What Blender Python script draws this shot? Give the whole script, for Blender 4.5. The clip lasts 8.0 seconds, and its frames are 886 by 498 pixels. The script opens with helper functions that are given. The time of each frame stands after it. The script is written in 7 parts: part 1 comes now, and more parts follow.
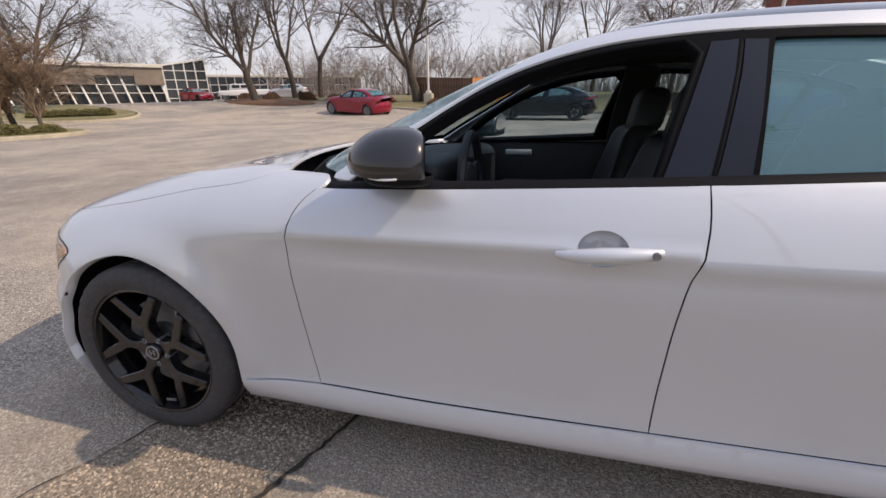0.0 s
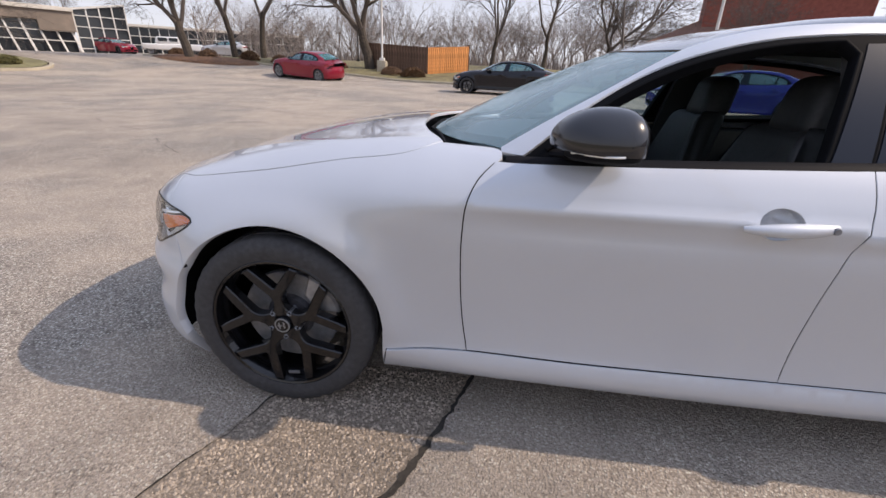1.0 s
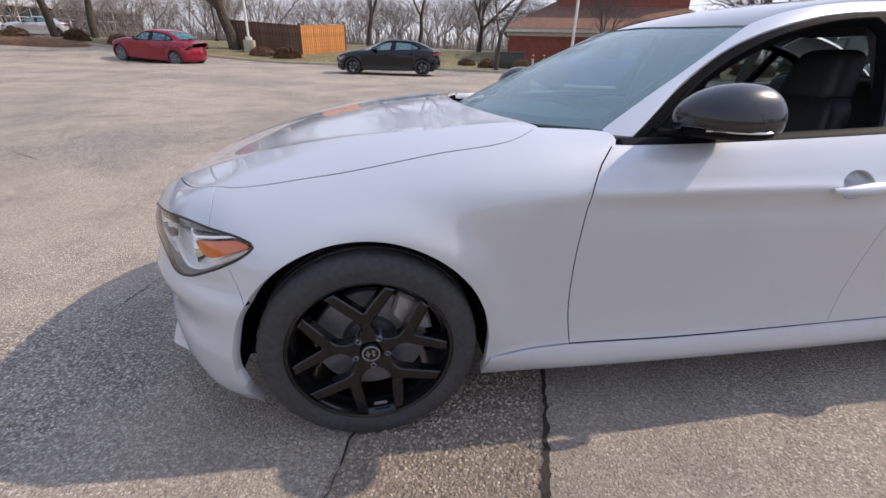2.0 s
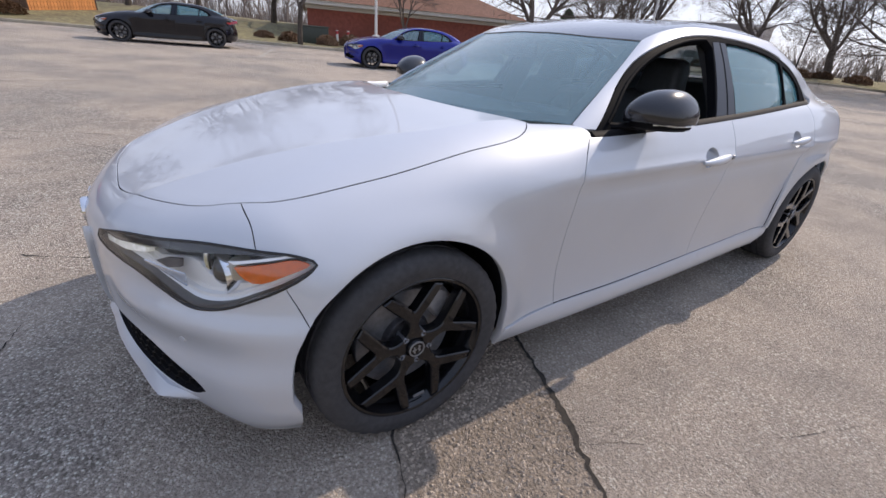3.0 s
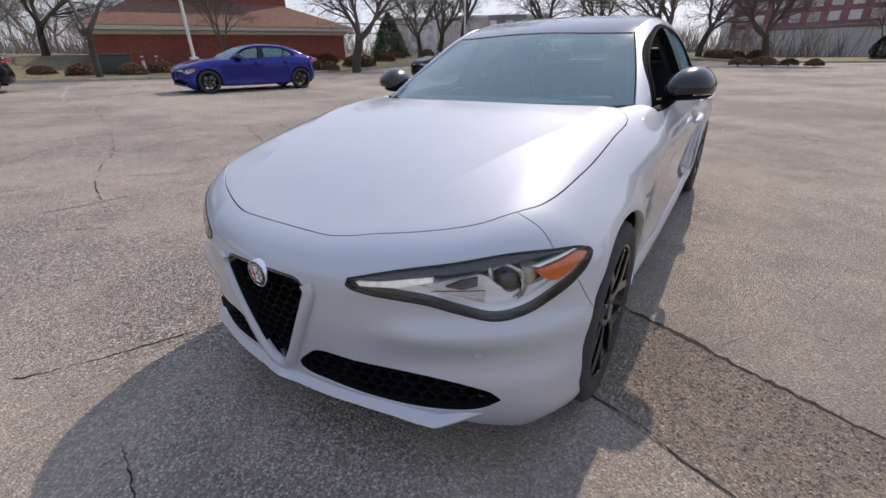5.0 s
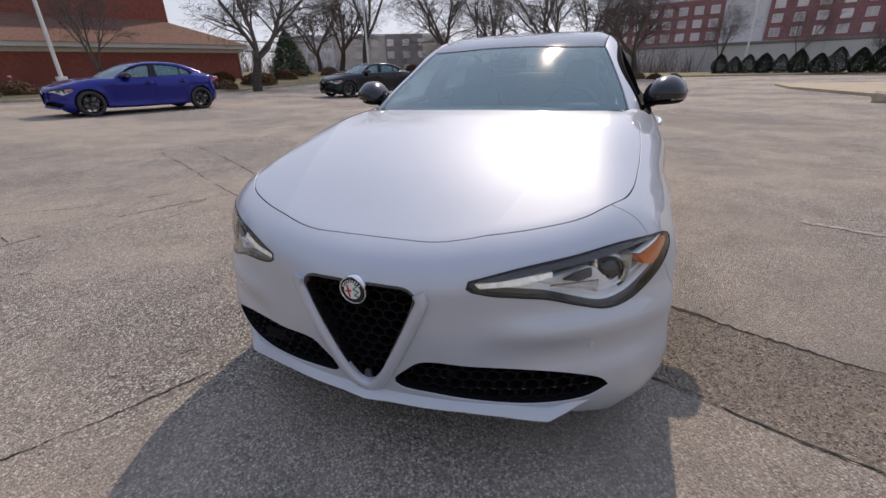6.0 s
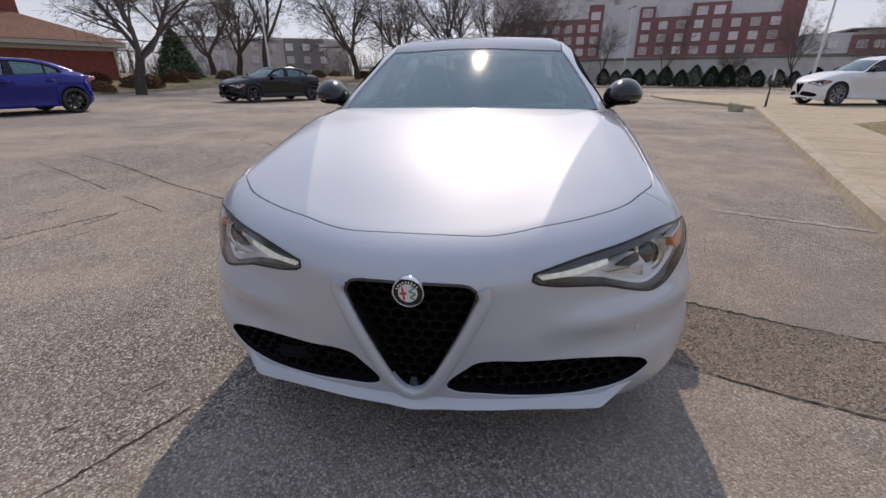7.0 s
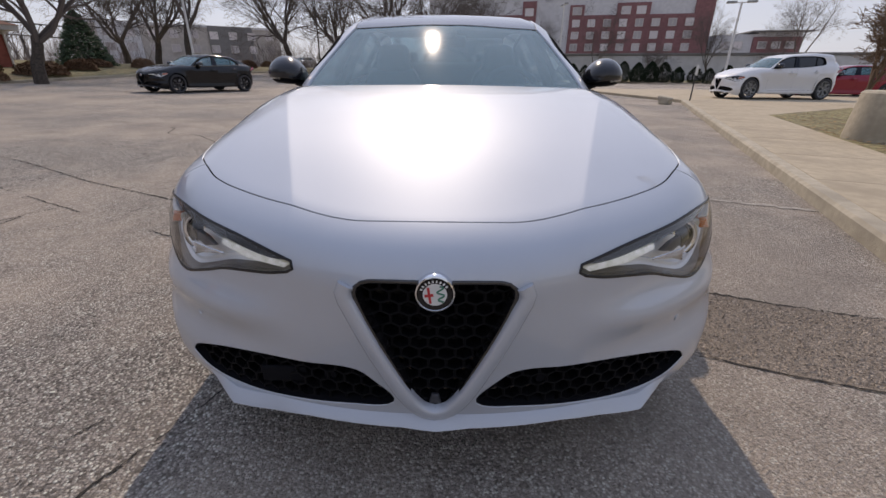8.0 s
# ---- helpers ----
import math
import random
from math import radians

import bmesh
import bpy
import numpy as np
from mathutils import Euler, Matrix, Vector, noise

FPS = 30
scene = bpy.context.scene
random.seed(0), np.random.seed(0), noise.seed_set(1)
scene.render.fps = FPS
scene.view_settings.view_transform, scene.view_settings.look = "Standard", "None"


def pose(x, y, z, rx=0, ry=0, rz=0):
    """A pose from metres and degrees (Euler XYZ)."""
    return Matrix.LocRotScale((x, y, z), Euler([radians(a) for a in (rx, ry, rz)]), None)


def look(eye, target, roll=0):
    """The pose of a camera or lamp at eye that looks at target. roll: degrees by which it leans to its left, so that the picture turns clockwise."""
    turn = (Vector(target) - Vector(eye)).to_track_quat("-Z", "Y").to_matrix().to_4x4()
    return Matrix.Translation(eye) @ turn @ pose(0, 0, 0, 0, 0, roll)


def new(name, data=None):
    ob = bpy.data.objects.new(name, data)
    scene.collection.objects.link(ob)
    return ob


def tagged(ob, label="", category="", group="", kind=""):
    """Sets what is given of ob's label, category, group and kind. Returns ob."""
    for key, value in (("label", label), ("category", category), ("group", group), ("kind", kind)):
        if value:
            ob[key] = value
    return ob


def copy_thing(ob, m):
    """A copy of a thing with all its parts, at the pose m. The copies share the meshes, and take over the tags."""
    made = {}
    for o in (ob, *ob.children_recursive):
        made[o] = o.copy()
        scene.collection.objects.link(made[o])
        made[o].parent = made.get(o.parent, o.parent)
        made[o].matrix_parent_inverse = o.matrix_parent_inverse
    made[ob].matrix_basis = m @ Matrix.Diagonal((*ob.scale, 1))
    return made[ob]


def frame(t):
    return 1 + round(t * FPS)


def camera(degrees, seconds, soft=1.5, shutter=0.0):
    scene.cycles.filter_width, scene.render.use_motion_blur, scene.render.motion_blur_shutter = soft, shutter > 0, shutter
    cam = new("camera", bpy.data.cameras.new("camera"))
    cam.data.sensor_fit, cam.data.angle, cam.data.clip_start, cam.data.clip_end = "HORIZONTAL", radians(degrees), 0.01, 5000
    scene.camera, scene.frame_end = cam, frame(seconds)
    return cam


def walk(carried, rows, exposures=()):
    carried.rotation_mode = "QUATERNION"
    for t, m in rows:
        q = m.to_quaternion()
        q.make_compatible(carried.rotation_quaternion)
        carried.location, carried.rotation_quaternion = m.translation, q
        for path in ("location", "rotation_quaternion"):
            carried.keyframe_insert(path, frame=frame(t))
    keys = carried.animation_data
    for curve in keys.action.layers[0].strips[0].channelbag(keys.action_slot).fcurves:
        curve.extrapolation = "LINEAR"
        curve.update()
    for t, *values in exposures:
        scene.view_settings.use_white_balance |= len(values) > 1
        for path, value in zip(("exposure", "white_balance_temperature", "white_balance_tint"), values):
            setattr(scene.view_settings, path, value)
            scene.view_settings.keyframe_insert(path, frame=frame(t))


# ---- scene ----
import mathutils

cam = camera(92.8, 8.0)
PATH = [
    (0, (1.281, -1.798, 1.114), (0.829, 0.038, 0.463), -1.0),
    (0.5, (0.946, -1.891, 1.11), (0.574, -0.068, 0.376), 0.4),
    (1, (0.652, -1.964, 1.124), (0.468, -0.125, 0.359), 2.3),
    (1.5, (0.368, -1.977, 1.119), (0.368, -0.148, 0.308), 1.5),
    (1.7, (0.236, -1.918, 1.1), (0.337, -0.092, 0.288), 1.0),
    (2.8, (-0.465, -1.684, 1.14), (0.491, -0.157, 0.271), 4.9),
    (3, (-0.553, -1.651, 1.145), (0.513, -0.201, 0.272), 4.8),
    (3.5, (-0.76, -1.481, 1.127), (0.441, -0.156, 0.232), 3.9),
    (4, (-0.951, -1.341, 1.142), (0.315, -0.079, 0.247), 3.0),
    (4.5, (-1.192, -1.21, 1.148), (0.206, -0.078, 0.273), -0.2),
    (4.7, (-1.257, -1.144, 1.148), (0.187, -0.066, 0.279), -1.1),
    (5.8, (-1.53, -0.659, 1.088), (0.149, 0.137, 0.349), -1.6),
    (6, (-1.587, -0.585, 1.122), (0.128, 0.084, 0.339), -1.7),
    (6.5, (-1.644, -0.396, 1.1), (0.145, 0.068, 0.334), -1.2),
    (7, (-1.648, -0.224, 1.082), (0.181, 0.055, 0.323), -0.3),
    (7.5, (-1.619, -0.07, 1.054), (0.227, -0.012, 0.287), 0.5),
    (8, (-1.496, -0.023, 1.004), (0.345, -0.004, 0.222), 0.5),
]
walk(cam, [(t, look(eye, target, roll)) for t, eye, target, roll in PATH],
     exposures=[(0.0, 0.57, 8400, 18), (1.0, 0.64, 7900, 18), (1.7, 0.64, 7700, 18), (3.5, 0.46, 7400, 17), (5.0, 0.29, 7500, 17), (6.5, 0.07, 7700, 18), (8.0, 0.01, 7700, 18)])

# ---- sky, sun ----
SUN = Vector((0.72, 0.055, 0.665)).normalized()
world = bpy.data.worlds.new("sky")
scene.world = world
world.use_nodes = True
wn = world.node_tree.nodes
sky = wn.new("ShaderNodeTexSky")
sky.sky_type = "NISHITA"
sky.sun_disc = False
sky.sun_elevation = math.asin(SUN.z)
sky.sun_rotation = math.atan2(SUN.x, SUN.y)
sky.air_density, sky.dust_density, sky.ozone_density = 1.0, 0.4, 1.3
wn["Background"].inputs["Strength"].default_value = 0.15
haze = wn.new("ShaderNodeMix")  # thin high cloud evens out the clear sky
haze.data_type = "RGBA"
haze.inputs[0].default_value = 0.9
veil = wn.new("ShaderNodeMix")  # whiter towards the horizon, bluer overhead
veil.data_type = "RGBA"
veil.inputs[6].default_value, veil.inputs[7].default_value = (2.85, 3.35, 4.3, 1), (2.1, 2.85, 4.45, 1)
up_z = wn.new("ShaderNodeSeparateXYZ")
high = wn.new("ShaderNodeMapRange")
high.inputs[1].default_value, high.inputs[2].default_value = 0.05, 0.75
world.node_tree.links.new(wn.new("ShaderNodeTexCoord").outputs["Generated"], up_z.inputs[0])
world.node_tree.links.new(up_z.outputs["Z"], high.inputs[0])
world.node_tree.links.new(high.outputs[0], veil.inputs[0])
# the thin cloud glows towards the sun
towards = wn.new("ShaderNodeVectorMath")
towards.operation, towards.inputs[1].default_value = "DOT_PRODUCT", SUN
near_sun = wn.new("ShaderNodeMapRange")
near_sun.inputs[1].default_value, near_sun.inputs[2].default_value = 0.1, 1.0
near_sun.inputs[3].default_value, near_sun.inputs[4].default_value = 1.0, 1.45
bright = wn.new("ShaderNodeVectorMath")
bright.operation = "SCALE"
world.node_tree.links.new(up_z.inputs[0].links[0].from_socket, towards.inputs[0])
world.node_tree.links.new(towards.outputs["Value"], near_sun.inputs[0])
world.node_tree.links.new(veil.outputs[2], bright.inputs[0])
world.node_tree.links.new(near_sun.outputs[0], bright.inputs["Scale"])
world.node_tree.links.new(bright.outputs[0], haze.inputs[7])
world.node_tree.links.new(sky.outputs[0], haze.inputs[6])
world.node_tree.links.new(haze.outputs[2], wn["Background"].inputs["Color"])
sun = new("sun", bpy.data.lights.new("sun", "SUN"))
sun.data.energy, sun.data.angle, sun.data.color = 2.3, radians(0.6), (1.0, 0.94, 0.85)
sun.matrix_world = look(SUN * 50, (0, 0, 0))


# ---- materials ----
def material(name, colour, rough=0.6, metal=0.0, grain=0.0, scale=20.0, bump=0.0, bump_scale=80.0, stain=0.0, stain_scale=2.0,
             coat=0.0, coat_rough=0.05, spec=0.5, colour2=None, island=0.0, glow=0.0):
    """A surface with fine grain, large stains and relief."""
    m = bpy.data.materials.new(name)
    m.use_nodes = True
    nt = m.node_tree
    b = nt.nodes["Principled BSDF"]
    b.inputs["Roughness"].default_value, b.inputs["Metallic"].default_value = rough, metal
    b.inputs["Coat Weight"].default_value, b.inputs["Coat Roughness"].default_value = coat, coat_rough
    b.inputs["Specular IOR Level"].default_value = spec
    b.inputs["Base Color"].default_value = (*colour, 1)
    m.diffuse_color = (*colour, 1)
    if glow:
        b.inputs["Emission Color"].default_value, b.inputs["Emission Strength"].default_value = (*colour, 1), glow
    co = nt.nodes.new("ShaderNodeTexCoord").outputs["Object"]
    col = None

    def noisy(s, detail=4):
        n = nt.nodes.new("ShaderNodeTexNoise")
        n.inputs["Scale"].default_value, n.inputs["Detail"].default_value = s, detail
        nt.links.new(co, n.inputs["Vector"])
        return n.outputs["Fac"]

    def mix(a, fac, bcol, lo, hi):
        r = nt.nodes.new("ShaderNodeMapRange")
        r.inputs[1].default_value, r.inputs[2].default_value, r.inputs[4].default_value = lo, hi, 1.0
        nt.links.new(fac, r.inputs[0])
        x = nt.nodes.new("ShaderNodeMix")
        x.data_type = "RGBA"
        nt.links.new(r.outputs[0], x.inputs[0])
        if isinstance(a, tuple):
            x.inputs[6].default_value = a
        else:
            nt.links.new(a, x.inputs[6])
        x.inputs[7].default_value = bcol
        return x.outputs[2]

    if grain:
        dark, light = tuple(c * (1 - grain) for c in colour), tuple(min(1, c * (1 + grain)) for c in (colour2 or colour))
        col = mix((*dark, 1), noisy(scale), (*light, 1), 0.3, 0.7)
    if stain:
        col = mix(col or (*colour, 1), noisy(stain_scale, 6), (*[c * (1 - stain) for c in colour], 1), 0.48, 0.75)
    if island:
        info = nt.nodes.new("ShaderNodeObjectInfo").outputs["Random"] if island > 0 else nt.nodes.new("ShaderNodeNewGeometry").outputs["Random Per Island"]
        h = nt.nodes.new("ShaderNodeHueSaturation")
        r = nt.nodes.new("ShaderNodeMapRange")
        r.inputs[3].default_value, r.inputs[4].default_value = 1 - abs(island), 1 + abs(island)
        nt.links.new(info, r.inputs[0])
        nt.links.new(r.outputs[0], h.inputs["Value"])
        if col:
            nt.links.new(col, h.inputs["Color"])
        else:
            h.inputs["Color"].default_value = (*colour, 1)
        col = h.outputs[0]
    if col:
        nt.links.new(col, b.inputs["Base Color"])
    if bump:
        bn = nt.nodes.new("ShaderNodeBump")
        bn.inputs["Strength"].default_value, bn.inputs["Distance"].default_value = bump, 0.01
        nt.links.new(noisy(bump_scale), bn.inputs["Height"])
        nt.links.new(bn.outputs[0], b.inputs["Normal"])
    return m


def glass(name, tint, gloss_ior=1.5, rough=0.0, dust_sheen=0.0, dust_sheen_tone=(0.5, 0.62, 0.66)):
    """Clear or tinted panes: what lies behind, under a mirror that grows towards grazing."""
    m = bpy.data.materials.new(name)
    m.use_nodes = True
    nt = m.node_tree
    nt.nodes.remove(nt.nodes["Principled BSDF"])
    t, g, x, f, p, s = (nt.nodes.new(k) for k in ("ShaderNodeBsdfTransparent", "ShaderNodeBsdfGlossy", "ShaderNodeMixShader", "ShaderNodeLayerWeight", "ShaderNodeMath", "ShaderNodeMapRange"))
    t.inputs[0].default_value = (*tint, 1)
    g.inputs["Roughness"].default_value = rough
    p.operation, p.inputs[1].default_value = "POWER", 4.0
    s.inputs[3].default_value, s.inputs[4].default_value = ((gloss_ior - 1) / (gloss_ior + 1)) ** 2, 1.0
    nt.links.new(f.outputs["Facing"], p.inputs[0])
    nt.links.new(p.outputs[0], s.inputs[0])
    nt.links.new(s.outputs[0], x.inputs[0])
    nt.links.new(t.outputs[0], x.inputs[1])
    nt.links.new(g.outputs[0], x.inputs[2])
    out = x
    # thin dust film, together with reflected haze put in as diffuse colour
    if dust_sheen:
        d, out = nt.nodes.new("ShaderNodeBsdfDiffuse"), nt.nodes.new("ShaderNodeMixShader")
        d.inputs[0].default_value = (*dust_sheen_tone, 1)
        out.inputs[0].default_value = dust_sheen
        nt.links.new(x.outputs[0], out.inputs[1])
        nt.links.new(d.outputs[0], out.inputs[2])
    nt.links.new(out.outputs[0], nt.nodes["Material Output"].inputs["Surface"])
    m.diffuse_color = (*tint, 0.3)
    return m


def paint(name, colour, metal=0.5, rough=0.38, coat_rough=0.03, coat=1.0):
    return material(name, colour, rough=rough, metal=metal, grain=0.03, scale=900, coat=coat, coat_rough=coat_rough, spec=0.2, stain=0.04, stain_scale=3)


silver_paint = paint("silver_paint", (0.525, 0.555, 0.600), 0.37, 0.53, 0.015)
silver_paint.node_tree.nodes["Principled BSDF"].inputs["Coat IOR"].default_value = 1.7
blue_paint = paint("blue_paint", (0.002, 0.008, 0.19), 0.25, 0.2, coat=0.7)
black_paint = paint("black_paint", (0.004, 0.005, 0.007), 0.0, 0.12, coat=0.45)
grey_paint = paint("grey_paint", (0.008, 0.008, 0.011), 0.0, 0.12, coat=0.5)
red_paint = paint("red_paint", (0.27, 0.007, 0.026), 0.3)
white_paint = paint("white_paint", (0.80, 0.80, 0.80), 0.0)
gloss_black = material("gloss_black", (0.012, 0.012, 0.014), rough=0.12, coat=1.0)
trim_black = material("trim_black", (0.010, 0.010, 0.012), rough=0.6, spec=0.05, bump=0.05, bump_scale=400)
pillar_black = material("pillar_black", (0.007, 0.0075, 0.009), rough=0.6, spec=0.02)
pillar_gloss = material("pillar_gloss", (0.010, 0.014, 0.024), rough=0.28, coat=0.12, coat_rough=0.08, spec=0.2)
mirror_black = material("mirror_black", (0.014, 0.015, 0.019), rough=0.25, coat=0.8, coat_rough=0.04, spec=0.25)
rubber = material("rubber", (0.037, 0.037, 0.040), rough=0.75, grain=0.25, scale=60, bump=0.1, bump_scale=250, stain=0.2, stain_scale=9)
mesh_black = material("mesh_black", (0.005, 0.005, 0.006), rough=0.6, spec=0.12)
wheel_black = material("wheel_black", (0.006, 0.0062, 0.0075), rough=0.26, coat=0.75, coat_rough=0.04, spec=0.12, grain=0.2, scale=40)
steel = material("steel", (0.21, 0.22, 0.24), rough=0.42, metal=0.6, grain=0.15, scale=60)
cast_iron = material("cast_iron", (0.10, 0.10, 0.11), rough=0.5, metal=0.6, grain=0.3, scale=50)
caliper_grey = material("caliper_grey", (0.34, 0.34, 0.35), rough=0.45, metal=0.5, grain=0.2, scale=40)
chrome = material("chrome", (0.75, 0.76, 0.78), rough=0.08, metal=1.0)
lamp_silver = material("lamp_silver", (0.86, 0.87, 0.88), rough=0.25, metal=0.15)
lamp_slate = material("lamp_slate", (0.030, 0.034, 0.042), rough=0.2, coat=0.6)
lamp_smoke = material("lamp_smoke", (0.075, 0.071, 0.066), rough=0.3, coat=0.5)
lamp_beige = material("lamp_beige", (0.42, 0.38, 0.31), rough=0.35, coat=0.4)
lamp_black = material("lamp_black", (0.008, 0.008, 0.010), rough=0.25)
lamp_grey = material("lamp_grey", (0.30, 0.31, 0.32), rough=0.3, metal=0.6)
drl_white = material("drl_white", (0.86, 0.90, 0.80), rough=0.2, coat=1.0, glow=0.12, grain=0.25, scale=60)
amber = material("amber", (0.62, 0.105, 0.008), rough=0.18, coat=1.0, grain=0.2, scale=120)
red_lens = material("red_lens", (0.30, 0.01, 0.015), rough=0.12, coat=1.0)
clear_glass = glass("clear_glass", (0.97, 0.98, 0.98))
# the teal tones paint a pale reflected sheen over slightly dusty panes
screen_glass = glass("screen_glass", (0.58, 0.76, 0.82), 1.8, rough=0.075, dust_sheen=0.25, dust_sheen_tone=(0.40, 0.65, 0.73))
tinted_glass = glass("tinted_glass", (0.46, 0.58, 0.60), 1.95, dust_sheen=0.24, dust_sheen_tone=(0.20, 0.54, 0.62))
mirror_glass = material("mirror_glass", (0.85, 0.87, 0.88), rough=0.02, metal=1.0)
roof_glass = material("roof_glass", (0.03, 0.032, 0.038), rough=0.06, spec=1.0, coat=1.0)
leather = material("leather", (0.032, 0.032, 0.034), rough=0.5, grain=0.2, scale=60, bump=0.15, bump_scale=300)
cabin_plastic = material("cabin_plastic", (0.03, 0.031, 0.034), rough=0.55, grain=0.15, scale=80, bump=0.1, bump_scale=400)
headliner = material("headliner", (0.05, 0.05, 0.052), rough=0.9)
badge_red = material("badge_red", (0.55, 0.02, 0.03), rough=0.3, coat=1.0)
badge_green = material("badge_green", (0.02, 0.18, 0.10), rough=0.3, coat=1.0)
badge_white = material("badge_white", (0.75, 0.75, 0.73), rough=0.3, coat=1.0)
asphalt = None

# ---------------------------------------------------------------- car body surface
def spline(xs, ys):
    """A smooth curve through the given points, as a function of arrays."""
    xs, ys = np.array(xs, float), np.array(ys, float)
    d = np.diff(ys) / np.diff(xs)
    m = np.r_[d[0], (d[:-1] + d[1:]) / 2, d[-1]]

    def f(x):
        x = np.clip(x, xs[0], xs[-1])
        i = np.clip(np.searchsorted(xs, x) - 1, 0, len(xs) - 2)
        h = xs[i + 1] - xs[i]
        s = (x - xs[i]) / h
        return (ys[i] * (1 + 2 * s) * (1 - s) ** 2 + h * m[i] * s * (1 - s) ** 2
                + ys[i + 1] * s * s * (3 - 2 * s) + h * m[i + 1] * s * s * (s - 1))
    return f


def smax(a, b, k):
    h = np.maximum(k - np.abs(a - b), 0) / k
    return np.maximum(a, b) + h * h * k / 4


def step(x, a, b):
    s = np.clip((x - a) / (b - a), 0, 1)
    return s * s * (3 - 2 * s)


AXLE_F, AXLE_R, HUB_Z, TYRE_R = 0.0, 2.84, 0.318, 0.318
side_profile = spline((0.10, 0.17, 0.20, 0.25, 0.285, 0.40, 0.55, 0.66, 0.74, 0.80, 0.88, 0.94, 1.0, 1.15),
                      (0.72, 0.775, 0.80, 0.815, 0.808, 0.805, 0.818, 0.832, 0.842, 0.839, 0.807, 0.772, 0.730, 0.62))
plan_taper = spline((-0.8, -0.4, 0.0, 0.3, 0.6, 1.0, 1.6, 2.3, 2.84, 3.2, 3.6),
                    (0.925, 0.962, 0.985, 0.985, 0.98, 0.99, 1.0, 1.0, 1.01, 0.98, 0.90))
hood_line = spline((-0.85, -0.72, -0.62, -0.333, -0.05, 0.215, 0.45, 0.70, 1.2, 2.4, 2.9, 3.3, 3.6),
                   (0.600, 0.672, 0.715, 0.822, 0.893, 0.935, 0.956, 0.966, 1.02, 1.045, 1.045, 1.015, 0.955))
nose_line = spline((0.12, 0.20, 0.26, 0.40, 0.55, 0.64, 0.72, 0.85),
                   (-0.66, -0.712, -0.735, -0.748, -0.752, -0.748, -0.72, -0.62))
tail_line = spline((0.12, 0.25, 0.45, 0.60, 0.80, 0.93, 1.05), (3.45, 3.56, 3.60, 3.58, 3.52, 3.55, 3.50))


def lower_body(p):
    x, y, z = p[:, 0], np.abs(p[:, 1]), p[:, 2]
    w = side_profile(z) * plan_taper(x)
    for ax in (AXLE_F, AXLE_R):
        r = np.hypot(x - ax, z - HUB_Z)
        w = w + 0.026 * np.exp(-((r - 0.36) / 0.075) ** 2) * step(z, 0.18, 0.36)
    w = w + step(x, 0.30, 0.95) * (0.010 * np.exp(-((z - 0.782) / 0.020) ** 2) - 0.008 * np.exp(-((z - 0.728) / 0.034) ** 2))
    w = w + 0.016 * (1 - step(z, 0.19, 0.285)) * step(x, 0.25, 0.75) * (1 - step(x, 2.38, 2.52))
    w = w - 0.080 * step(z, 0.54, 0.84) * (1 - step(x, -0.15, 0.55))
    w = w + 0.034 * (1 - step(z, 0.40, 0.62)) * (1 - step(x, -0.22, 0.15))
    side = y - w
    ridge = 0.315 + 0.27 * np.clip((x + 0.62) / 0.80, 0, 1)
    t = y - ridge
    crease = 0.0105 * np.exp(-(np.sqrt(t * t + 0.004 ** 2) - 0.004) / np.where(t < 0, 0.085, 0.17))
    top = z - (hood_line(x) - 0.080 * y * y - 0.004 * step(x, -0.45, 0.25) * np.maximum(0, 1 - (y / 0.55) ** 2) * (1 - step(x, 2.2, 2.6)) + crease * (1 - step(x, 0.35, 0.6)))
    cut = step(y, 0.28, 0.52)
    blunt = 1 - step(z, 0.34, 0.56)
    nose = nose_line(z) + (0.50 - 0.11 * blunt) * y ** 2 + (0.34 - 0.10 * blunt) * y ** 6 - 0.025 * np.exp(-((z - 0.490) / 0.042) ** 2) * cut + 0.016 * np.exp(-((z - 0.40) / 0.05) ** 2) * cut
    front = (nose - x) * 0.93
    tail = (x - (tail_line(z) - 0.40 * y ** 2 - 0.30 * y ** 6)) * 0.93
    k = 0.17 - 0.11 * step(x, 0.35, 0.8) + 0.04 * step(x, 2.7, 3.1)
    f = smax(side, top, k)
    f = smax(f, front, 0.085)
    f = smax(f, tail, 0.09)
    return np.maximum(f, 0.085 - z)


glass_line = spline((0.20, 0.42, 0.62, 0.85, 1.05, 1.2, 1.4, 1.7, 2.05, 2.4, 2.7, 2.95, 3.2, 3.4),
                    (0.80, 0.925, 1.025, 1.130, 1.212, 1.262, 1.306, 1.338, 1.340, 1.318, 1.262, 1.180, 1.07, 0.95))


def cabin(p):
    x, y, z = p[:, 0], np.abs(p[:, 1]), p[:, 2]
    w = 0.752 - 0.42 * (z - 0.93) - 0.42 * (z - 0.93) ** 2 - 0.05 * np.abs((x - 1.65) / 1.1) ** 2.5
    bow = 0.60 * (1 - step(x, 0.9, 1.7)) - 0.18 * step(x, 2.3, 2.9)
    top = z - (glass_line(x - bow * y * y) - 0.065 * y * y * step(x, 0.8, 1.5))
    return smax(y - w, top, 0.07)


def union(p):
    a, b = lower_body(p), cabin(p)
    return -smax(-a, -b, 0.06)


def cast(surface, origin, way, near=0.02, far=2.6):
    """Where rays from inside leave the surface."""
    lo, hi = np.full(len(origin), near), np.full(len(origin), far)
    for _ in range(34):
        m = (lo + hi) / 2
        out = surface(origin + way * m[:, None]) > 0
        hi, lo = np.where(out, m, hi), np.where(out, lo, m)
    return origin + way * lo[:, None]


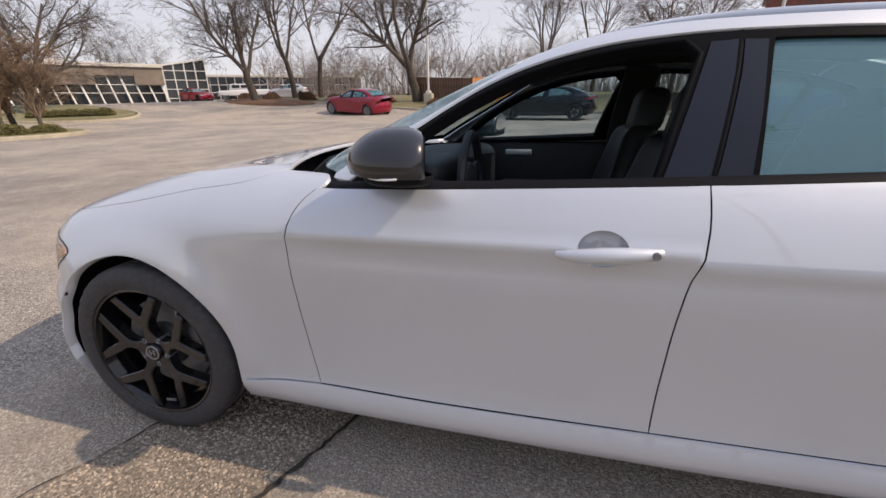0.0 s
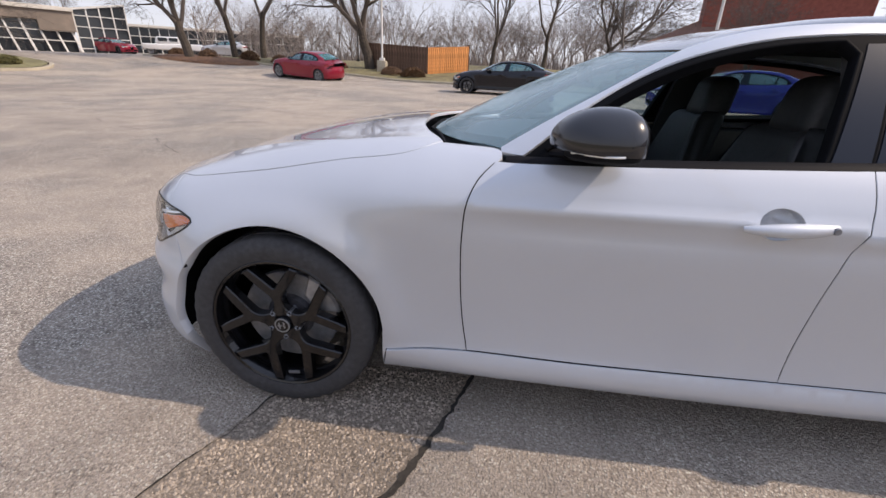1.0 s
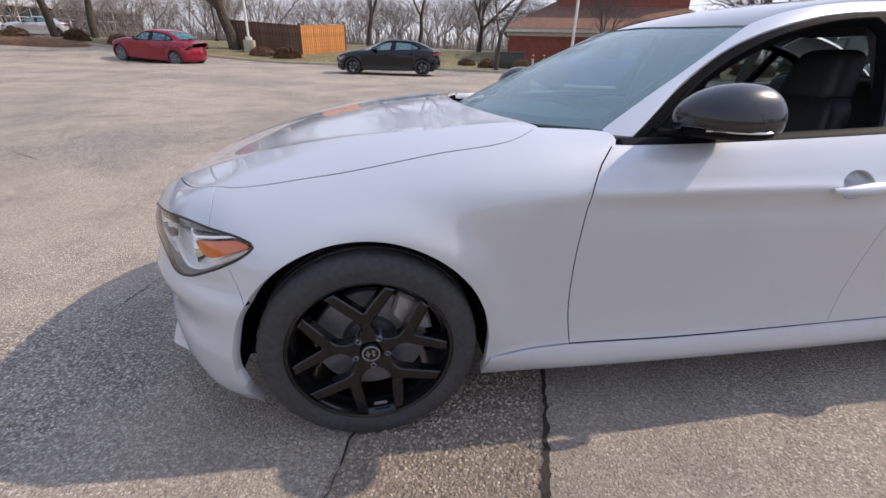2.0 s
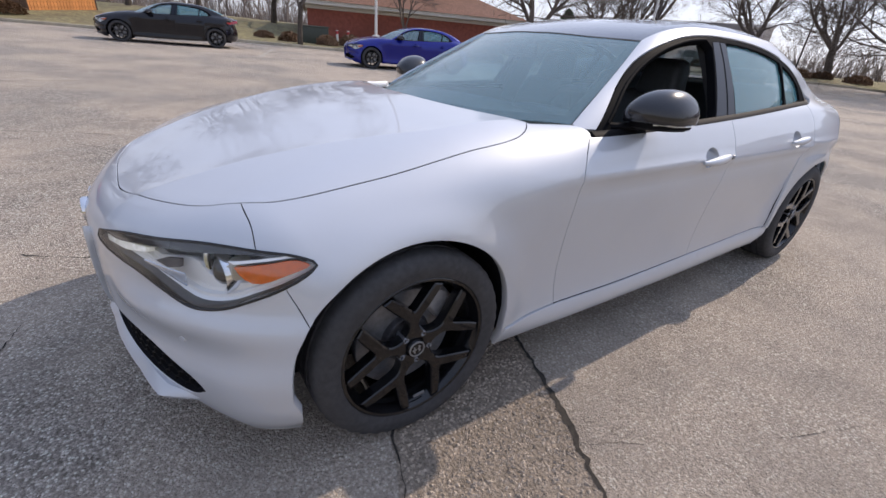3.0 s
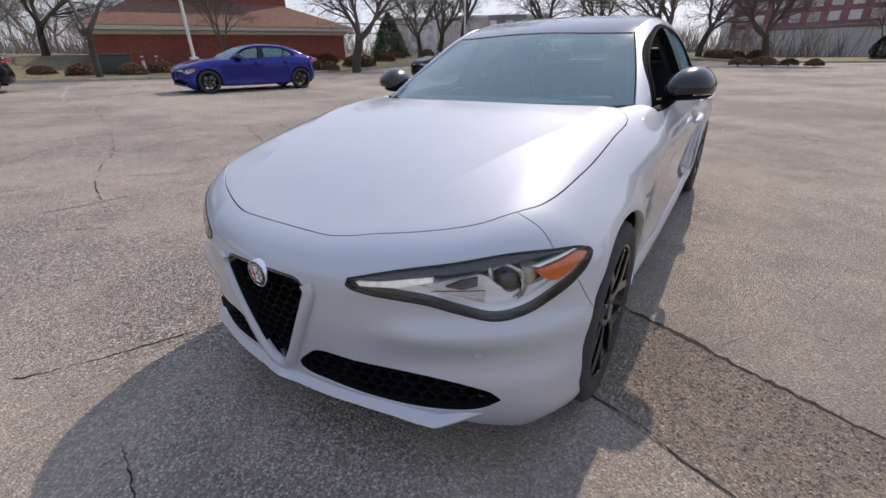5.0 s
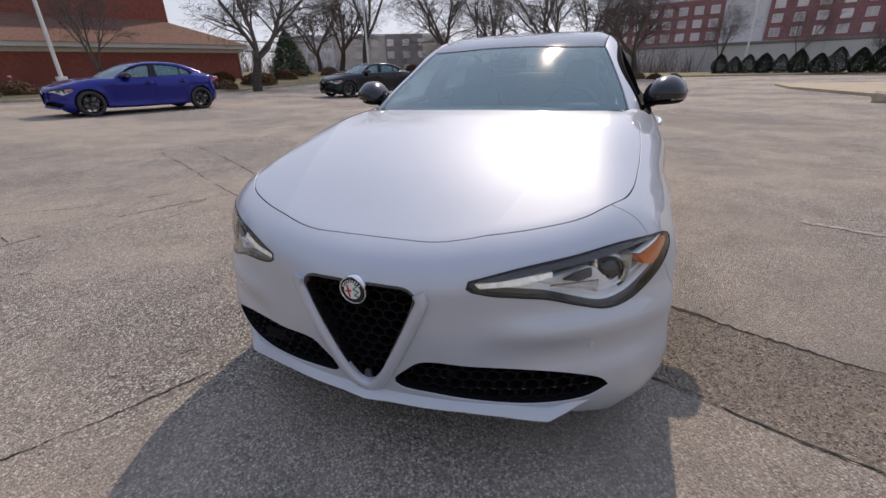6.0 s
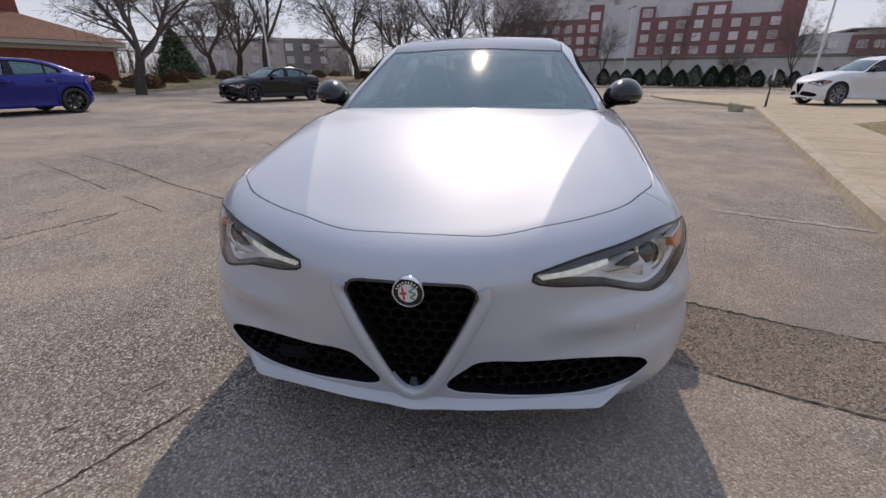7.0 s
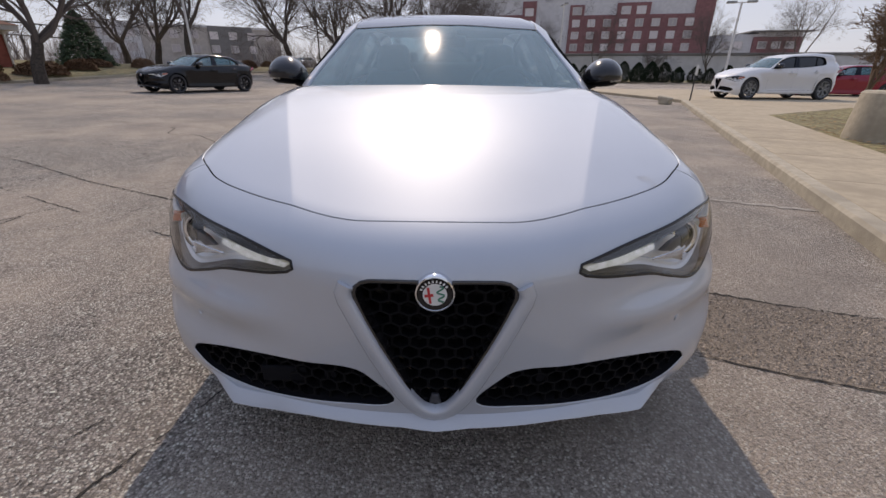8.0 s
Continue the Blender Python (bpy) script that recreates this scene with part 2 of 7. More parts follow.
def slope(surface, p, e=0.002):
    g = np.stack([surface(p + np.eye(3)[i] * e) - surface(p - np.eye(3)[i] * e) for i in range(3)], 1)
    return g / np.linalg.norm(g, axis=1, keepdims=True)


class Cyl:
    """A chart round the car's length: (x, angle)."""
    def __init__(self, zc=0.45, r=0.75):
        self.zc, self.r = zc, r

    def flat(self, p):
        return np.stack([p[:, 0], np.arctan2(p[:, 2] - self.zc, -p[:, 1]) * self.r], 1)

    def rays(self, q):
        a, o = q[:, 1] / self.r, np.zeros((len(q), 3))
        o[:, 0], o[:, 2] = q[:, 0], self.zc
        return o, np.stack([0 * a, -np.cos(a), np.sin(a)], 1)


class Ball:
    """A chart round the nose: (azimuth, height angle)."""
    def __init__(self, c=(0.15, 0, 0.42), r=0.85, sign=-1.0):
        self.c, self.r, self.sign = np.array(c, float), r, sign

    def flat(self, p):
        d = p - self.c
        return np.stack([np.arctan2(d[:, 1], self.sign * d[:, 0]), np.arctan2(d[:, 2], np.hypot(d[:, 0], d[:, 1]))], 1) * self.r

    def rays(self, q):
        a, e = (q / self.r).T
        return np.tile(self.c, (len(q), 1)), np.stack([self.sign * np.cos(a) * np.cos(e), np.sin(a) * np.cos(e), np.sin(e)], 1)


class Top:
    def flat(self, p):
        return p[:, :2].copy()

    def rays(self, q):
        o = np.c_[q, np.full(len(q), 0.3)]
        return o, np.tile((0.0, 0, 1), (len(q), 1))


class Side:
    def flat(self, p):
        return p[:, [0, 2]].copy()

    def rays(self, q):
        o = np.stack([q[:, 0], 0 * q[:, 0], q[:, 1]], 1)
        return o, np.tile((0.0, -1, 0), (len(q), 1))


CYL, BALL, TOP, SIDE, ROOF = Cyl(), Ball(), Top(), Side(), Cyl(0.80, 0.6)
TAIL = Ball((2.6, 0, 0.5), 0.85, 1.0)


def line(points, gap=0.03, smooth=True):
    """A polyline through the points, curved or straight, in even steps."""
    p = np.array(points, float)
    if len(p) < 3 or not smooth:
        out = [p[:1]]
        for a, b in zip(p[:-1], p[1:]):
            n = max(1, int(round(np.linalg.norm(b - a) / gap)))
            out.append(a + (b - a) * (np.arange(1, n + 1) / n)[:, None])
        return np.concatenate(out)
    s = np.r_[0, np.cumsum(np.linalg.norm(np.diff(p, axis=0), axis=1))]
    n = max(2, int(round(s[-1] / gap)))
    u = np.linspace(0, s[-1], n + 1)
    return np.stack([spline(s, p[:, i])(u) for i in range(p.shape[1])], 1)


def on(surface, chart, points):
    """Rough points in space, brought onto the surface along the chart's rays."""
    return cast(surface, *chart.rays(chart.flat(np.array(points, float))))


def on_side(surface, xz, gap=0.03, smooth=True):
    q = line(xz, gap, smooth)
    return cast(surface, *SIDE.rays(q))


def on_top(surface, xy, gap=0.03, smooth=True):
    return cast(surface, *TOP.rays(line(xy, gap, smooth)))


def arc_xz(cx, cz, r, a0, a1, n=26):
    a = np.radians(np.linspace(a0, a1, n))
    return np.stack([cx + r * np.cos(a), cz + r * np.sin(a)], 1)


def clean(loop, least=0.003):
    keep = [loop[0]]
    for p in loop[1:]:
        if np.linalg.norm(p - keep[-1]) > least:
            keep.append(p)
    if np.linalg.norm(keep[0] - keep[-1]) <= least:
        keep.pop()
    return np.array(keep)


def shrink(q, g):
    """A closed outline moved inwards by g."""
    area = 0.5 * np.sum(q[:, 0] * np.roll(q[:, 1], -1) - np.roll(q[:, 0], -1) * q[:, 1])
    a, b = q - np.roll(q, 1, 0), np.roll(q, -1, 0) - q
    t = a / np.maximum(np.linalg.norm(a, axis=1, keepdims=True), 1e-9) + b / np.maximum(np.linalg.norm(b, axis=1, keepdims=True), 1e-9)
    t /= np.maximum(np.linalg.norm(t, axis=1, keepdims=True), 1e-9)
    n = np.stack([-t[:, 1], t[:, 0]], 1) * (1 if area > 0 else -1)
    return q + n * g


def within(p, q):
    """Which of the points lie inside the closed outline."""
    a, b = q, np.roll(q, -1, 0)
    out = np.zeros(len(p), bool)
    for (ax, ay), (bx, by) in zip(a, b):
        if ay != by:
            out ^= ((ay > p[:, 1]) != (by > p[:, 1])) & (p[:, 0] < (bx - ax) * (p[:, 1] - ay) / (by - ay) + ax)
    return out


def panel_mesh(name, surface, chart, loops, gap=0.022, seam=0.0022, depth=0.014, push=0.0, mirror=False, ribs=()):
    """A pressed sheet on the surface inside the first loop and outside the others, its rim folded inwards; ribs are creases that its edges follow."""
    flats = []
    for i, lp in enumerate(loops):
        q = chart.flat(clean(np.asarray(lp, float)))
        flats.append(shrink(q, seam if i == 0 else -seam))
    verts, edges = [], []
    for q in flats:
        n0 = len(verts)
        verts += [Vector(v) for v in q]
        edges += [(n0 + i, n0 + (i + 1) % len(q)) for i in range(len(q))]
    creases = []
    for rib in ribs:
        q = chart.flat(np.asarray(rib, float))
        q = q[within(q, shrink(flats[0], 0.006))]
        n0 = len(verts)
        verts += [Vector(v) for v in q]
        edges += [(n0 + i, n0 + i + 1) for i in range(len(q) - 1)]
        creases.append(q)
    lo, hi = flats[0].min(0), flats[0].max(0)
    nx, ny = max(2, int((hi[0] - lo[0]) / gap)), max(2, int((hi[1] - lo[1]) / gap))
    gx, gy = np.meshgrid(np.linspace(lo[0], hi[0], nx + 1), np.linspace(lo[1], hi[1], ny + 1))
    gx[1::2] += (hi[0] - lo[0]) / nx / 2
    grid = np.stack([gx.ravel(), gy.ravel()], 1)
    rim = np.concatenate(flats + creases)
    keep = np.ones(len(grid), bool)
    for i in range(0, len(grid), 400):
        d = np.linalg.norm(grid[i:i + 400, None] - rim[None], axis=2).min(1)
        keep[i:i + 400] = d > gap * 0.55
    verts += [Vector(v) for v in grid[keep]]
    vs, _, fs, *_ = mathutils.geometry.delaunay_2d_cdt(verts, edges, [], 0, 1e-6)
    q = np.array([tuple(v) for v in vs])
    mid = q[np.array(fs)].mean(1)
    good = within(mid, flats[0])
    for hole in flats[1:]:
        good &= ~within(mid, hole)
    fs = [f for f, ok in zip(fs, good) if ok]
    used = sorted({i for f in fs for i in f})
    back = {o: n for n, o in enumerate(used)}
    q, fs = q[used], [[back[i] for i in f] for f in fs]
    p = cast(surface, *chart.rays(q))
    nrm = slope(surface, p)
    p = p + nrm * push
    p[:, 0] = np.minimum(p[:, 0], 3.60)
    # face direction
    f0 = np.array(fs)
    c = np.cross(p[f0[:, 1]] - p[f0[:, 0]], p[f0[:, 2]] - p[f0[:, 0]])
    flip = (c * nrm[f0[:, 0]]).sum(1) < 0
    f0[flip] = f0[flip][:, ::-1]
    # rim
    count = {}
    for f in f0:
        for a, b in ((f[0], f[1]), (f[1], f[2]), (f[2], f[0])):
            count[(a, b)] = 1
    border = [(a, b) for a, b in count if (b, a) not in count]
    n = len(p)
    P, N, F = [*p], [*nrm], [tuple(f) for f in f0]
    if depth > 0:
        for a, b in border:
            out = np.cross(p[b] - p[a], nrm[a])
            out = out / max(np.linalg.norm(out), 1e-9)
            mid = nrm[a] * 0.55 + out * 0.83
            i = len(P)
            P += [p[a], p[b], p[b] - nrm[b] * depth, p[a] - nrm[a] * depth]
            N += [mid, mid, out, out]
            F.append((i + 3, i + 2, i + 1, i))
    P, N = np.array(P), np.array(N)
    if mirror:
        P[:, 1] *= -1
        N[:, 1] *= -1
        F = [f[::-1] for f in F]
    me = bpy.data.meshes.new(name)
    me.from_pydata(P.tolist(), [], F)
    me.polygons.foreach_set("use_smooth", [True] * len(F))
    me.normals_split_custom_set_from_vertices(N.tolist())
    return me


def mirrored(points):
    p = np.array(points, float)
    p[:, 1] *= -1
    return p


# ---------------------------------------------------------------- small mesh makers
def lathe(profile, n=64, closed=True):
    """Rings round the y axis from (radius, y) pairs."""
    v, f = [], []
    m = len(profile)
    for i in range(n):
        a = 2 * math.pi * i / n
        v += [(r * math.cos(a), y, r * math.sin(a)) for r, y in profile]
    for i in range(n):
        for j in range(m if closed else m - 1):
            k = (j + 1) % m
            a, b = i * m, ((i + 1) % n) * m
            f.append((a + j, a + k, b + k, b + j))
    return v, f


def mesh_of(name, v, f, smooth=True, angle=35):
    me = bpy.data.meshes.new(name)
    me.from_pydata([tuple(map(float, p)) for p in v], [], f)
    bm = bmesh.new()
    bm.from_mesh(me)
    bmesh.ops.recalc_face_normals(bm, faces=bm.faces)
    if smooth:
        for fc in bm.faces:
            fc.smooth = True
        for e in bm.edges:
            if len(e.link_faces) == 2 and e.calc_face_angle(0) > radians(angle):
                e.smooth = False
    bm.to_mesh(me)
    bm.free()
    return me


def box_mesh(name, size, centre=(0, 0, 0), bevel=0.01, seg=2, shape=None, cuts=0):
    bm = bmesh.new()
    bmesh.ops.create_cube(bm, size=1.0)
    for v in bm.verts:
        v.co = Vector((v.co.x * size[0], v.co.y * size[1], v.co.z * size[2]))
    if cuts:
        bmesh.ops.subdivide_edges(bm, edges=bm.edges[:], cuts=cuts, use_grid_fill=True)
    if bevel:
        sharp = [e for e in bm.edges if len(e.link_faces) == 2 and e.calc_face_angle(0) > 0.5]
        bmesh.ops.bevel(bm, geom=sharp, offset=bevel, segments=seg, affect="EDGES", profile=0.5)
    for v in bm.verts:
        if shape:
            v.co = Vector(shape(*v.co))
        v.co += Vector(centre)
    for f in bm.faces:
        f.smooth = True
    for e in bm.edges:
        if len(e.link_faces) == 2 and e.calc_face_angle(0) > 0.7:
            e.smooth = False
    me = bpy.data.meshes.new(name)
    bm.to_mesh(me)
    bm.free()
    return me


def tube(points, radii, sides=6, cap=True):
    """A tapered tube along points."""
    v, f = [], []
    pts = [Vector(p) for p in points]
    for i, p in enumerate(pts):
        d = (pts[min(i + 1, len(pts) - 1)] - pts[max(i - 1, 0)]).normalized()
        u = d.orthogonal().normalized() if i == 0 else (u - d * u.dot(d)).normalized()
        w = d.cross(u)
        v += [tuple(p + (u * math.cos(2 * math.pi * k / sides) + w * math.sin(2 * math.pi * k / sides)) * radii[i]) for k in range(sides)]
    for i in range(len(pts) - 1):
        for k in range(sides):
            a, b = i * sides + k, i * sides + (k + 1) % sides
            f.append((a, b, b + sides, a + sides))
    if cap:
        f.append(tuple(range(sides - 1, -1, -1)))
        f.append(tuple(range((len(pts) - 1) * sides, len(pts) * sides)))
    return v, f


def prism(outline, lift0, lift1, place, inset=0.0):
    """An outline (2D) raised from lift0 to lift1, its upper face inset; place maps (u, v, h) to space."""
    q = np.array(outline, float)
    top = shrink(q, inset)
    n = len(q)
    v = [place(a, b, lift0) for a, b in q] + [place(a, b, lift1 - inset * 0.9) for a, b in q] + [place(a, b, lift1) for a, b in top]
    f = [tuple(range(2 * n, 3 * n)), tuple(range(n - 1, -1, -1))]
    for i in range(n):
        j = (i + 1) % n
        f += [(i, j, n + j, n + i), (n + i, n + j, 2 * n + j, 2 * n + i)]
    return v, f


def joined(*pieces):
    v, f = [], []
    for a, b in pieces:
        n = len(v)
        v += list(a)
        f += [tuple(i + n for i in t) for t in b]
    return v, f


def part(name, me, material, parent, label="", at=None):
    """A mesh as one object under a thing or a part."""
    ob = new(name, me)
    if not me.materials:
        me.materials.append(material)
    ob.parent = parent
    if at is not None:
        ob.matrix_basis = at
    if label:
        ob["label"] = label
    return ob


def holder(name, parent, at=None):
    ob = new(name)
    ob.parent = parent
    if at is not None:
        ob.matrix_basis = at
    return ob

# ---------------------------------------------------------------- car: seams and outlines (driver's side, y < 0)
LB, CB, UN = lower_body, cabin, union
ARCH_R, ARCH_Z = 0.348, 0.322


def ballpts(points, gap=0.02, smooth=True):
    return on(LB, BALL, line(points, gap, smooth))


belt = spline((0.68, 1.0, 1.63, 1.93, 2.3, 2.6, 2.8), (0.902, 0.912, 0.937, 0.951, 0.970, 0.987, 0.992))
hood_side = on_top(LB, [(-0.395, -0.615), (-0.33, -0.655), (-0.1, -0.69), (0.2, -0.70), (0.40, -0.695), (0.455, -0.67), (0.505, -0.62)], 0.02)
hood_front = on_top(LB, [(-0.645, 0.0), (-0.644, -0.10), (-0.639, -0.19), (-0.609, -0.295), (-0.534, -0.455), (-0.466, -0.555), (-0.395, -0.615)], 0.016)
hood_back = on_top(LB, [(0.505, -0.62), (0.43, -0.42), (0.385, -0.2), (0.375, 0.0)], 0.03)
LAMP = [(-0.66, -0.290, 0.624), (-0.61, -0.40, 0.651), (-0.56, -0.52, 0.674), (-0.48, -0.64, 0.694), (-0.40, -0.735, 0.695), (-0.32, -0.785, 0.683),
        (-0.285, -0.80, 0.664), (-0.30, -0.795, 0.644), (-0.36, -0.775, 0.606), (-0.42, -0.735, 0.572), (-0.47, -0.685, 0.542), (-0.52, -0.622, 0.531), (-0.57, -0.548, 0.553),
        (-0.62, -0.485, 0.580), (-0.65, -0.42, 0.590), (-0.66, -0.325, 0.597), (-0.67, -0.288, 0.610)]
lamp_loop = ballpts(LAMP + LAMP[:1], 0.018)[:-1]


def nearest(loop, p):
    return int(np.linalg.norm(loop - np.array(p), axis=1).argmin())


i_top, i_bot = nearest(lamp_loop, LAMP[4]), nearest(lamp_loop, LAMP[8])
seam_top = ballpts([hood_side[0], (hood_side[0] + lamp_loop[i_top]) / 2 + np.array((0.006, -0.012, 0.004)), lamp_loop[i_top]])
arch_arc = [(x * 1.06 if x < 0 else x, z + 0.004 * (z > ARCH_Z)) for x, z in arc_xz(AXLE_F, ARCH_Z, ARCH_R, 184, 4)]
arch_front = np.concatenate([on_side(LB, [(-0.338, 0.122), (-0.350, 0.25)], 0.03), on_side(LB, arch_arc, 0.028),
                             on_side(LB, [(0.345, 0.26), (0.342, 0.185)], 0.03)])
i_arch = nearest(arch_front, (-0.29, -0.83, 0.50))
seam_low = ballpts([lamp_loop[i_bot], (lamp_loop[i_bot] + arch_front[i_arch]) / 2, arch_front[i_arch]])
lamp_inner = np.concatenate([lamp_loop[i_bot:], lamp_loop[:i_top + 1]])  # from below, round the inner tip, to the top
lamp_outer = lamp_loop[i_top:i_bot + 1]

door_front_seam = on_side(LB, [(0.668, 0.900), (0.628, 0.860), (0.600, 0.80), (0.590, 0.70), (0.592, 0.55), (0.605, 0.40), (0.626, 0.280)], 0.03)
door_bottom = on_side(LB, [(0.626, 0.280), (1.0, 0.277), (1.585, 0.285)], 0.05)
door_mid_seam = on_side(LB, [(1.632, float(belt(1.632))), (1.632, 0.85), (1.622, 0.78), (1.604, 0.70), (1.59, 0.45), (1.585, 0.285)], 0.03)
belt_front = on_side(LB, [(x, float(belt(x))) for x in np.linspace(0.668, 1.632, 12)], 0.05)
belt_rear = on_side(LB, [(x, float(belt(x))) for x in np.linspace(1.632, 2.62, 13)], 0.05)
rear_seam = on_side(LB, [(2.62, float(belt(2.62))), (2.625, 0.90), (2.585, 0.79), (2.495, 0.700)], 0.03)
arch_rear = on_side(LB, arc_xz(AXLE_R, ARCH_Z, ARCH_R, 187, -4), 0.028)
rear_door_low = on_side(LB, [(2.452, 0.292), (2.455, 0.42), (2.474, 0.54), (2.486, 0.62), (2.495, 0.700)], 0.03)
rear_bottom = on_side(LB, [(1.585, 0.285), (2.0, 0.288), (2.452, 0.292)], 0.05)
sill_low = on_side(LB, [(0.342, 0.185), (1.0, 0.178), (1.9, 0.182), (2.47, 0.19)], 0.05)

GRILLE = [(0.0, 0.612), (-0.10, 0.611), (-0.150, 0.606), (-0.168, 0.592), (-0.168, 0.572), (-0.155, 0.535), (-0.088, 0.390), (-0.040, 0.298), (-0.022, 0.280), (0.0, 0.275)]
INTAKE = [(-0.655, 0.296), (-0.635, 0.322), (-0.58, 0.346), (-0.45, 0.370), (-0.30, 0.384), (-0.172, 0.382), (-0.145, 0.362), (-0.094, 0.302), (-0.105, 0.288), (-0.20, 0.274),
          (-0.35, 0.258), (-0.50, 0.250), (-0.61, 0.264)]


def front_loop(yz, gap=0.016, smooth=True):
    q = line(yz, gap, smooth)
    return on(LB, BALL, np.stack([-0.75 + 0.5 * q[:, 0] ** 2, q[:, 0], q[:, 1]], 1))


half = front_loop(GRILLE[:4], 0.02), front_loop(GRILLE[3:5], 0.01), front_loop(GRILLE[4:7], 0.025), front_loop(GRILLE[6:], 0.012)
grille_half = np.concatenate(half)
grille_loop = clean(np.concatenate([grille_half, mirrored(grille_half)[::-1]]))
intake_loop = clean(np.concatenate([front_loop(INTAKE + INTAKE[:1], 0.018)[:-1]]))
bumper_low = front_loop([(-0.79, 0.195), (-0.70, 0.200), (-0.55, 0.212), (-0.35, 0.228), (-0.15, 0.236), (0.0, 0.238)], 0.03)
bumper_low = np.concatenate([on(LB, BALL, line([arch_front[0], (-0.40, -0.79, 0.122), (-0.47, -0.70, 0.136), (-0.55, -0.60, 0.168)], 0.03)), front_loop([(-0.56, 0.196), (-0.35, 0.226), (-0.15, 0.236), (0.0, 0.238)], 0.03)])
bumper_half = np.concatenate([hood_front, seam_top, lamp_inner[::-1], seam_low, arch_front[:i_arch + 1][::-1], bumper_low])
bumper_loop = np.concatenate([bumper_half, mirrored(bumper_half)[::-1]])
fender_loop = np.concatenate([hood_side[::-1], seam_top, lamp_outer, seam_low, arch_front[i_arch:], on_side(LB, [(0.342, 0.185), (0.345, 0.205)], 0.03),
                              on_side(LB, [(0.36, 0.268), (0.50, 0.276), (0.626, 0.280)], 0.04), door_front_seam[::-1],
                              on(UN, CYL, line([(0.668, -0.79, 0.900), (0.690, -0.735, 0.915), (0.672, -0.665, 0.915), (0.60, -0.64, 0.92), (0.505, -0.62, 0.92)], 0.025))])
hood_half = np.concatenate([hood_front, hood_side, hood_back])
hood_loop = np.concatenate([hood_half, mirrored(hood_half)[::-1]])
door_f_loop = np.concatenate([door_front_seam, door_bottom, door_mid_seam[::-1], belt_front[::-1]])
door_r_loop = np.concatenate([door_mid_seam, rear_bottom, rear_door_low, rear_seam[::-1], belt_rear[::-1]])
sill_loop = np.concatenate([on_side(LB, [(0.36, 0.268), (0.50, 0.276), (0.626, 0.280)], 0.04), door_bottom, rear_bottom, on_side(LB, [(2.452, 0.292), (2.485, 0.293), (2.49, 0.25), (2.47, 0.19)], 0.03), sill_low[::-1]])
trunk_side = on(LB, CYL, line([(3.10, -0.60, 1.0), (3.2, -0.62, 0.98), (3.42, -0.60, 0.96), (3.50, -0.56, 0.90)], 0.03))
rear_glass_edge = on_top(CB, [(2.52, -0.49), (2.8, -0.50), (3.10, -0.545)], 0.03)

# greenhouse curves, (x, z)
OPEN = [(0.805, 0.930), (0.97, 1.060), (1.18, 1.170), (1.38, 1.225), (1.55, 1.246), (1.75, 1.250), (2.0, 1.243), (2.22, 1.224), (2.42, 1.188), (2.57, 1.138), (2.66, 1.078), (2.71, 1.005)]
RAIL = [(0.750, 0.912), (0.935, 1.055), (1.150, 1.174), (1.37, 1.238), (1.60, 1.263), (1.80, 1.266), (2.03, 1.259), (2.265, 1.238), (2.455, 1.203), (2.62, 1.150), (2.73, 1.075), (2.79, 0.998)]
open_z = spline([p[0] for p in OPEN], [p[1] for p in OPEN])
rail_low = on_side(CB, RAIL, 0.03)
screen_edge = on_top(CB, [(0.685, -0.660), (0.85, -0.618), (1.05, -0.560), (1.20, -0.512)], 0.03)
roof_edge = on_top(CB, [(1.20, -0.512), (1.5, -0.525), (1.9, -0.53), (2.25, -0.52), (2.52, -0.49)], 0.04)
screen_top = on_top(CB, [(1.20, -0.512), (1.13, -0.30), (1.10, 0.0)], 0.04)
screen_low = on_top(CB, [(0.685, -0.660), (0.53, -0.45), (0.428, -0.2), (0.40, 0.0)], 0.04)
back_top = on_top(CB, [(2.52, -0.49), (2.57, -0.25), (2.58, 0.0)], 0.04)
back_low = on_top(CB, [(3.10, -0.545), (3.17, -0.25), (3.19, 0.0)], 0.04)


def both(loop):
    return np.concatenate([loop, mirrored(loop)[::-1]])


quarter_loop = np.concatenate([rear_seam[::-1], np.array([rear_seam[0]]) * 0.0 + on(UN, CYL, np.array([(2.70, -0.71, 0.99)])),
                               rail_low[nearest(rail_low, (2.78, -0.66, 1.0)):nearest(rail_low, (2.45, -0.58, 1.205)):-1],
                               on(UN, CYL, line([rail_low[nearest(rail_low, (2.45, -0.58, 1.205))], rear_glass_edge[0]], 0.03)), on(UN, CYL, rear_glass_edge),
                               on(UN, CYL, trunk_side), on(LB, CYL, line([trunk_side[-1], (3.43, -0.68, 0.80), (3.30, -0.78, 0.70), (3.22, -0.82, 0.56), (3.185, -0.83, 0.46)], 0.03)),
                               arch_rear[:nearest(arch_rear, (3.185, -0.83, 0.40))][::-1], rear_door_low])


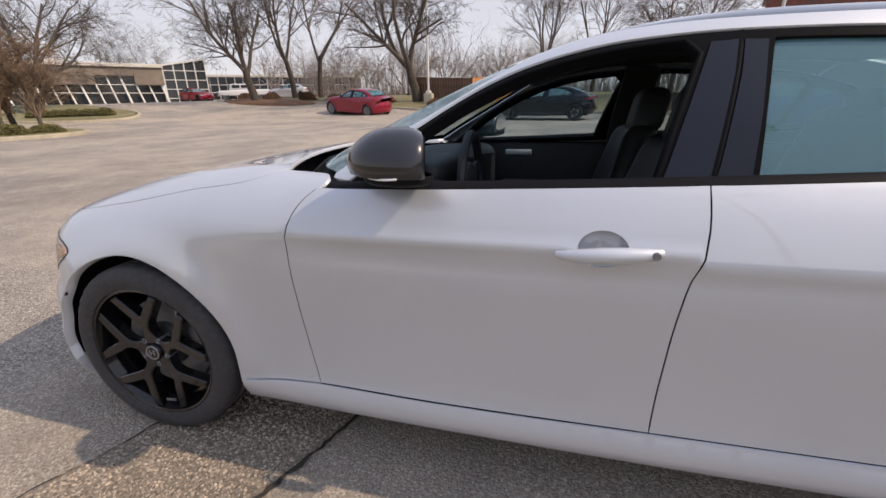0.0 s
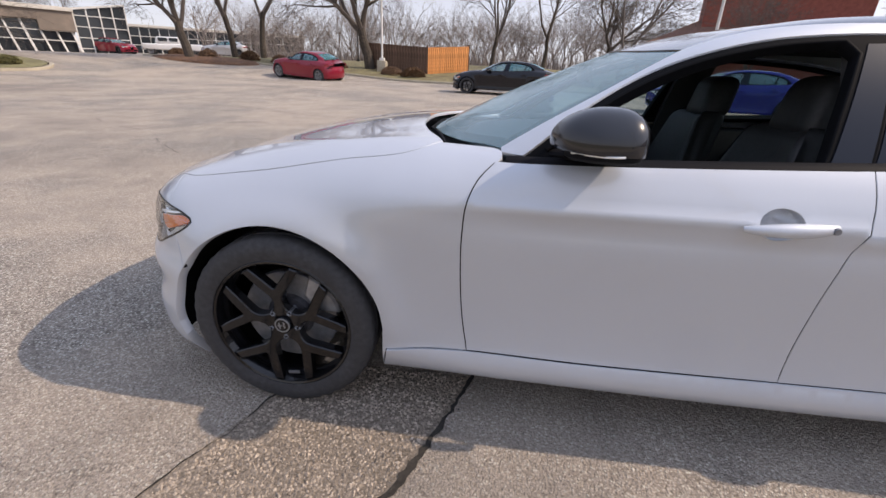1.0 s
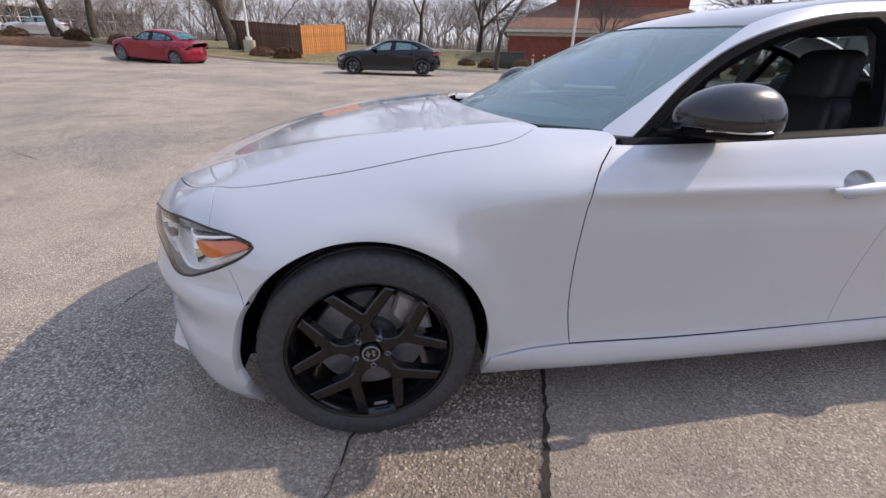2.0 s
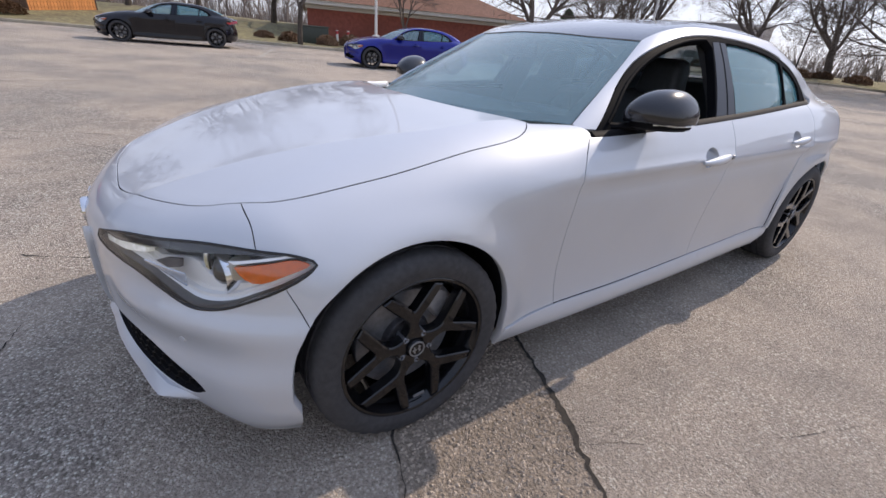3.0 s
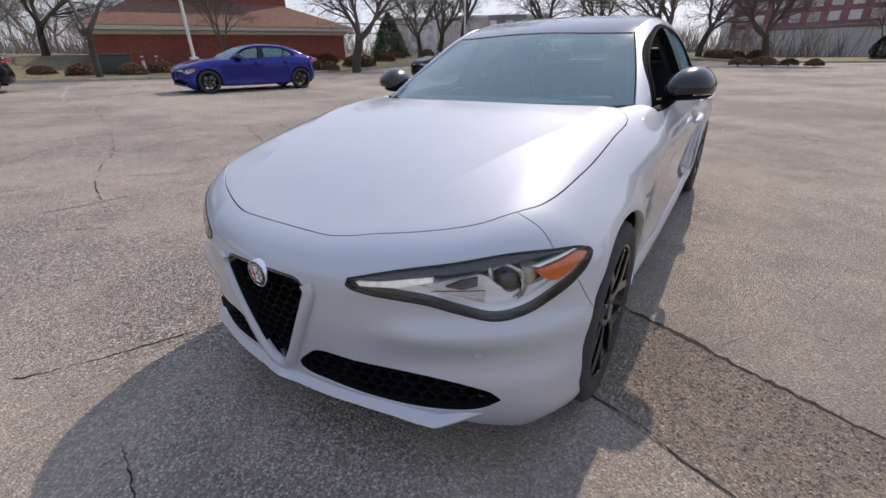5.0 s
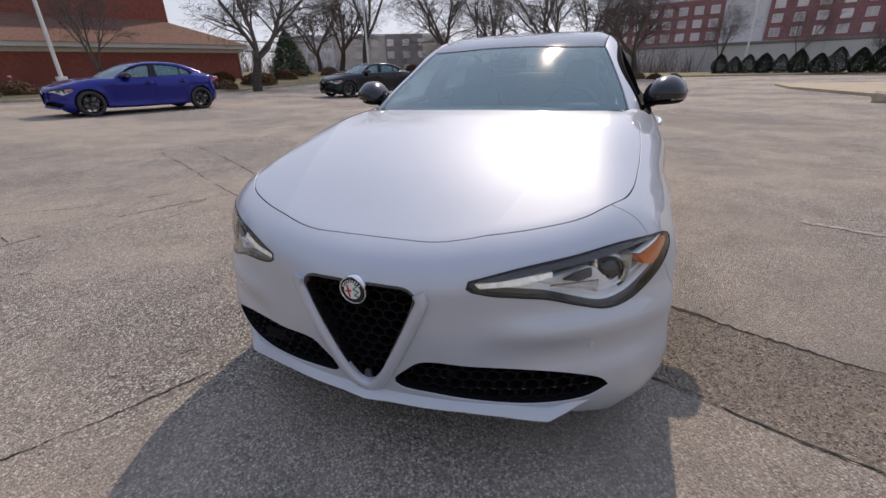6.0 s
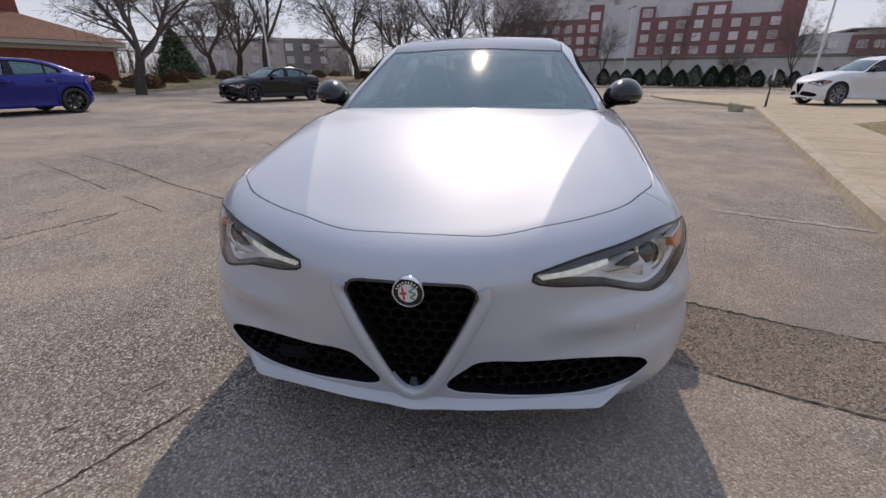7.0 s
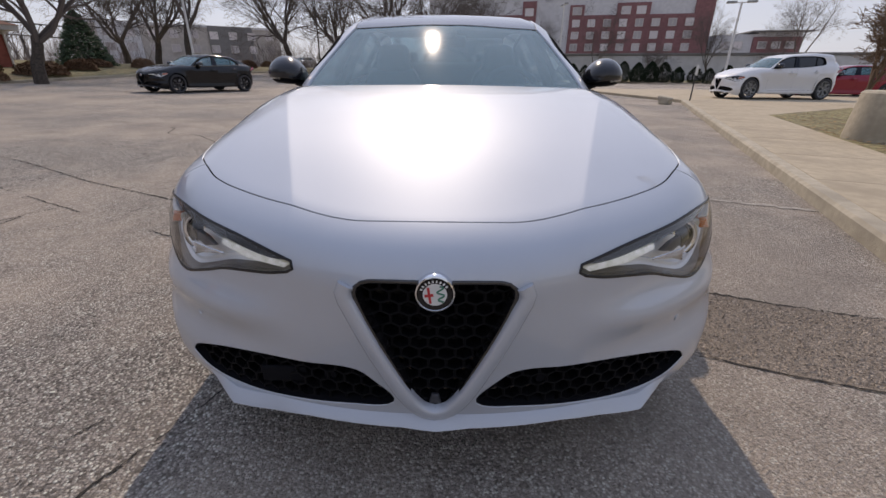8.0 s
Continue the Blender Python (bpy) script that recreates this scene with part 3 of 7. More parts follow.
def hexes(loop_yz, cell, wall, depth, x_of, clip):
    """Honeycomb walls inside an outline in (y, z)."""
    lo, hi = loop_yz.min(0), loop_yz.max(0)
    v, f = [], []
    row = 0
    z = lo[1] - cell
    while z < hi[1] + cell:
        y = lo[0] - cell + (cell * 0.866 if row % 2 else 0)
        while y < hi[0] + cell:
            ring = [(y + math.sin(math.pi / 3 * k) * cell, z + math.cos(math.pi / 3 * k) * cell * 0.80) for k in range(6)]
            if inside((y, z), loop_yz):
                n = len(v)
                for k in range(6):
                    a, b = ring[k]
                    ca, cbb = y + (a - y) * (1 - wall / cell), z + (b - z) * (1 - wall / cell)
                    xo = x_of(a, b)
                    xi = x_of(ca, cbb)
                    v += [(xo, a, b), (xi + 0.001, ca, cbb), (xi + depth, y + (ca - y) * 0.9, z + (cbb - z) * 0.9)]
                for k in range(6):
                    i, j = n + 3 * k, n + 3 * ((k + 1) % 6)
                    f += [(i, j, j + 1, i + 1), (i + 1, j + 1, j + 2, i + 2)]
            y += cell * 1.732
        z += cell * 1.2
        row += 1
    me = bpy.data.meshes.new("honeycomb")
    me.from_pydata(v, [], f)
    bm = bmesh.new()
    bm.from_mesh(me)
    bmesh.ops.remove_doubles(bm, verts=bm.verts, dist=0.0004)
    bmesh.ops.recalc_face_normals(bm, faces=bm.faces)
    bm.to_mesh(me)
    bm.free()
    return me


def inside(p, q):
    x, y = p
    a, b = q, np.roll(q, -1, 0)
    hit = (a[:, 1] > y) != (b[:, 1] > y)
    dy = np.where(b[:, 1] == a[:, 1], 1e-9, b[:, 1] - a[:, 1])
    return bool((hit & (x < (b[:, 0] - a[:, 0]) * (y - a[:, 1]) / dy + a[:, 0])).sum() % 2)


def strip(name, path, normals, width, height, inner=0.0, closed=False):
    """A bar with rounded shoulders along a path that lies on a surface."""
    p, n = np.array(path), np.array(normals)
    t = np.gradient(p, axis=0) if not closed else np.roll(p, -1, 0) - np.roll(p, 1, 0)
    t /= np.maximum(np.linalg.norm(t, axis=1, keepdims=True), 1e-9)
    s = np.cross(t, n)
    rows = [p - s * width / 2 - n * inner, p - s * width / 2 + n * height * 0.6, p - s * width * 0.3 + n * height, p + s * width * 0.3 + n * height, p + s * width / 2 + n * height * 0.6, p + s * width / 2 - n * inner]
    m, k = len(p), len(rows)
    v = [tuple(rows[j][i]) for i in range(m) for j in range(k)]
    f = []
    for i in range(m if closed else m - 1):
        a, b = i * k, ((i + 1) % m) * k
        f += [(a + j, a + (j + 1) % k, b + (j + 1) % k, b + j) for j in range(k)]
    if not closed:
        f += [tuple(range(k)), tuple((m - 1) * k + j for j in range(k - 1, -1, -1))]
    return mesh_of(name, v, f, angle=50)


def wheel_parts(fine):
    """Meshes of one wheel about its hub, outer face towards -y."""
    n = 72 if fine else 28
    R = TYRE_R
    tyre = [(0.236, -0.088), (0.243, -0.100), (0.262, -0.106), (0.285, -0.105), (0.300, -0.099), (R - 0.006, -0.090), (R - 0.001, -0.078), (R, -0.052), (R - 0.007, -0.050), (R - 0.007, -0.043), (R, -0.041),
            (R, -0.012), (R - 0.007, -0.010), (R - 0.007, -0.002), (R, 0.0), (R, 0.04), (R - 0.007, 0.042), (R - 0.007, 0.05), (R, 0.052), (R - 0.003, 0.085), (0.30, 0.10), (0.27, 0.105), (0.236, 0.09)]
    rim = [(0.240, -0.090), (0.243, -0.096), (0.238, -0.099), (0.231, -0.096), (0.226, -0.084), (0.216, -0.07), (0.212, -0.02), (0.214, 0.09), (0.238, 0.095), (0.238, 0.08), (0.222, 0.02), (0.225, -0.06)]
    tv, tf = lathe(tyre, 120 if fine else n)
    if fine:
        m_ = len(tyre)
        tv = [(x * k_, y, z * k_) for i_, (x, y, z) in enumerate(tv) for k_ in [0.990 if (i_ // m_) % 3 == 0 and i_ % m_ in (5, 6, 7, 18, 19) else 1.0]]
    out = {"tyre": mesh_of("tyre", tv, tf), "rim": mesh_of("rim", *lathe(rim, n))}
    out["disc"] = mesh_of("disc", *lathe([(0.06, -0.02), (0.165, -0.02), (0.168, -0.016), (0.168, 0.004), (0.165, 0.008), (0.06, 0.008)], n))
    out["hub"] = mesh_of("hub", *lathe([(0.0, -0.035), (0.075, -0.035), (0.085, -0.02), (0.085, 0.05), (0.0, 0.05)], 32, closed=False))

    def place(a, turn):
        ca, sa = math.cos(turn), math.sin(turn)
        return lambda u, w, h: (u * ca - w * sa, -0.052 - h - 0.020 * math.sin(min(1.0, math.hypot(u, w) / 0.23) * math.pi * 0.5) , u * sa + w * ca)
    arm = [(0.028, -0.0200), (0.047, -0.0338), (0.0560, -0.0245), (0.0663, -0.0185), (0.0866, -0.0146), (0.102, -0.0180), (0.117, -0.0280), (0.1415, -0.0490), (0.1738, -0.0755), (0.2015, -0.0965),
           (0.2130, -0.0700), (0.194, -0.0500), (0.174, -0.0320), (0.156, -0.0165), (0.145, -0.0075), (0.1405, -0.0025)]
    spoke = arm + [(u, -w_) for u, w_ in arm[::-1]]
    q = line(np.array(spoke + spoke[:1]), 0.011, False)[:-1] if fine else np.array(spoke)
    out["spokes"] = []
    for k in range(5):
        ang = math.pi / 2 + 2 * math.pi * k / 5
        v, f = prism(q, -0.010, 0.026, place(0, ang), 0.0040)
        out["spokes"].append(mesh_of("spoke", v, f, angle=25))
    out["cap"] = mesh_of("cap", *lathe([(0.0, -0.093), (0.020, -0.0925), (0.026, -0.091), (0.029, -0.086), (0.029, -0.06)], 32, closed=False))
    ring = lathe([(0.0225, -0.0945), (0.026, -0.0945), (0.027, -0.092), (0.022, -0.092)], 32)
    cross = joined(prism([(-0.016, -0.003), (-0.002, -0.003), (-0.002, 0.003), (-0.016, 0.003)], 0, 0.0012, lambda a, b, h: (a, -0.0932 - h, b)),
                   prism([(-0.011, -0.012), (-0.007, -0.012), (-0.007, 0.012), (-0.011, 0.012)], 0, 0.0012, lambda a, b, h: (a, -0.0932 - h, b)),
                   prism([(0.004, -0.012), (0.013, -0.005), (0.006, 0.0), (0.014, 0.008), (0.004, 0.013), (0.006, 0.006), (0.002, 0.0), (0.007, -0.006)], 0, 0.0012, lambda a, b, h: (a, -0.0932 - h, b)))
    out["cap_mark"] = mesh_of("cap_mark", *joined(ring, cross), angle=30)
    nuts = []
    for k in range(5):
        a = math.pi / 2 + 2 * math.pi * (k + 0.5) / 5
        v, f = lathe([(0.0, -0.078), (0.008, -0.086), (0.011, -0.083), (0.011, -0.04)], 6, closed=False)
        nuts.append(([(x + 0.050 * math.cos(a), y, z + 0.050 * math.sin(a)) for x, y, z in v], f))
    out["nuts"] = [mesh_of("wheel_nut", *n_) for n_ in nuts]
    cal = [(r * math.cos(a), r * math.sin(a)) for r, a in [(0.115, 0.2), (0.19, 0.1), (0.196, 0.35), (0.196, 0.75), (0.19, 1.0), (0.115, 0.9)]]
    out["caliper"] = mesh_of("caliper", *prism(cal, 0.0, 0.045, lambda a, b, h: (a, -h + 0.0, b), 0.01), angle=30)
    valve = prism([(-0.02, -0.20), (0.02, -0.20), (0.02, -0.19), (-0.02, -0.19)], 0, 0.004, lambda a, b, h: (a, -0.085 - h, b), 0.001)
    out["weight"] = mesh_of("balance_weight", *valve)
    return out


RING = np.linspace(0, 2 * math.pi, 29)[:-1]


def build_car(name, coat, fine=True, label="", screen=None, side_pane=None, open_window=False, tall=False):
    """The saloon with all its parts, at the origin: nose towards -x, front axle at x = 0."""
    car = new(name)
    tagged(car, label, "car")
    g = 1.0 if fine else 2.2
    screen, side_pane = screen or screen_glass, side_pane or tinted_glass

    def pan(nm, surface, chart, loops, mat, gap=0.022, parent=None, both_sides=False, **kw):
        made = [part(nm, panel_mesh(nm, surface, chart, loops, gap * g, **kw), mat, parent or car)]
        if both_sides:
            made.append(part(nm, panel_mesh(nm, surface, chart, loops, gap * g, mirror=True, **kw), mat, parent or car))
        return made

    rx = np.linspace(-0.66, 0.44, 90)
    ry = 0.315 + 0.27 * np.clip((rx + 0.62) / 0.80, 0, 1)
    ribs = [np.stack([rx, (ry + d_) * s_, 0 * rx], 1) for s_ in (1, -1) for d_ in ((-0.016, -0.007, -0.002, 0.002, 0.007, 0.016) if fine else ())]
    pan("hood", LB, TOP, [hood_loop], coat, 0.016, seam=0.0018, ribs=ribs)
    pan("front_bumper", LB, BALL, [bumper_loop, grille_loop, intake_loop, mirrored(intake_loop)], coat, 0.018, depth=0.03, seam=0.0013)
    pan("front_fender", LB, CYL, [fender_loop], coat, 0.02, both_sides=True, depth=0.03, seam=0.0018)
    HANDLES = ((1.315, 1.535, 0.786, 0.800), (2.27, 2.475, 0.815, 0.828))
    bowls = [on_side(LB, np.stack([(h[0] + h[1]) / 2 - 0.008 + 0.054 * np.cos(RING), (h[2] + h[3]) / 2 + 0.002 + 0.040 * np.sin(RING)], 1), 0.5, False) for h in HANDLES]
    doors_f = pan("front_door", LB, CYL, [door_f_loop, bowls[0]], coat, 0.024, both_sides=True)
    doors_r = pan("rear_door", LB, CYL, [door_r_loop, bowls[1]], coat, 0.026, both_sides=True)
    pan("side_sill", LB, CYL, [sill_loop], coat, 0.02, both_sides=True, push=0.006, depth=0.03)
    pan("quarter_panel", UN, CYL, [quarter_loop], coat, 0.026, both_sides=True)
    # added black bars behind the panel gaps stand in for the seams' shadow
    for s in (1, -1):
        for path in (door_front_seam, door_bottom, door_mid_seam, rear_seam, rear_bottom, hood_side, seam_top, seam_low, hood_front):
            n_ = slope(LB, path)
            m_ = np.array((1, s, 1))
            part("seam_seal", strip("seam_seal", (path - n_ * 0.0050) * m_, n_ * m_, 0.022, 0.002, 0.004), trim_black, car)
    # tail
    tq = line([trunk_side[-1], (3.43, -0.68, 0.80), (3.30, -0.78, 0.70), (3.22, -0.82, 0.56), (3.185, -0.83, 0.46)], 0.03)
    tail_half = np.concatenate([on(LB, TAIL, line([(3.53, 0, 0.78), (3.50, -0.3, 0.78), (3.44, -0.64, 0.775)], 0.05)), on(LB, CYL, tq[3:]),
                                on_side(LB, arc_xz(AXLE_R, ARCH_Z, ARCH_R, 20, -8), 0.04), on(LB, TAIL, line([(3.22, -0.80, 0.24), (3.40, -0.55, 0.24), (3.55, 0, 0.25)], 0.05))])
    pan("rear_bumper", LB, TAIL, [both(tail_half)], coat, 0.035, depth=0.03)
    lid_half = np.concatenate([on(UN, TAIL, line([(3.21, 0, 1.02), (3.19, -0.25, 1.02), (3.12, -0.555, 1.0)], 0.04)), on(UN, TAIL, trunk_side), on(LB, TAIL, line([trunk_side[-1], (3.47, -0.5, 0.785), (3.50, -0.3, 0.785), (3.53, 0, 0.785)], 0.04))])
    pan("trunk_lid", UN, TAIL, [both(lid_half)], coat, 0.035)
    for s in (1, -1):
        tl = [(3.35, -0.70, 0.80), (3.42, -0.62, 0.80), (3.48, -0.42, 0.80), (3.50, -0.32, 0.815), (3.49, -0.40, 0.865), (3.44, -0.58, 0.885), (3.33, -0.72, 0.875), (3.24, -0.775, 0.855), (3.26, -0.77, 0.83)]
        lp = on(UN, TAIL, line(tl + tl[:1], 0.03)[:-1])
        part("tail_light", panel_mesh("tail_light", UN, TAIL, [lp], 0.03, push=0.006, depth=0.02, mirror=s < 0), red_lens, car, "dark red tail light lens")
    # roof and glass
    pan("roof", CB, ROOF, [both(np.concatenate([screen_top[::-1], roof_edge, back_top]))], roof_glass if fine else coat, 0.04)
    pan("roof_rail", CB, ROOF, [np.concatenate([screen_edge, roof_edge, on(CB, ROOF, line([rear_glass_edge[0], rail_low[nearest(rail_low, (2.45, -0.58, 1.205))]], 0.03)),
                                               rail_low[:nearest(rail_low, (2.45, -0.58, 1.205)) + 1][::-1], on(CB, ROOF, line([(0.745, -0.737, 0.915), (0.715, -0.70, 0.912), (0.685, -0.660, 0.91)], 0.03))])], coat, 0.02, both_sides=True, push=0.004)
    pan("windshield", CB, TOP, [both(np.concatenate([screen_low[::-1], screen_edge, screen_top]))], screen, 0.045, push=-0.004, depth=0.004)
    band_out = both(np.concatenate([screen_low[::-1], screen_edge, screen_top]))
    q = shrink(TOP.flat(clean(band_out)), 0.042)
    pan("windshield_border", CB, TOP, [band_out, cast(CB, *TOP.rays(q))], trim_black, 0.03, push=-0.0065, depth=0.0)
    pan("rear_window", CB, TOP, [both(np.concatenate([back_top[::-1], rear_glass_edge, back_low]))], side_pane, 0.05, push=-0.004, depth=0.004)
    # side frames: one sheet with the openings cut out
    for s in (0, 1):
        fr = np.concatenate([np.array([(x, float(open_z(x))) for x in np.linspace(0.812, 1.585, 24)]), [(1.618, 1.215), (1.600, 1.165), (1.560, 1.05), (1.528, float(belt(1.528)) + 0.006)], [(x, float(belt(x)) + 0.006) for x in np.linspace(1.47, 0.83, 10)]])
        rr = np.concatenate([[(x, float(open_z(x)) - 0.004) for x in np.linspace(1.775, 2.41, 18)], [(2.395, 1.09), (2.36, float(belt(2.36)) + 0.008)], [(x, float(belt(x)) + 0.008) for x in np.linspace(2.28, 1.735, 10)]])
        qq = np.concatenate([[(x, float(open_z(x)) - 0.006) for x in np.linspace(2.445, 2.66, 9)], [(2.672, float(belt(2.67)) + 0.016)], [(x, float(belt(x)) + 0.010) for x in (2.58, 2.49, 2.395)]])
        low = on_side(CB, [(x, float(belt(x)) - 0.012) for x in np.linspace(0.70, 2.775, 26)], 0.06)
        loop = np.concatenate([rail_low, low[::-1]])
        holes = [on_side(CB, h, 0.03, False) for h in (fr, rr, qq)]
        frame_ob = part("window_frame", panel_mesh("window_frame", CB, SIDE, [loop, *holes], 0.03 * g, seam=0.001, depth=0.03, mirror=bool(s)), pillar_black, car, "gloss black window surround and pillars")
        for i, h in enumerate(holes):
            if i == 0 and open_window and s == 0:
                continue
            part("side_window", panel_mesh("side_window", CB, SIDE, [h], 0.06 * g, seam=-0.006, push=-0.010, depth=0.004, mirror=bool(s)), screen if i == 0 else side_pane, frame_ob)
        for pts in ([(1.540, float(belt(1.54)) + 0.010), (1.574, 1.05), (1.618, 1.18), (1.640, 1.243), (1.701, 1.246), (1.690, 1.17), (1.640, float(belt(1.64)) + 0.010)],
                    [(1.650, float(belt(1.65)) + 0.010), (1.700, 1.17), (1.711, 1.246), (1.762, 1.244), (1.742, 1.08), (1.722, float(belt(1.72)) + 0.010)]):
            part("pillar_panel", panel_mesh("pillar_panel", CB, SIDE, [on_side(CB, np.array(pts + pts[:1])[:-1], 0.03, False)], 0.03 * g, push=0.002, depth=0.003, mirror=bool(s)), pillar_gloss, frame_ob, "gloss black pillar panel")
        # belt trim, and the seam between the doors in the black pillar
        bl = on_side(LB, [(x, float(belt(x)) + 0.004) for x in np.linspace(0.70, 2.68, 42)], 0.05)
        nn = slope(LB, bl) * 0.4 + np.array((0, -0.3, 0.8))
        nn /= np.linalg.norm(nn, axis=1, keepdims=True)
        m = strip("belt_trim", bl + np.array((0, 0.012, -0.002)), nn, 0.034, 0.007, 0.02)
        o = part("belt_trim", m, trim_black, car)
        if s:
            o.matrix_basis = Matrix.Diagonal((1, -1, 1, 1))
        sm = on_side(CB, [(1.646, float(belt(1.646))), (1.700, 1.20), (1.712, 1.282)], 0.05)
        o = part("pillar_seam", strip("pillar_seam", sm, slope(CB, sm), 0.006, 0.0006, 0.002), trim_black, frame_ob)
        if s:
            o.matrix_basis = Matrix.Diagonal((1, -1, 1, 1))
        fl = on_side(CB, fr, 0.03, False)
        o = part("window_seal", strip("window_seal", fl, slope(CB, fl), 0.012, 0.005, 0.03, closed=False), pillar_black, frame_ob)
        if s:
            o.matrix_basis = Matrix.Diagonal((1, -1, 1, 1))
        # mirror
        mir = holder("door_mirror", car, pose(0.014, 0.052, 0.008) if not s else Matrix.Diagonal((1, -1, 1, 1)) @ pose(0.014, 0.052, 0.008))
        v, f = [], []
        nu, nv = (36, 20) if fine else (16, 10)
        for i in range(nv + 1):
            th = math.pi * i / nv
            for j in range(nu):
                ph = 2 * math.pi * j / nu
                cx, cy, cz = math.cos(th), math.sin(th) * math.cos(ph), math.sin(th) * math.sin(ph)
                sx = math.copysign(abs(cx) ** 0.8, cx)
                x = 0.928 - (0.132 if cx > 0 else 0.085) * sx
                rx = 1.0 if cx > 0 else 1.0
                yy = math.copysign(abs(cy) ** 0.85, cy) * 0.102 * rx
                zz = abs(cz) ** 0.85 * 0.080 if cz > 0 else -min(0.034, abs(cz) ** 0.6 * 0.075)
                x += 0.35 * -yy * 0.6
                x = min(x, 0.988 + 0.30 * -yy)
                v.append((x, -0.885 + yy * (1.0 - 0.25 * max(0.0, zz) / 0.08), 0.978 + zz * (1.0 - 0.28 * max(0.0, cx) ** 2) - 0.06 * yy))
        for i in range(nv):
            for j in range(nu):
                f.append((i * nu + j, i * nu + (j + 1) % nu, (i + 1) * nu + (j + 1) % nu, (i + 1) * nu + j))
        part("mirror_cap", mesh_of("mirror_cap", v, f, angle=60), mirror_black, mir, "gloss black mirror cap")
        shell = [[(0.928 + (0.905 * u_) * (0.09 * math.cos(t_) if math.cos(t_) > 0 else 0.105 * math.cos(t_)) - 0.21 * 0.09 * u_ * math.sin(t_), -0.885 + 0.093 * u_ * math.sin(t_), h_ - 0.06 * 0.093 * u_ * math.sin(t_)) for t_ in RING] for u_, h_ in ((0.97, 0.948), (1.0, 0.941), (0.98, 0.932), (0.82, 0.924), (0.4, 0.921))]
        m_ = len(RING)
        part("mirror_shell", mesh_of("mirror_shell", sum(shell, []), [(a_ * m_ + b_, a_ * m_ + (b_ + 1) % m_, (a_ + 1) * m_ + (b_ + 1) % m_, (a_ + 1) * m_ + b_) for a_ in range(4) for b_ in range(m_)] + [tuple(4 * m_ + b_ for b_ in range(m_))]), trim_black, mir, "matt black lower mirror shell")
        gv, gf = lathe([(0.0, 0.0), (1.0, 0.0), (1.0, 0.02)], 24, closed=False)
        gv = [(0.990 - 0.30 * x * 0.075, -0.882 + x * 0.075, 0.980 + z * (0.056 if z > 0 else 0.026) - 0.0045 * x) for x, y, z in gv]
        part("mirror_glass", mesh_of("mirror_glass", gv[:], gf), mirror_glass, mir)
        arm = tube([(0.80, -0.735, 0.912), (0.84, -0.775, 0.918), (0.885, -0.83, 0.932)], [0.030, 0.022, 0.022], 10)
        arm = ([(x, y, 0.915 + (z - 0.915) * 0.6) for x, y, z in arm[0]], arm[1])
        part("mirror_arm", mesh_of("mirror_arm", *arm), trim_black, mir)
        rep = [(0.823 + 0.13 * u, -0.885 - 0.105 * math.sin(u * math.pi * 0.55) + 0.003, 0.944 + 0.008 * u) for u in np.linspace(0.15, 1, 10)]
        part("indicator_strip", mesh_of("indicator_strip", *tube(rep, [0.0028] * 10, 6)), lamp_silver, mir, "clear indicator strip")
        # handles
        for k, (x0, x1, z0, z1, dm) in enumerate(((1.315, 1.535, 0.786, 0.800, doors_f[s]), (2.27, 2.475, 0.815, 0.828, doors_r[s]))):
            n = 16
            u = np.linspace(0, 1, n)
            base = on_side(LB, np.stack([x0 + (x1 - x0) * u, z0 + (z1 - z0) * u], 1), 0.012, False)
            n = len(base)
            u = np.linspace(0, 1, n)
            off = 0.012 + 0.016 * np.sin(np.pi * np.clip(u * 1.0, 0, 1)) ** 0.5
            path = base + np.array((0, -1, 0)) * off[:, None]
            rad = 0.005 + 0.0145 * np.sin(np.pi * np.clip(0.04 + 0.86 * u, 0, 1)) ** 0.8
            v, f = tube(path, rad, 12)
            o = part("door_handle", mesh_of("door_handle", v, f, angle=60), coat, dm, "body-colour pull handle")
            rim_, mid_ = bowls[k] + (bowls[k] - bowls[k].mean(0)) * 0.05, bowls[k].mean(0)
            rings = [mid_ + (rim_ - mid_) * u_ + np.array((0, d_, 0.006 * d_ / 0.03)) for u_, d_ in ((1.0, 0.001), (0.94, 0.020), (0.80, 0.036), (0.50, 0.046), (0.2, 0.049))]
            m_ = len(rim_)
            cv = np.concatenate(rings + [[mid_ + np.array((0, 0.050, 0.009))]])
            cf = [(a_ * m_ + b_, a_ * m_ + (b_ + 1) % m_, (a_ + 1) * m_ + (b_ + 1) % m_, (a_ + 1) * m_ + b_) for a_ in range(4) for b_ in range(m_)] + [(4 * m_ + b_, 4 * m_ + (b_ + 1) % m_, 5 * m_) for b_ in range(m_)]
            o2 = part("handle_recess", mesh_of("handle_recess", cv, cf), coat, dm)
            if k == 0:
                lv, lf = lathe([(0.0, -0.004), (0.008, -0.004), (0.010, 0.002)], 16, closed=False)
                lv = [(x1 - 0.014 + a, path[-3][1] - 0.012 + b, z1 + c) for a, b, c in lv]
                o3 = part("lock_cylinder", mesh_of("lock_cylinder", lv, lf), steel, dm)
                if s:
                    o3.matrix_basis = Matrix.Diagonal((1, -1, 1, 1))
            if s:
                o.matrix_basis = o2.matrix_basis = Matrix.Diagonal((1, -1, 1, 1))
        # headlight
        hl = holder("headlight", car, pose(0, 0, 0) if not s else Matrix.Diagonal((1, -1, 1, 1)))
        part("lens", panel_mesh("lens", LB, BALL, [lamp_loop], 0.03 * g, seam=0.002, push=0.001, depth=0.01), clear_glass, hl).visible_shadow = False
        nrm = slope(LB, lamp_loop)
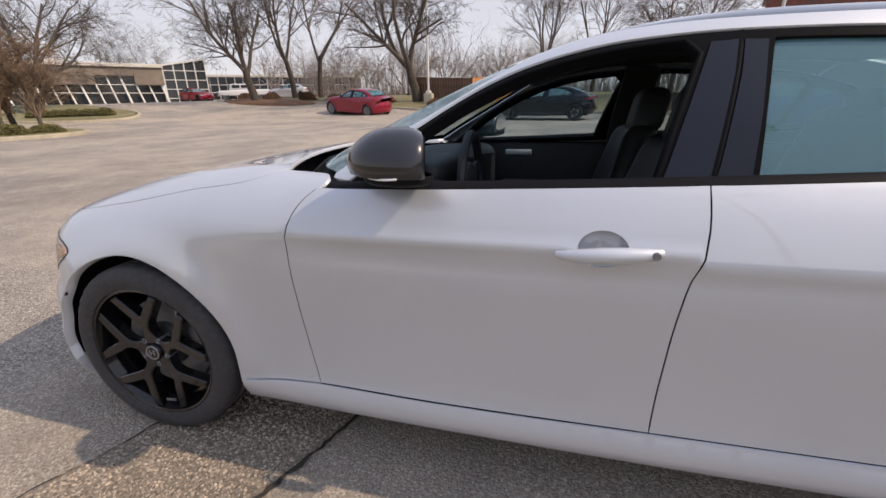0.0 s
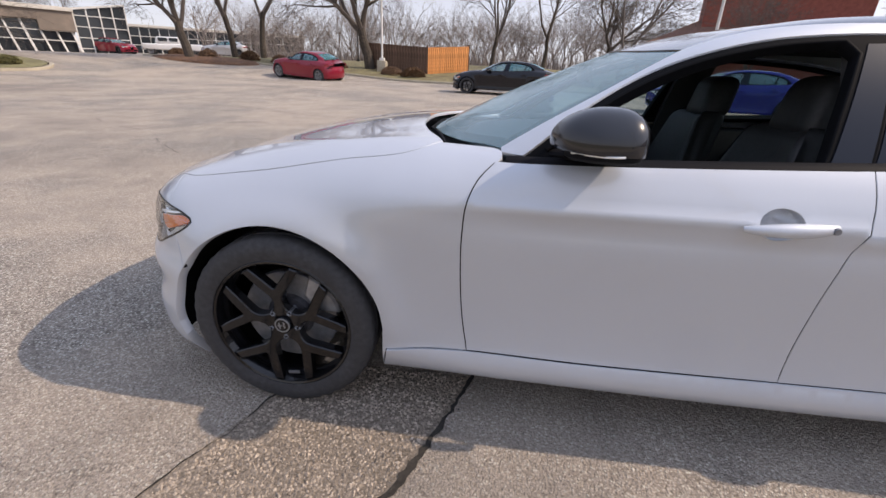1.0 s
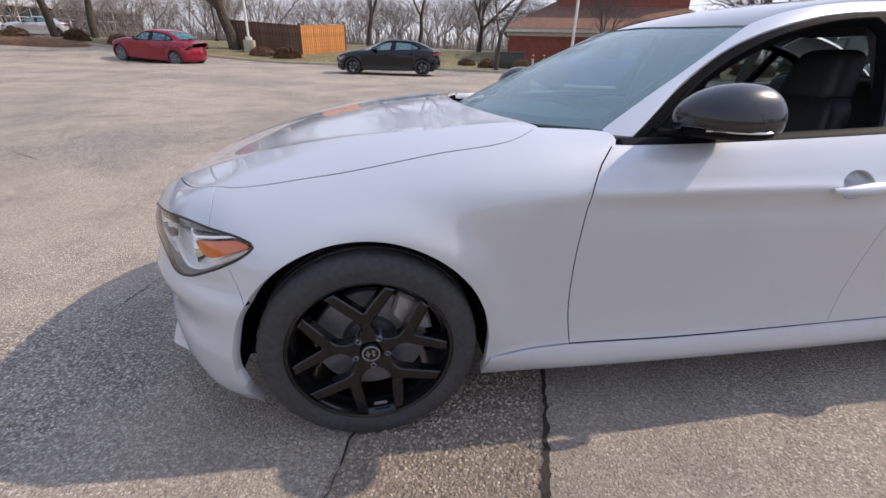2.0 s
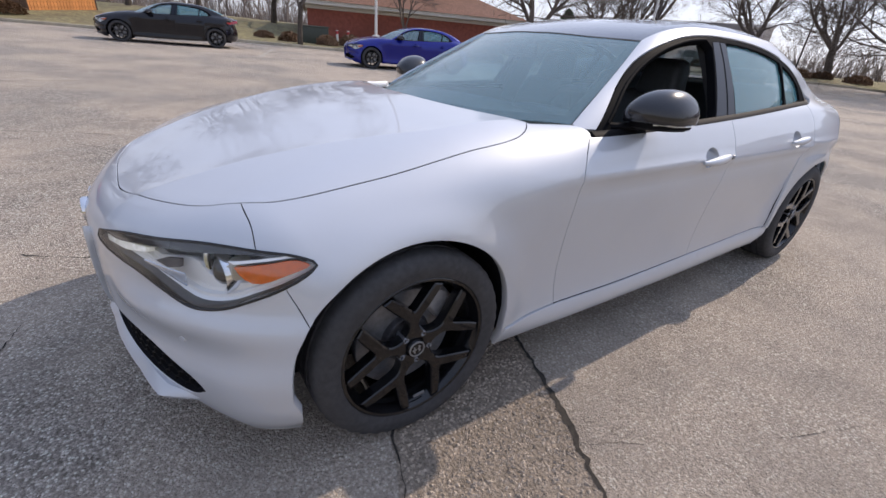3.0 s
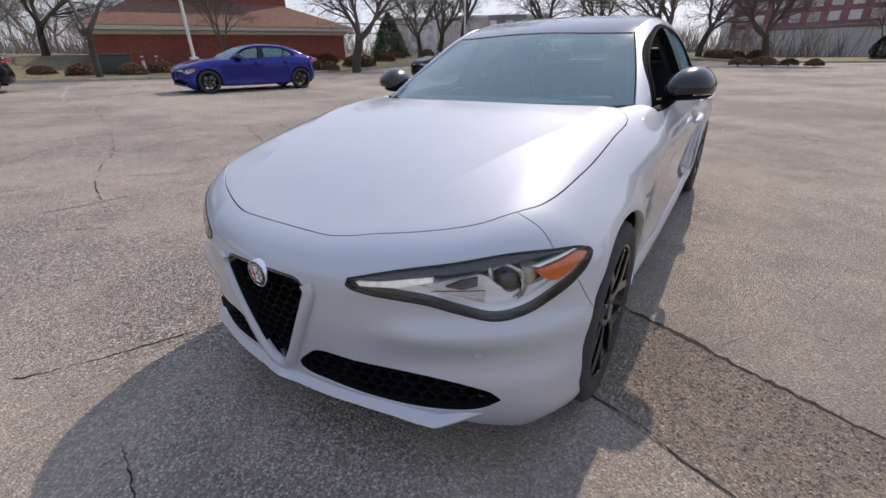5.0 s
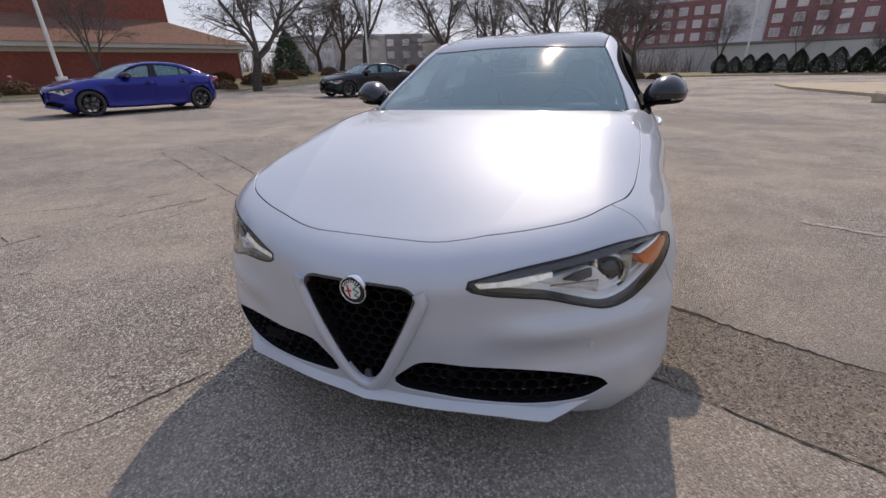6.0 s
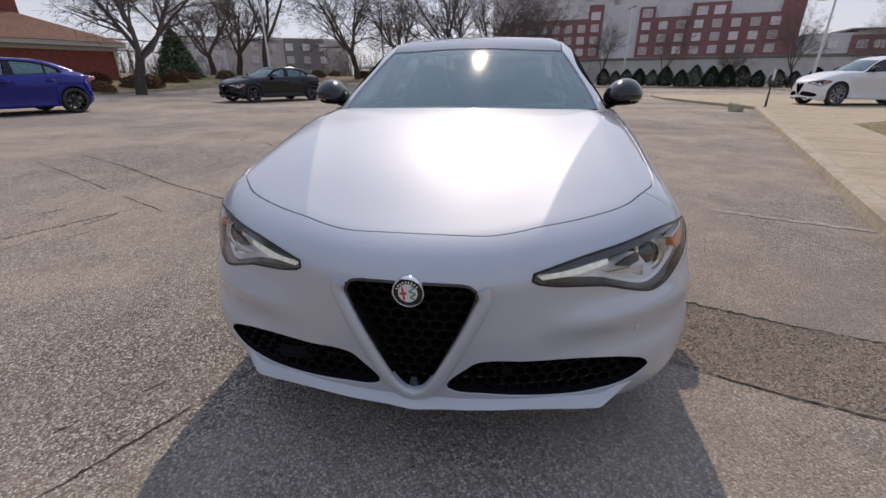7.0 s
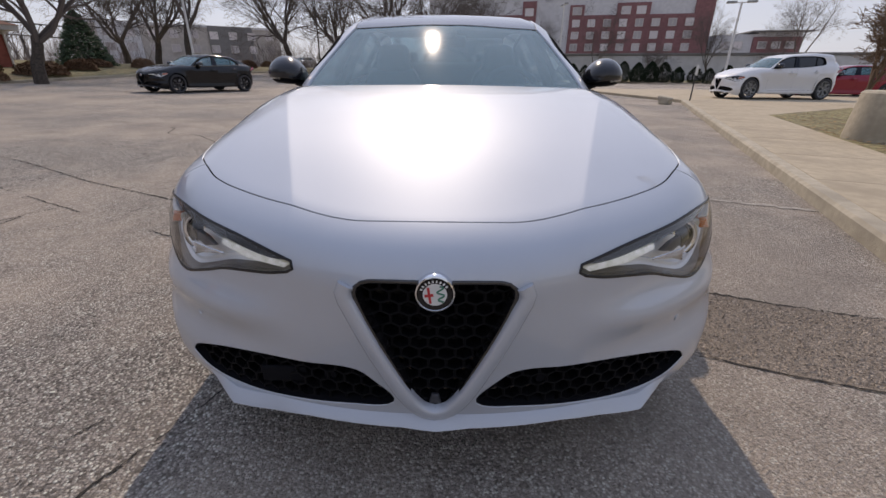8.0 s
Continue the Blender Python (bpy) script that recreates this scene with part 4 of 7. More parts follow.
        part("bezel", strip("bezel", lamp_loop, nrm, 0.0065, 0.002, 0.030, closed=True), lamp_black, hl, "black lamp bezel")
        part("housing", panel_mesh("housing", LB, BALL, [lamp_loop], 0.03 * g, seam=0.0, push=-0.090, depth=0.0), lamp_grey, hl, "grey lamp housing")

        def sheet(nm, pts, mat, push, depth=0.02, label="", smooth=False):
            lp = on(LB, BALL, line(pts + pts[:1], 0.02, smooth)[:-1])
            return part(nm, panel_mesh(nm, LB, BALL, [lp], 0.025 * g, push=push, depth=depth), mat, hl, label)
        low_edge = on(LB, BALL, line(LAMP[6:16] + [LAMP[16]], 0.015))
        low_edge = low_edge - slope(LB, low_edge) * 0.006
        sunk = [low_edge + np.array((0.80 * d_, 0.46 * d_, h_)) for d_, h_ in ((0, 0), (0.010, 0.003), (0.022, 0.007), (0.026, 0.011))]
        m_ = len(low_edge)
        part("lamp_sill", mesh_of("lamp_sill", np.concatenate(sunk), [(a_ * m_ + b_, a_ * m_ + b_ + 1, (a_ + 1) * m_ + b_ + 1, (a_ + 1) * m_ + b_) for a_ in range(3) for b_ in range(m_ - 1)]), lamp_smoke, hl, "smoked grey lamp sill")
        lid = [LAMP[0], LAMP[1], LAMP[2], LAMP[3], LAMP[4], LAMP[5], (-0.33, -0.768, 0.679), (-0.42, -0.70, 0.676), (-0.50, -0.60, 0.660), (-0.57, -0.48, 0.642), (-0.64, -0.33, 0.617)]
        sheet("lamp_brow", lid, lamp_slate, -0.012, 0.03, smooth=True)
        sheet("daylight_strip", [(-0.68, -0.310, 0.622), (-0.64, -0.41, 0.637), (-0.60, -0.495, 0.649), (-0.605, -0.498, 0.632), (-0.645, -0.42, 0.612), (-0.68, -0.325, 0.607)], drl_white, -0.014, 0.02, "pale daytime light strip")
        # silver basin below the strip, its pocket and the stepped ribs
        sheet("reflector", [(-0.585, -0.450, 0.602), (-0.545, -0.535, 0.630), (-0.52, -0.575, 0.640), (-0.505, -0.595, 0.630), (-0.49, -0.620, 0.596), (-0.46, -0.66, 0.582), (-0.42, -0.715, 0.600), (-0.385, -0.752, 0.605), (-0.44, -0.70, 0.562), (-0.49, -0.63, 0.545), (-0.53, -0.55, 0.552), (-0.575, -0.465, 0.580)], lamp_silver, -0.045, 0.02, "silver basin of the lamp")
        edge = sunk[-1][2:-6]
        steps = [edge + np.array((0.82 * d_, 0.50 * d_, h_)) for d_, h_ in ((0, 0), (0.008, 0.006), (0.010, 0.014), (0.020, 0.018), (0.022, 0.026), (0.036, 0.032))]
        m_ = len(edge)
        sv = np.concatenate(steps)
        part("lamp_shelf", mesh_of("lamp_shelf", sv, [(a_ * m_ + b_, a_ * m_ + b_ + 1, (a_ + 1) * m_ + b_ + 1, (a_ + 1) * m_ + b_) for a_ in range(5) for b_ in range(m_ - 1)], angle=20), lamp_silver, hl, "stepped silver shelf")
        sheet("lamp_pocket", [(-0.560, -0.500, 0.610), (-0.545, -0.535, 0.632), (-0.525, -0.575, 0.640), (-0.527, -0.575, 0.612), (-0.545, -0.54, 0.600)], cast_iron, -0.016, 0.012)
        for k_ in range(5):
            rib = on(LB, BALL, line([(-0.575 + 0.010 * k_, -0.470 - 0.016 * k_, 0.598 - 0.003 * k_), (-0.515, -0.585, 0.598 - 0.007 * k_)], 0.02, False))
            part("lamp_rib", mesh_of("lamp_rib", *tube(rib + np.array((0.012, 0.008, 0)), [0.003] * len(rib), 5)), chrome, hl)
        sep = on(LB, BALL, line([(-0.505, -0.594, 0.662), (-0.51, -0.598, 0.62), (-0.505, -0.605, 0.585)], 0.02))
        part("lamp_divider", mesh_of("lamp_divider", *tube(sep + np.array((0.050, 0.028, 0)), [0.007] * len(sep), 6)), chrome, hl)
        c = on(LB, BALL, np.array([(-0.485, -0.640, 0.632)]))[0] + np.array((0.058, 0.036, -0.032))
        turn = pose(*c, 0, 0, -78) @ Matrix.Diagonal((0.98, 1, 0.98, 1))
        pv, pf = lathe([(0.040, -0.012), (0.043, -0.022), (0.047, -0.024), (0.050, -0.016), (0.056, -0.026), (0.058, -0.022), (0.054, 0.02), (0.040, 0.02)], 40)
        part("projector", mesh_of("projector", pv, pf), chrome, hl, "chrome-ringed projector lamp", turn)
        pv2, pf2 = lathe([(0.0, -0.036), (0.014, -0.034), (0.028, -0.026), (0.038, -0.012), (0.041, 0.004)], 32, closed=False)
        part("projector_lens", mesh_of("projector_lens", pv2, pf2), gloss_black, hl, "dark glass projector lens", turn)
        sheet("turn_signal", [(-0.445, -0.700, 0.651), (-0.38, -0.745, 0.665), (-0.32, -0.775, 0.675), (-0.293, -0.790, 0.662), (-0.348, -0.771, 0.634), (-0.405, -0.741, 0.612), (-0.430, -0.722, 0.622)], amber, -0.006, 0.03, "amber turn signal", smooth=True)
        sheet("lamp_blade", [(-0.455, -0.690, 0.664), (-0.394, -0.732, 0.676), (-0.331, -0.765, 0.687), (-0.311, -0.775, 0.680), (-0.379, -0.745, 0.668), (-0.443, -0.702, 0.655)], lamp_silver, -0.004, 0.02, "white blade over the turn signal")
        block_ = on(LB, BALL, np.array([(-0.46, -0.695, 0.632)]))[0]
        part("lamp_block", box_mesh("lamp_block", (0.05, 0.05, 0.05), tuple(block_ + np.array((0.040, 0.036, -0.006))), 0.010), lamp_beige, hl, "pale inner lamp block")
    # grille
    gr = holder("grille", car)
    gy = grille_loop[:, 1:]
    part("surround", strip("surround", grille_loop + np.array((0.004, 0, 0)), slope(LB, grille_loop), 0.010, 0.004, 0.03, closed=True), gloss_black, gr, "black inner grille frame")
    vee = [(0.0, 0.262)] + [(y * 1.0, z) for y, z in [(-0.030, 0.272), (-0.058, 0.305), (-0.106, 0.392), (-0.176, 0.543), (-0.190, 0.580), (-0.182, 0.600)]]
    vh = front_loop(vee, 0.02)
    vl = np.concatenate([mirrored(vh)[::-1], vh[1:]])
    part("grille_shield", strip("grille_shield", vl + np.array((0.001, 0, 0)), slope(LB, vl), 0.034, 0.015, 0.01), coat, gr, "raised body-colour shield frame")
    gb = np.c_[np.full(len(gy), -0.665), gy]
    part("grille_back", mesh_of("grille_back", gb, [tuple(range(len(gb)))], smooth=False), lamp_black, gr)
    fx = lambda y, z: -0.722 + 0.5 * y * y + (0.02 if z > 0.55 else 0.0) * 0
    honey = hexes(gy * np.array((0.97, 1.0)), 0.0235 if fine else 0.05, 0.0032, 0.03, fx, True)
    part("honeycomb", honey, mesh_black, gr, "black honeycomb mesh")
    bd = holder("badge", gr, pose(-0.749, 0, 0.590, 0, -8, -90))
    part("badge_body", mesh_of("badge_body", *lathe([(0.0, -0.006), (0.030, -0.006), (0.033, -0.003), (0.037, -0.007), (0.040, -0.006), (0.042, 0.0), (0.042, 0.012)], 48, closed=False)), chrome, bd, "round chrome badge")
    part("badge_ring", mesh_of("badge_ring", *lathe([(0.0245, -0.0072), (0.0345, -0.0072), (0.0345, -0.005), (0.0245, -0.005)], 48)), lamp_black, bd)
    part("badge_face", mesh_of("badge_face", *lathe([(0.0, -0.0078), (0.0245, -0.0078), (0.0245, -0.005)], 48, closed=False)), badge_white, bd)
    up = lambda a, b, h: (a, -0.0079 - h, b)
    part("badge_cross", mesh_of("badge_cross", *joined(prism([(-0.021, -0.003), (-0.003, -0.003), (-0.003, 0.003), (-0.021, 0.003)], 0, 0.001, up), prism([(-0.014, -0.018), (-0.009, -0.018), (-0.009, 0.018), (-0.014, 0.018)], 0, 0.0014, up))), badge_red, bd)
    sv = [up(a, b, 0.001) for a, b in [(0.012 + 0.007 * math.sin(t * 2.2), 0.018 - 0.036 * t / 6.0) for t in np.linspace(0, 6, 22)]]
    part("badge_emblem", mesh_of("badge_emblem", *tube(sv, [0.0018] * 22, 6)), badge_green, bd)
    bars = []
    for k in range(9):
        a = math.radians(30 + 15 * k)
        ca, sa = math.cos(a), math.sin(a)
        bars.append(prism([(0.0270, -0.0016), (0.0320, -0.0016), (0.0320, 0.0016), (0.0270, 0.0016)], 0, 0.001, lambda u, w, h, ca=ca, sa=sa: (u * ca - w * sa, -0.0072 - h, u * sa + w * ca)))
    part("badge_lettering", mesh_of("badge_lettering", *joined(*bars)), badge_white, bd)
    part("radar_eye", mesh_of("radar_eye", *prism([(-0.014, 0.286), (0.014, 0.286), (0.008, 0.312), (-0.008, 0.312)], 0, 0.008, lambda a, b, h: (-0.722 - h, a, b), 0.002)), cast_iron, gr)
    for s in (1, -1):
        ik = holder("lower_intake", car)
        lp = intake_loop * np.array((1, s, 1))
        iy = lp[:, 1:]
        ib = np.c_[lp[:, 0] + 0.075, iy]
        part("intake_back", mesh_of("intake_back", ib, [tuple(range(len(ib)))], smooth=False), lamp_black, ik)
        part("intake_rim", strip("intake_rim", lp + np.array((0.004, 0, 0)), slope(LB, lp), 0.005, 0.001, 0.03, closed=True), trim_black, ik)
        honey = hexes(iy, 0.0235 if fine else 0.05, 0.003, 0.03, lambda y, z: -0.726 + 0.40 * y * y + 0.26 * y ** 6, True)
        part("honeycomb", honey, mesh_black, ik, "black honeycomb mesh")
        if s < 0:
            part("sensor_plate", box_mesh("sensor_plate", (0.012, 0.11, 0.045), (-0.668, 0.37, 0.318), 0.006), trim_black, ik)
        part("sensor", mesh_of("sensor", *lathe([(0.0, -0.004), (0.013, -0.004), (0.016, 0.004)], 16, closed=False)), trim_black, ik, "", pose(-0.69, -0.25 * s, 0.335, 0, 0, -90))
        sp = on(LB, BALL, np.array([(-0.58, -0.615, 0.432)]))[0] * np.array((1, s, 1))
        part("parking_sensor", mesh_of("parking_sensor", *lathe([(0.0, -0.003), (0.008, -0.003), (0.010, 0.001)], 16, closed=False)), coat, car, "", pose(*sp, 0, 0, -55 * s))
    # front lip
    yy = np.linspace(-0.66, 0.66, 133)
    o_ = np.stack([0 * yy - 0.2, yy, 0 * yy + 0.238], 1)
    xn = cast(LB, o_, np.tile((-1.0, 0, 0), (len(yy), 1)))[:, 0] + 0.002
    ay = np.abs(yy)
    stick = np.interp(ay, (0, 0.08, 0.40, 0.522, 0.60, 0.66), (0.042, 0.032, 0.032, 0.046, 0.012, 0.0))
    under = np.interp(ay, (0, 0.30, 0.42, 0.522, 0.61, 0.66), (0.222, 0.220, 0.208, 0.199, 0.222, 0.245))
    upper = np.interp(ay, (0, 0.40, 0.522, 0.60, 0.66), (0.262, 0.252, 0.240, 0.250, 0.258))
    v, f = [], []
    for y, x, p, z0, z1 in zip(yy, xn + 0.004, stick, under, upper):
        prof = [(x + 0.021, z1), (x - 0.35 * p, z1 - 0.004), (x - 0.92 * p, z0 + 0.017), (x - p, z0 + 0.012), (x - p + 0.010, z0), (x + 0.05, z0), (x + 0.056, z1 - 0.02)]
        v += [(a, y, b) for a, b in prof]
    k = 7
    for i in range(len(yy) - 1):
        f += [(i * k + j, i * k + (j + 1) % k, (i + 1) * k + (j + 1) % k, (i + 1) * k + j) for j in range(k)]
    f += [tuple(range(k)), tuple(len(v) - 1 - j for j in range(k))]
    part("front_lip", mesh_of("front_lip", v, f, angle=28), coat, car, "body-colour front lip")
    # cowl, wipers
    v = []
    ny = 40
    for i in range(ny + 1):
        y = -0.66 + 1.32 * i / ny
        xb = 0.36 + 0.37 * y * y
        v += [(xb - 0.02, y, 0.900 - 0.06 * y * y - 0.035), (xb + 0.03, y, 0.890 - 0.04 * y * y), (xb + 0.085 + 0.12 * (y / 0.66) ** 2, y, 0.918 - 0.06 * y * y)]
    f = [(i * 3 + j, i * 3 + j + 1, i * 3 + j + 4, i * 3 + j + 3) for i in range(ny) for j in range(2)]
    part("cowl", mesh_of("cowl", v, f), trim_black, car, "black plastic cowl")
    for y0, y1 in ((0.50, -0.12), (-0.08, -0.56)):
        u = np.linspace(0, 1, 12)
        y = y0 + (y1 - y0) * u
        pts = cast(CB, *TOP.rays(np.stack([0.445 + 0.40 * y * y + 0.03 * np.sin(u * 3), y], 1)))
        part("wiper", mesh_of("wiper", *tube(pts + np.array((-0.055, 0, -0.030)), [0.006] * 12, 6)), trim_black, car)
    # wheels
    W = wheel_parts(fine)
    for x, y, s in ((AXLE_F, 0.718, 1), (AXLE_R, 0.752, 1), (AXLE_F, 0.718, -1), (AXLE_R, 0.752, -1)):
        wh = holder("wheel", car, pose(x, -y, HUB_Z, 0, -6 if x == AXLE_F else 24, 0) if s > 0 else pose(x, y, HUB_Z, 0, 20, 180))
        part("tyre", W["tyre"], rubber, wh, "black rubber tyre")
        rim = part("rim", W["rim"], wheel_black, wh, "gloss black alloy rim")
        for sp in W["spokes"]:
            part("spoke", sp, wheel_black, wh)
        part("cap", W["cap"], lamp_black, wh)
        part("cap_mark", W["cap_mark"], lamp_grey, wh)
        part("hub", W["hub"], cast_iron, wh)
        part("disc", W["disc"], steel, wh, "steel brake disc")
        part("caliper", W["caliper"], caliper_grey, wh, "grey brake caliper")
        for n_ in W["nuts"] if fine else ():
            part("wheel_nut", n_, steel, wh)
        if s > 0 and x == 0:
            part("balance_weight", W["weight"], steel, wh)
        # arch liner
        a = np.radians(np.linspace(-12, 192, 26))
        r = 0.356
        v = [(x + r * math.cos(t) * (1.075 if x == AXLE_F and math.cos(t) < 0 else 1.0), yy2 * s, 0.322 + r * math.sin(t)) for t in a for yy2 in (-0.80, -0.70, -0.48)]
        v += [(x, -0.48 * s, 0.30)]
        f = [(i * 3 + j, i * 3 + j + 1, i * 3 + j + 4, i * 3 + j + 3) for i in range(25) for j in range(2)] + [(i * 3 + 2, len(v) - 1, i * 3 + 5) for i in range(25)]
        part("wheel_arch_liner", mesh_of("wheel_arch_liner", v, f), trim_black, car)
    # underbody and inner shell
    part("underbody", box_mesh("underbody", (3.75, 1.20, 0.08), (1.45, 0, 0.225), 0.02), trim_black, car)
    part("floor_pan", box_mesh("floor_pan", (2.08, 1.60, 0.05), (1.42, 0, 0.235), 0.015), trim_black, car)
    part("engine_bay", box_mesh("engine_bay", (0.80, 0.94, 0.42), (0.02, 0, 0.47), 0.05, shape=lambda x, y, z: (x, y, z * (1 + 0.2 * x))), trim_black, car)
    part("firewall", box_mesh("firewall", (0.10, 1.30, 0.60), (0.56, 0, 0.55), 0.03), trim_black, car)
    part("cabin_floor", box_mesh("cabin_floor", (1.95, 1.56, 0.06), (1.45, 0, 0.285), 0.02), cabin_plastic, car)
    part("boot", box_mesh("boot", (0.70, 0.96, 0.5), (2.95, 0, 0.62), 0.05), trim_black, car)
    for s in (1, -1):
        part("inner_door_panel", box_mesh("inner_door_panel", (1.95, 0.05, 0.60), (1.62, -0.745 * s, 0.60), 0.02), cabin_plastic, car)
    part("dashboard", box_mesh("dashboard", (0.42, 1.36, 0.26), (0.72, 0, 0.78), 0.07, 3, cuts=4, shape=lambda x, y, z: (x + 0.18 * abs(y) ** 2, y, z + 0.02 * math.cos(y * 3) - 0.12 * max(0, -x))), cabin_plastic, car, "dark grey moulded dashboard")
    part("dash_binnacle", box_mesh("dash_binnacle", (0.16, 0.34, 0.09), (0.88, -0.36, 0.895), 0.035, 3), cabin_plastic, car)
    part("headliner", panel_mesh("headliner", CB, ROOF, [both(np.concatenate([screen_top[::-1], roof_edge, back_top]))], 0.08 * g, push=-0.03, depth=0.0), headliner, car)
    sw = holder("steering_wheel", car, pose(1.03, -0.36, 0.845, 0, -22, 90))
    ring = [(0.17 * math.cos(t), 0, 0.17 * math.sin(t)) for t in np.linspace(0, 2 * math.pi, 33)]
    part("wheel_ring", mesh_of("wheel_ring", *tube(ring, [0.016] * 33, 8, cap=False)), leather, sw, "black leather steering ring")
    part("wheel_hub", box_mesh("wheel_hub", (0.15, 0.05, 0.12), (0, 0.01, 0), 0.03, 3), cabin_plastic, sw)
    for a in (0, 180, 270):
        ca, sa = math.cos(radians(a)), math.sin(radians(a))
        part("wheel_spoke", mesh_of("wheel_spoke", *tube([(0.06 * ca, 0.008, 0.06 * sa), (0.16 * ca, 0, 0.16 * sa)], [0.016, 0.012], 8)), lamp_silver if a == 270 else cabin_plastic, sw)
    for y in (-0.36, 0.36):
        st = holder("front_seat", car, pose(1.25, y, 0.25))
        part("seat_cushion", box_mesh("seat_cushion", (0.50, 0.50, 0.15), (0.05, 0, 0.12), 0.05, 3, cuts=3, shape=lambda x, y2, z: (x, y2, z + 0.05 * abs(y2 / 0.25) ** 3 * (z > 0) - 0.05 * x)), leather, st)
        part("seat_back", box_mesh("seat_back", (0.13, 0.50, 0.60), (0.36, 0, 0.46), 0.05, 3, cuts=4, shape=lambda x, y2, z: (x + 0.30 * z - 0.05 * abs(y2 / 0.25) ** 3, y2 * (1.0 - 0.42 * max(0, z - 0.02) / 0.25 * 0.8), z)), leather, st, "black leather bucket backrest")
        part("headrest", box_mesh("headrest", (0.13, 0.22, 0.19), (0.46, 0, 0.82), 0.045, 3, shape=lambda x, y2, z: (x + 0.2 * z, y2 * (1 - 0.15 * z / 0.1), z)), leather, st)
    rs = holder("rear_seat", car, pose(2.10, 0, 0.31))
    part("bench_cushion", box_mesh("bench_cushion", (0.50, 1.26, 0.16), (0, 0, 0.12), 0.06, 3), leather, rs)
    part("bench_back", box_mesh("bench_back", (0.14, 1.24, 0.62), (0.32, 0, 0.45), 0.06, 3, cuts=3, shape=lambda x, y2, z: (x + 0.32 * z, y2 * (1 - 0.10 * max(0, z)), z)), leather, rs)
    for y in (-0.38, 0.38):
        part("rear_headrest", box_mesh("rear_headrest", (0.09, 0.26, 0.12), (0.46, y, 0.78), 0.04, 3), leather, rs)
    part("parcel_shelf", box_mesh("parcel_shelf", (0.5, 1.15, 0.04), (2.78, 0, 0.94), 0.015), cabin_plastic, car)
    for s in (1, -1):
        pl = on_side(CB, [(1.66, float(belt(1.66)) - 0.1), (1.68, 1.10), (1.70, 1.26)], 0.06)
        part("pillar_trim", strip("pillar_trim", (pl + np.array((0, 0.045, 0))) * np.array((1, s, 1)), slope(CB, pl) * np.array((1, s, 1)), 0.15, 0.02, 0.02), headliner, car)
    for s in (1, -1):
        part("inner_door_handle", box_mesh("inner_door_handle", (0.15, 0.015, 0.030), (1.12, -0.715 * s, 0.845), 0.007), lamp_silver, car)
        part("armrest", box_mesh("armrest", (0.55, 0.09, 0.06), (1.30, -0.69 * s, 0.66), 0.02), cabin_plastic, car)
    part("rear_view_mirror", box_mesh("rear_view_mirror", (0.03, 0.22, 0.06), (1.02, 0.0, 1.145), 0.014), trim_black, car)
    part("mirror_foot", box_mesh("mirror_foot", (0.10, 0.12, 0.035), (1.05, 0.0, 1.185), 0.014, shape=lambda x, y, z: (x, y, z + 0.4 * x)), trim_black, car)
    return car

# ---------------------------------------------------------------- the lot
def rise(x, y):
    """The ground's height: flat round the car, gently up towards the planting."""
    f = min(1.0, max(0.3, 1 - max(x, 0) / 60))
    d = math.hypot(x, y)
    return 0.026 * f * max(0.0, y - 2) + min(0.85, 0.09 * max(0.0, d - 26) * min(1.0, max(0.06, (y + 5) / 25)))


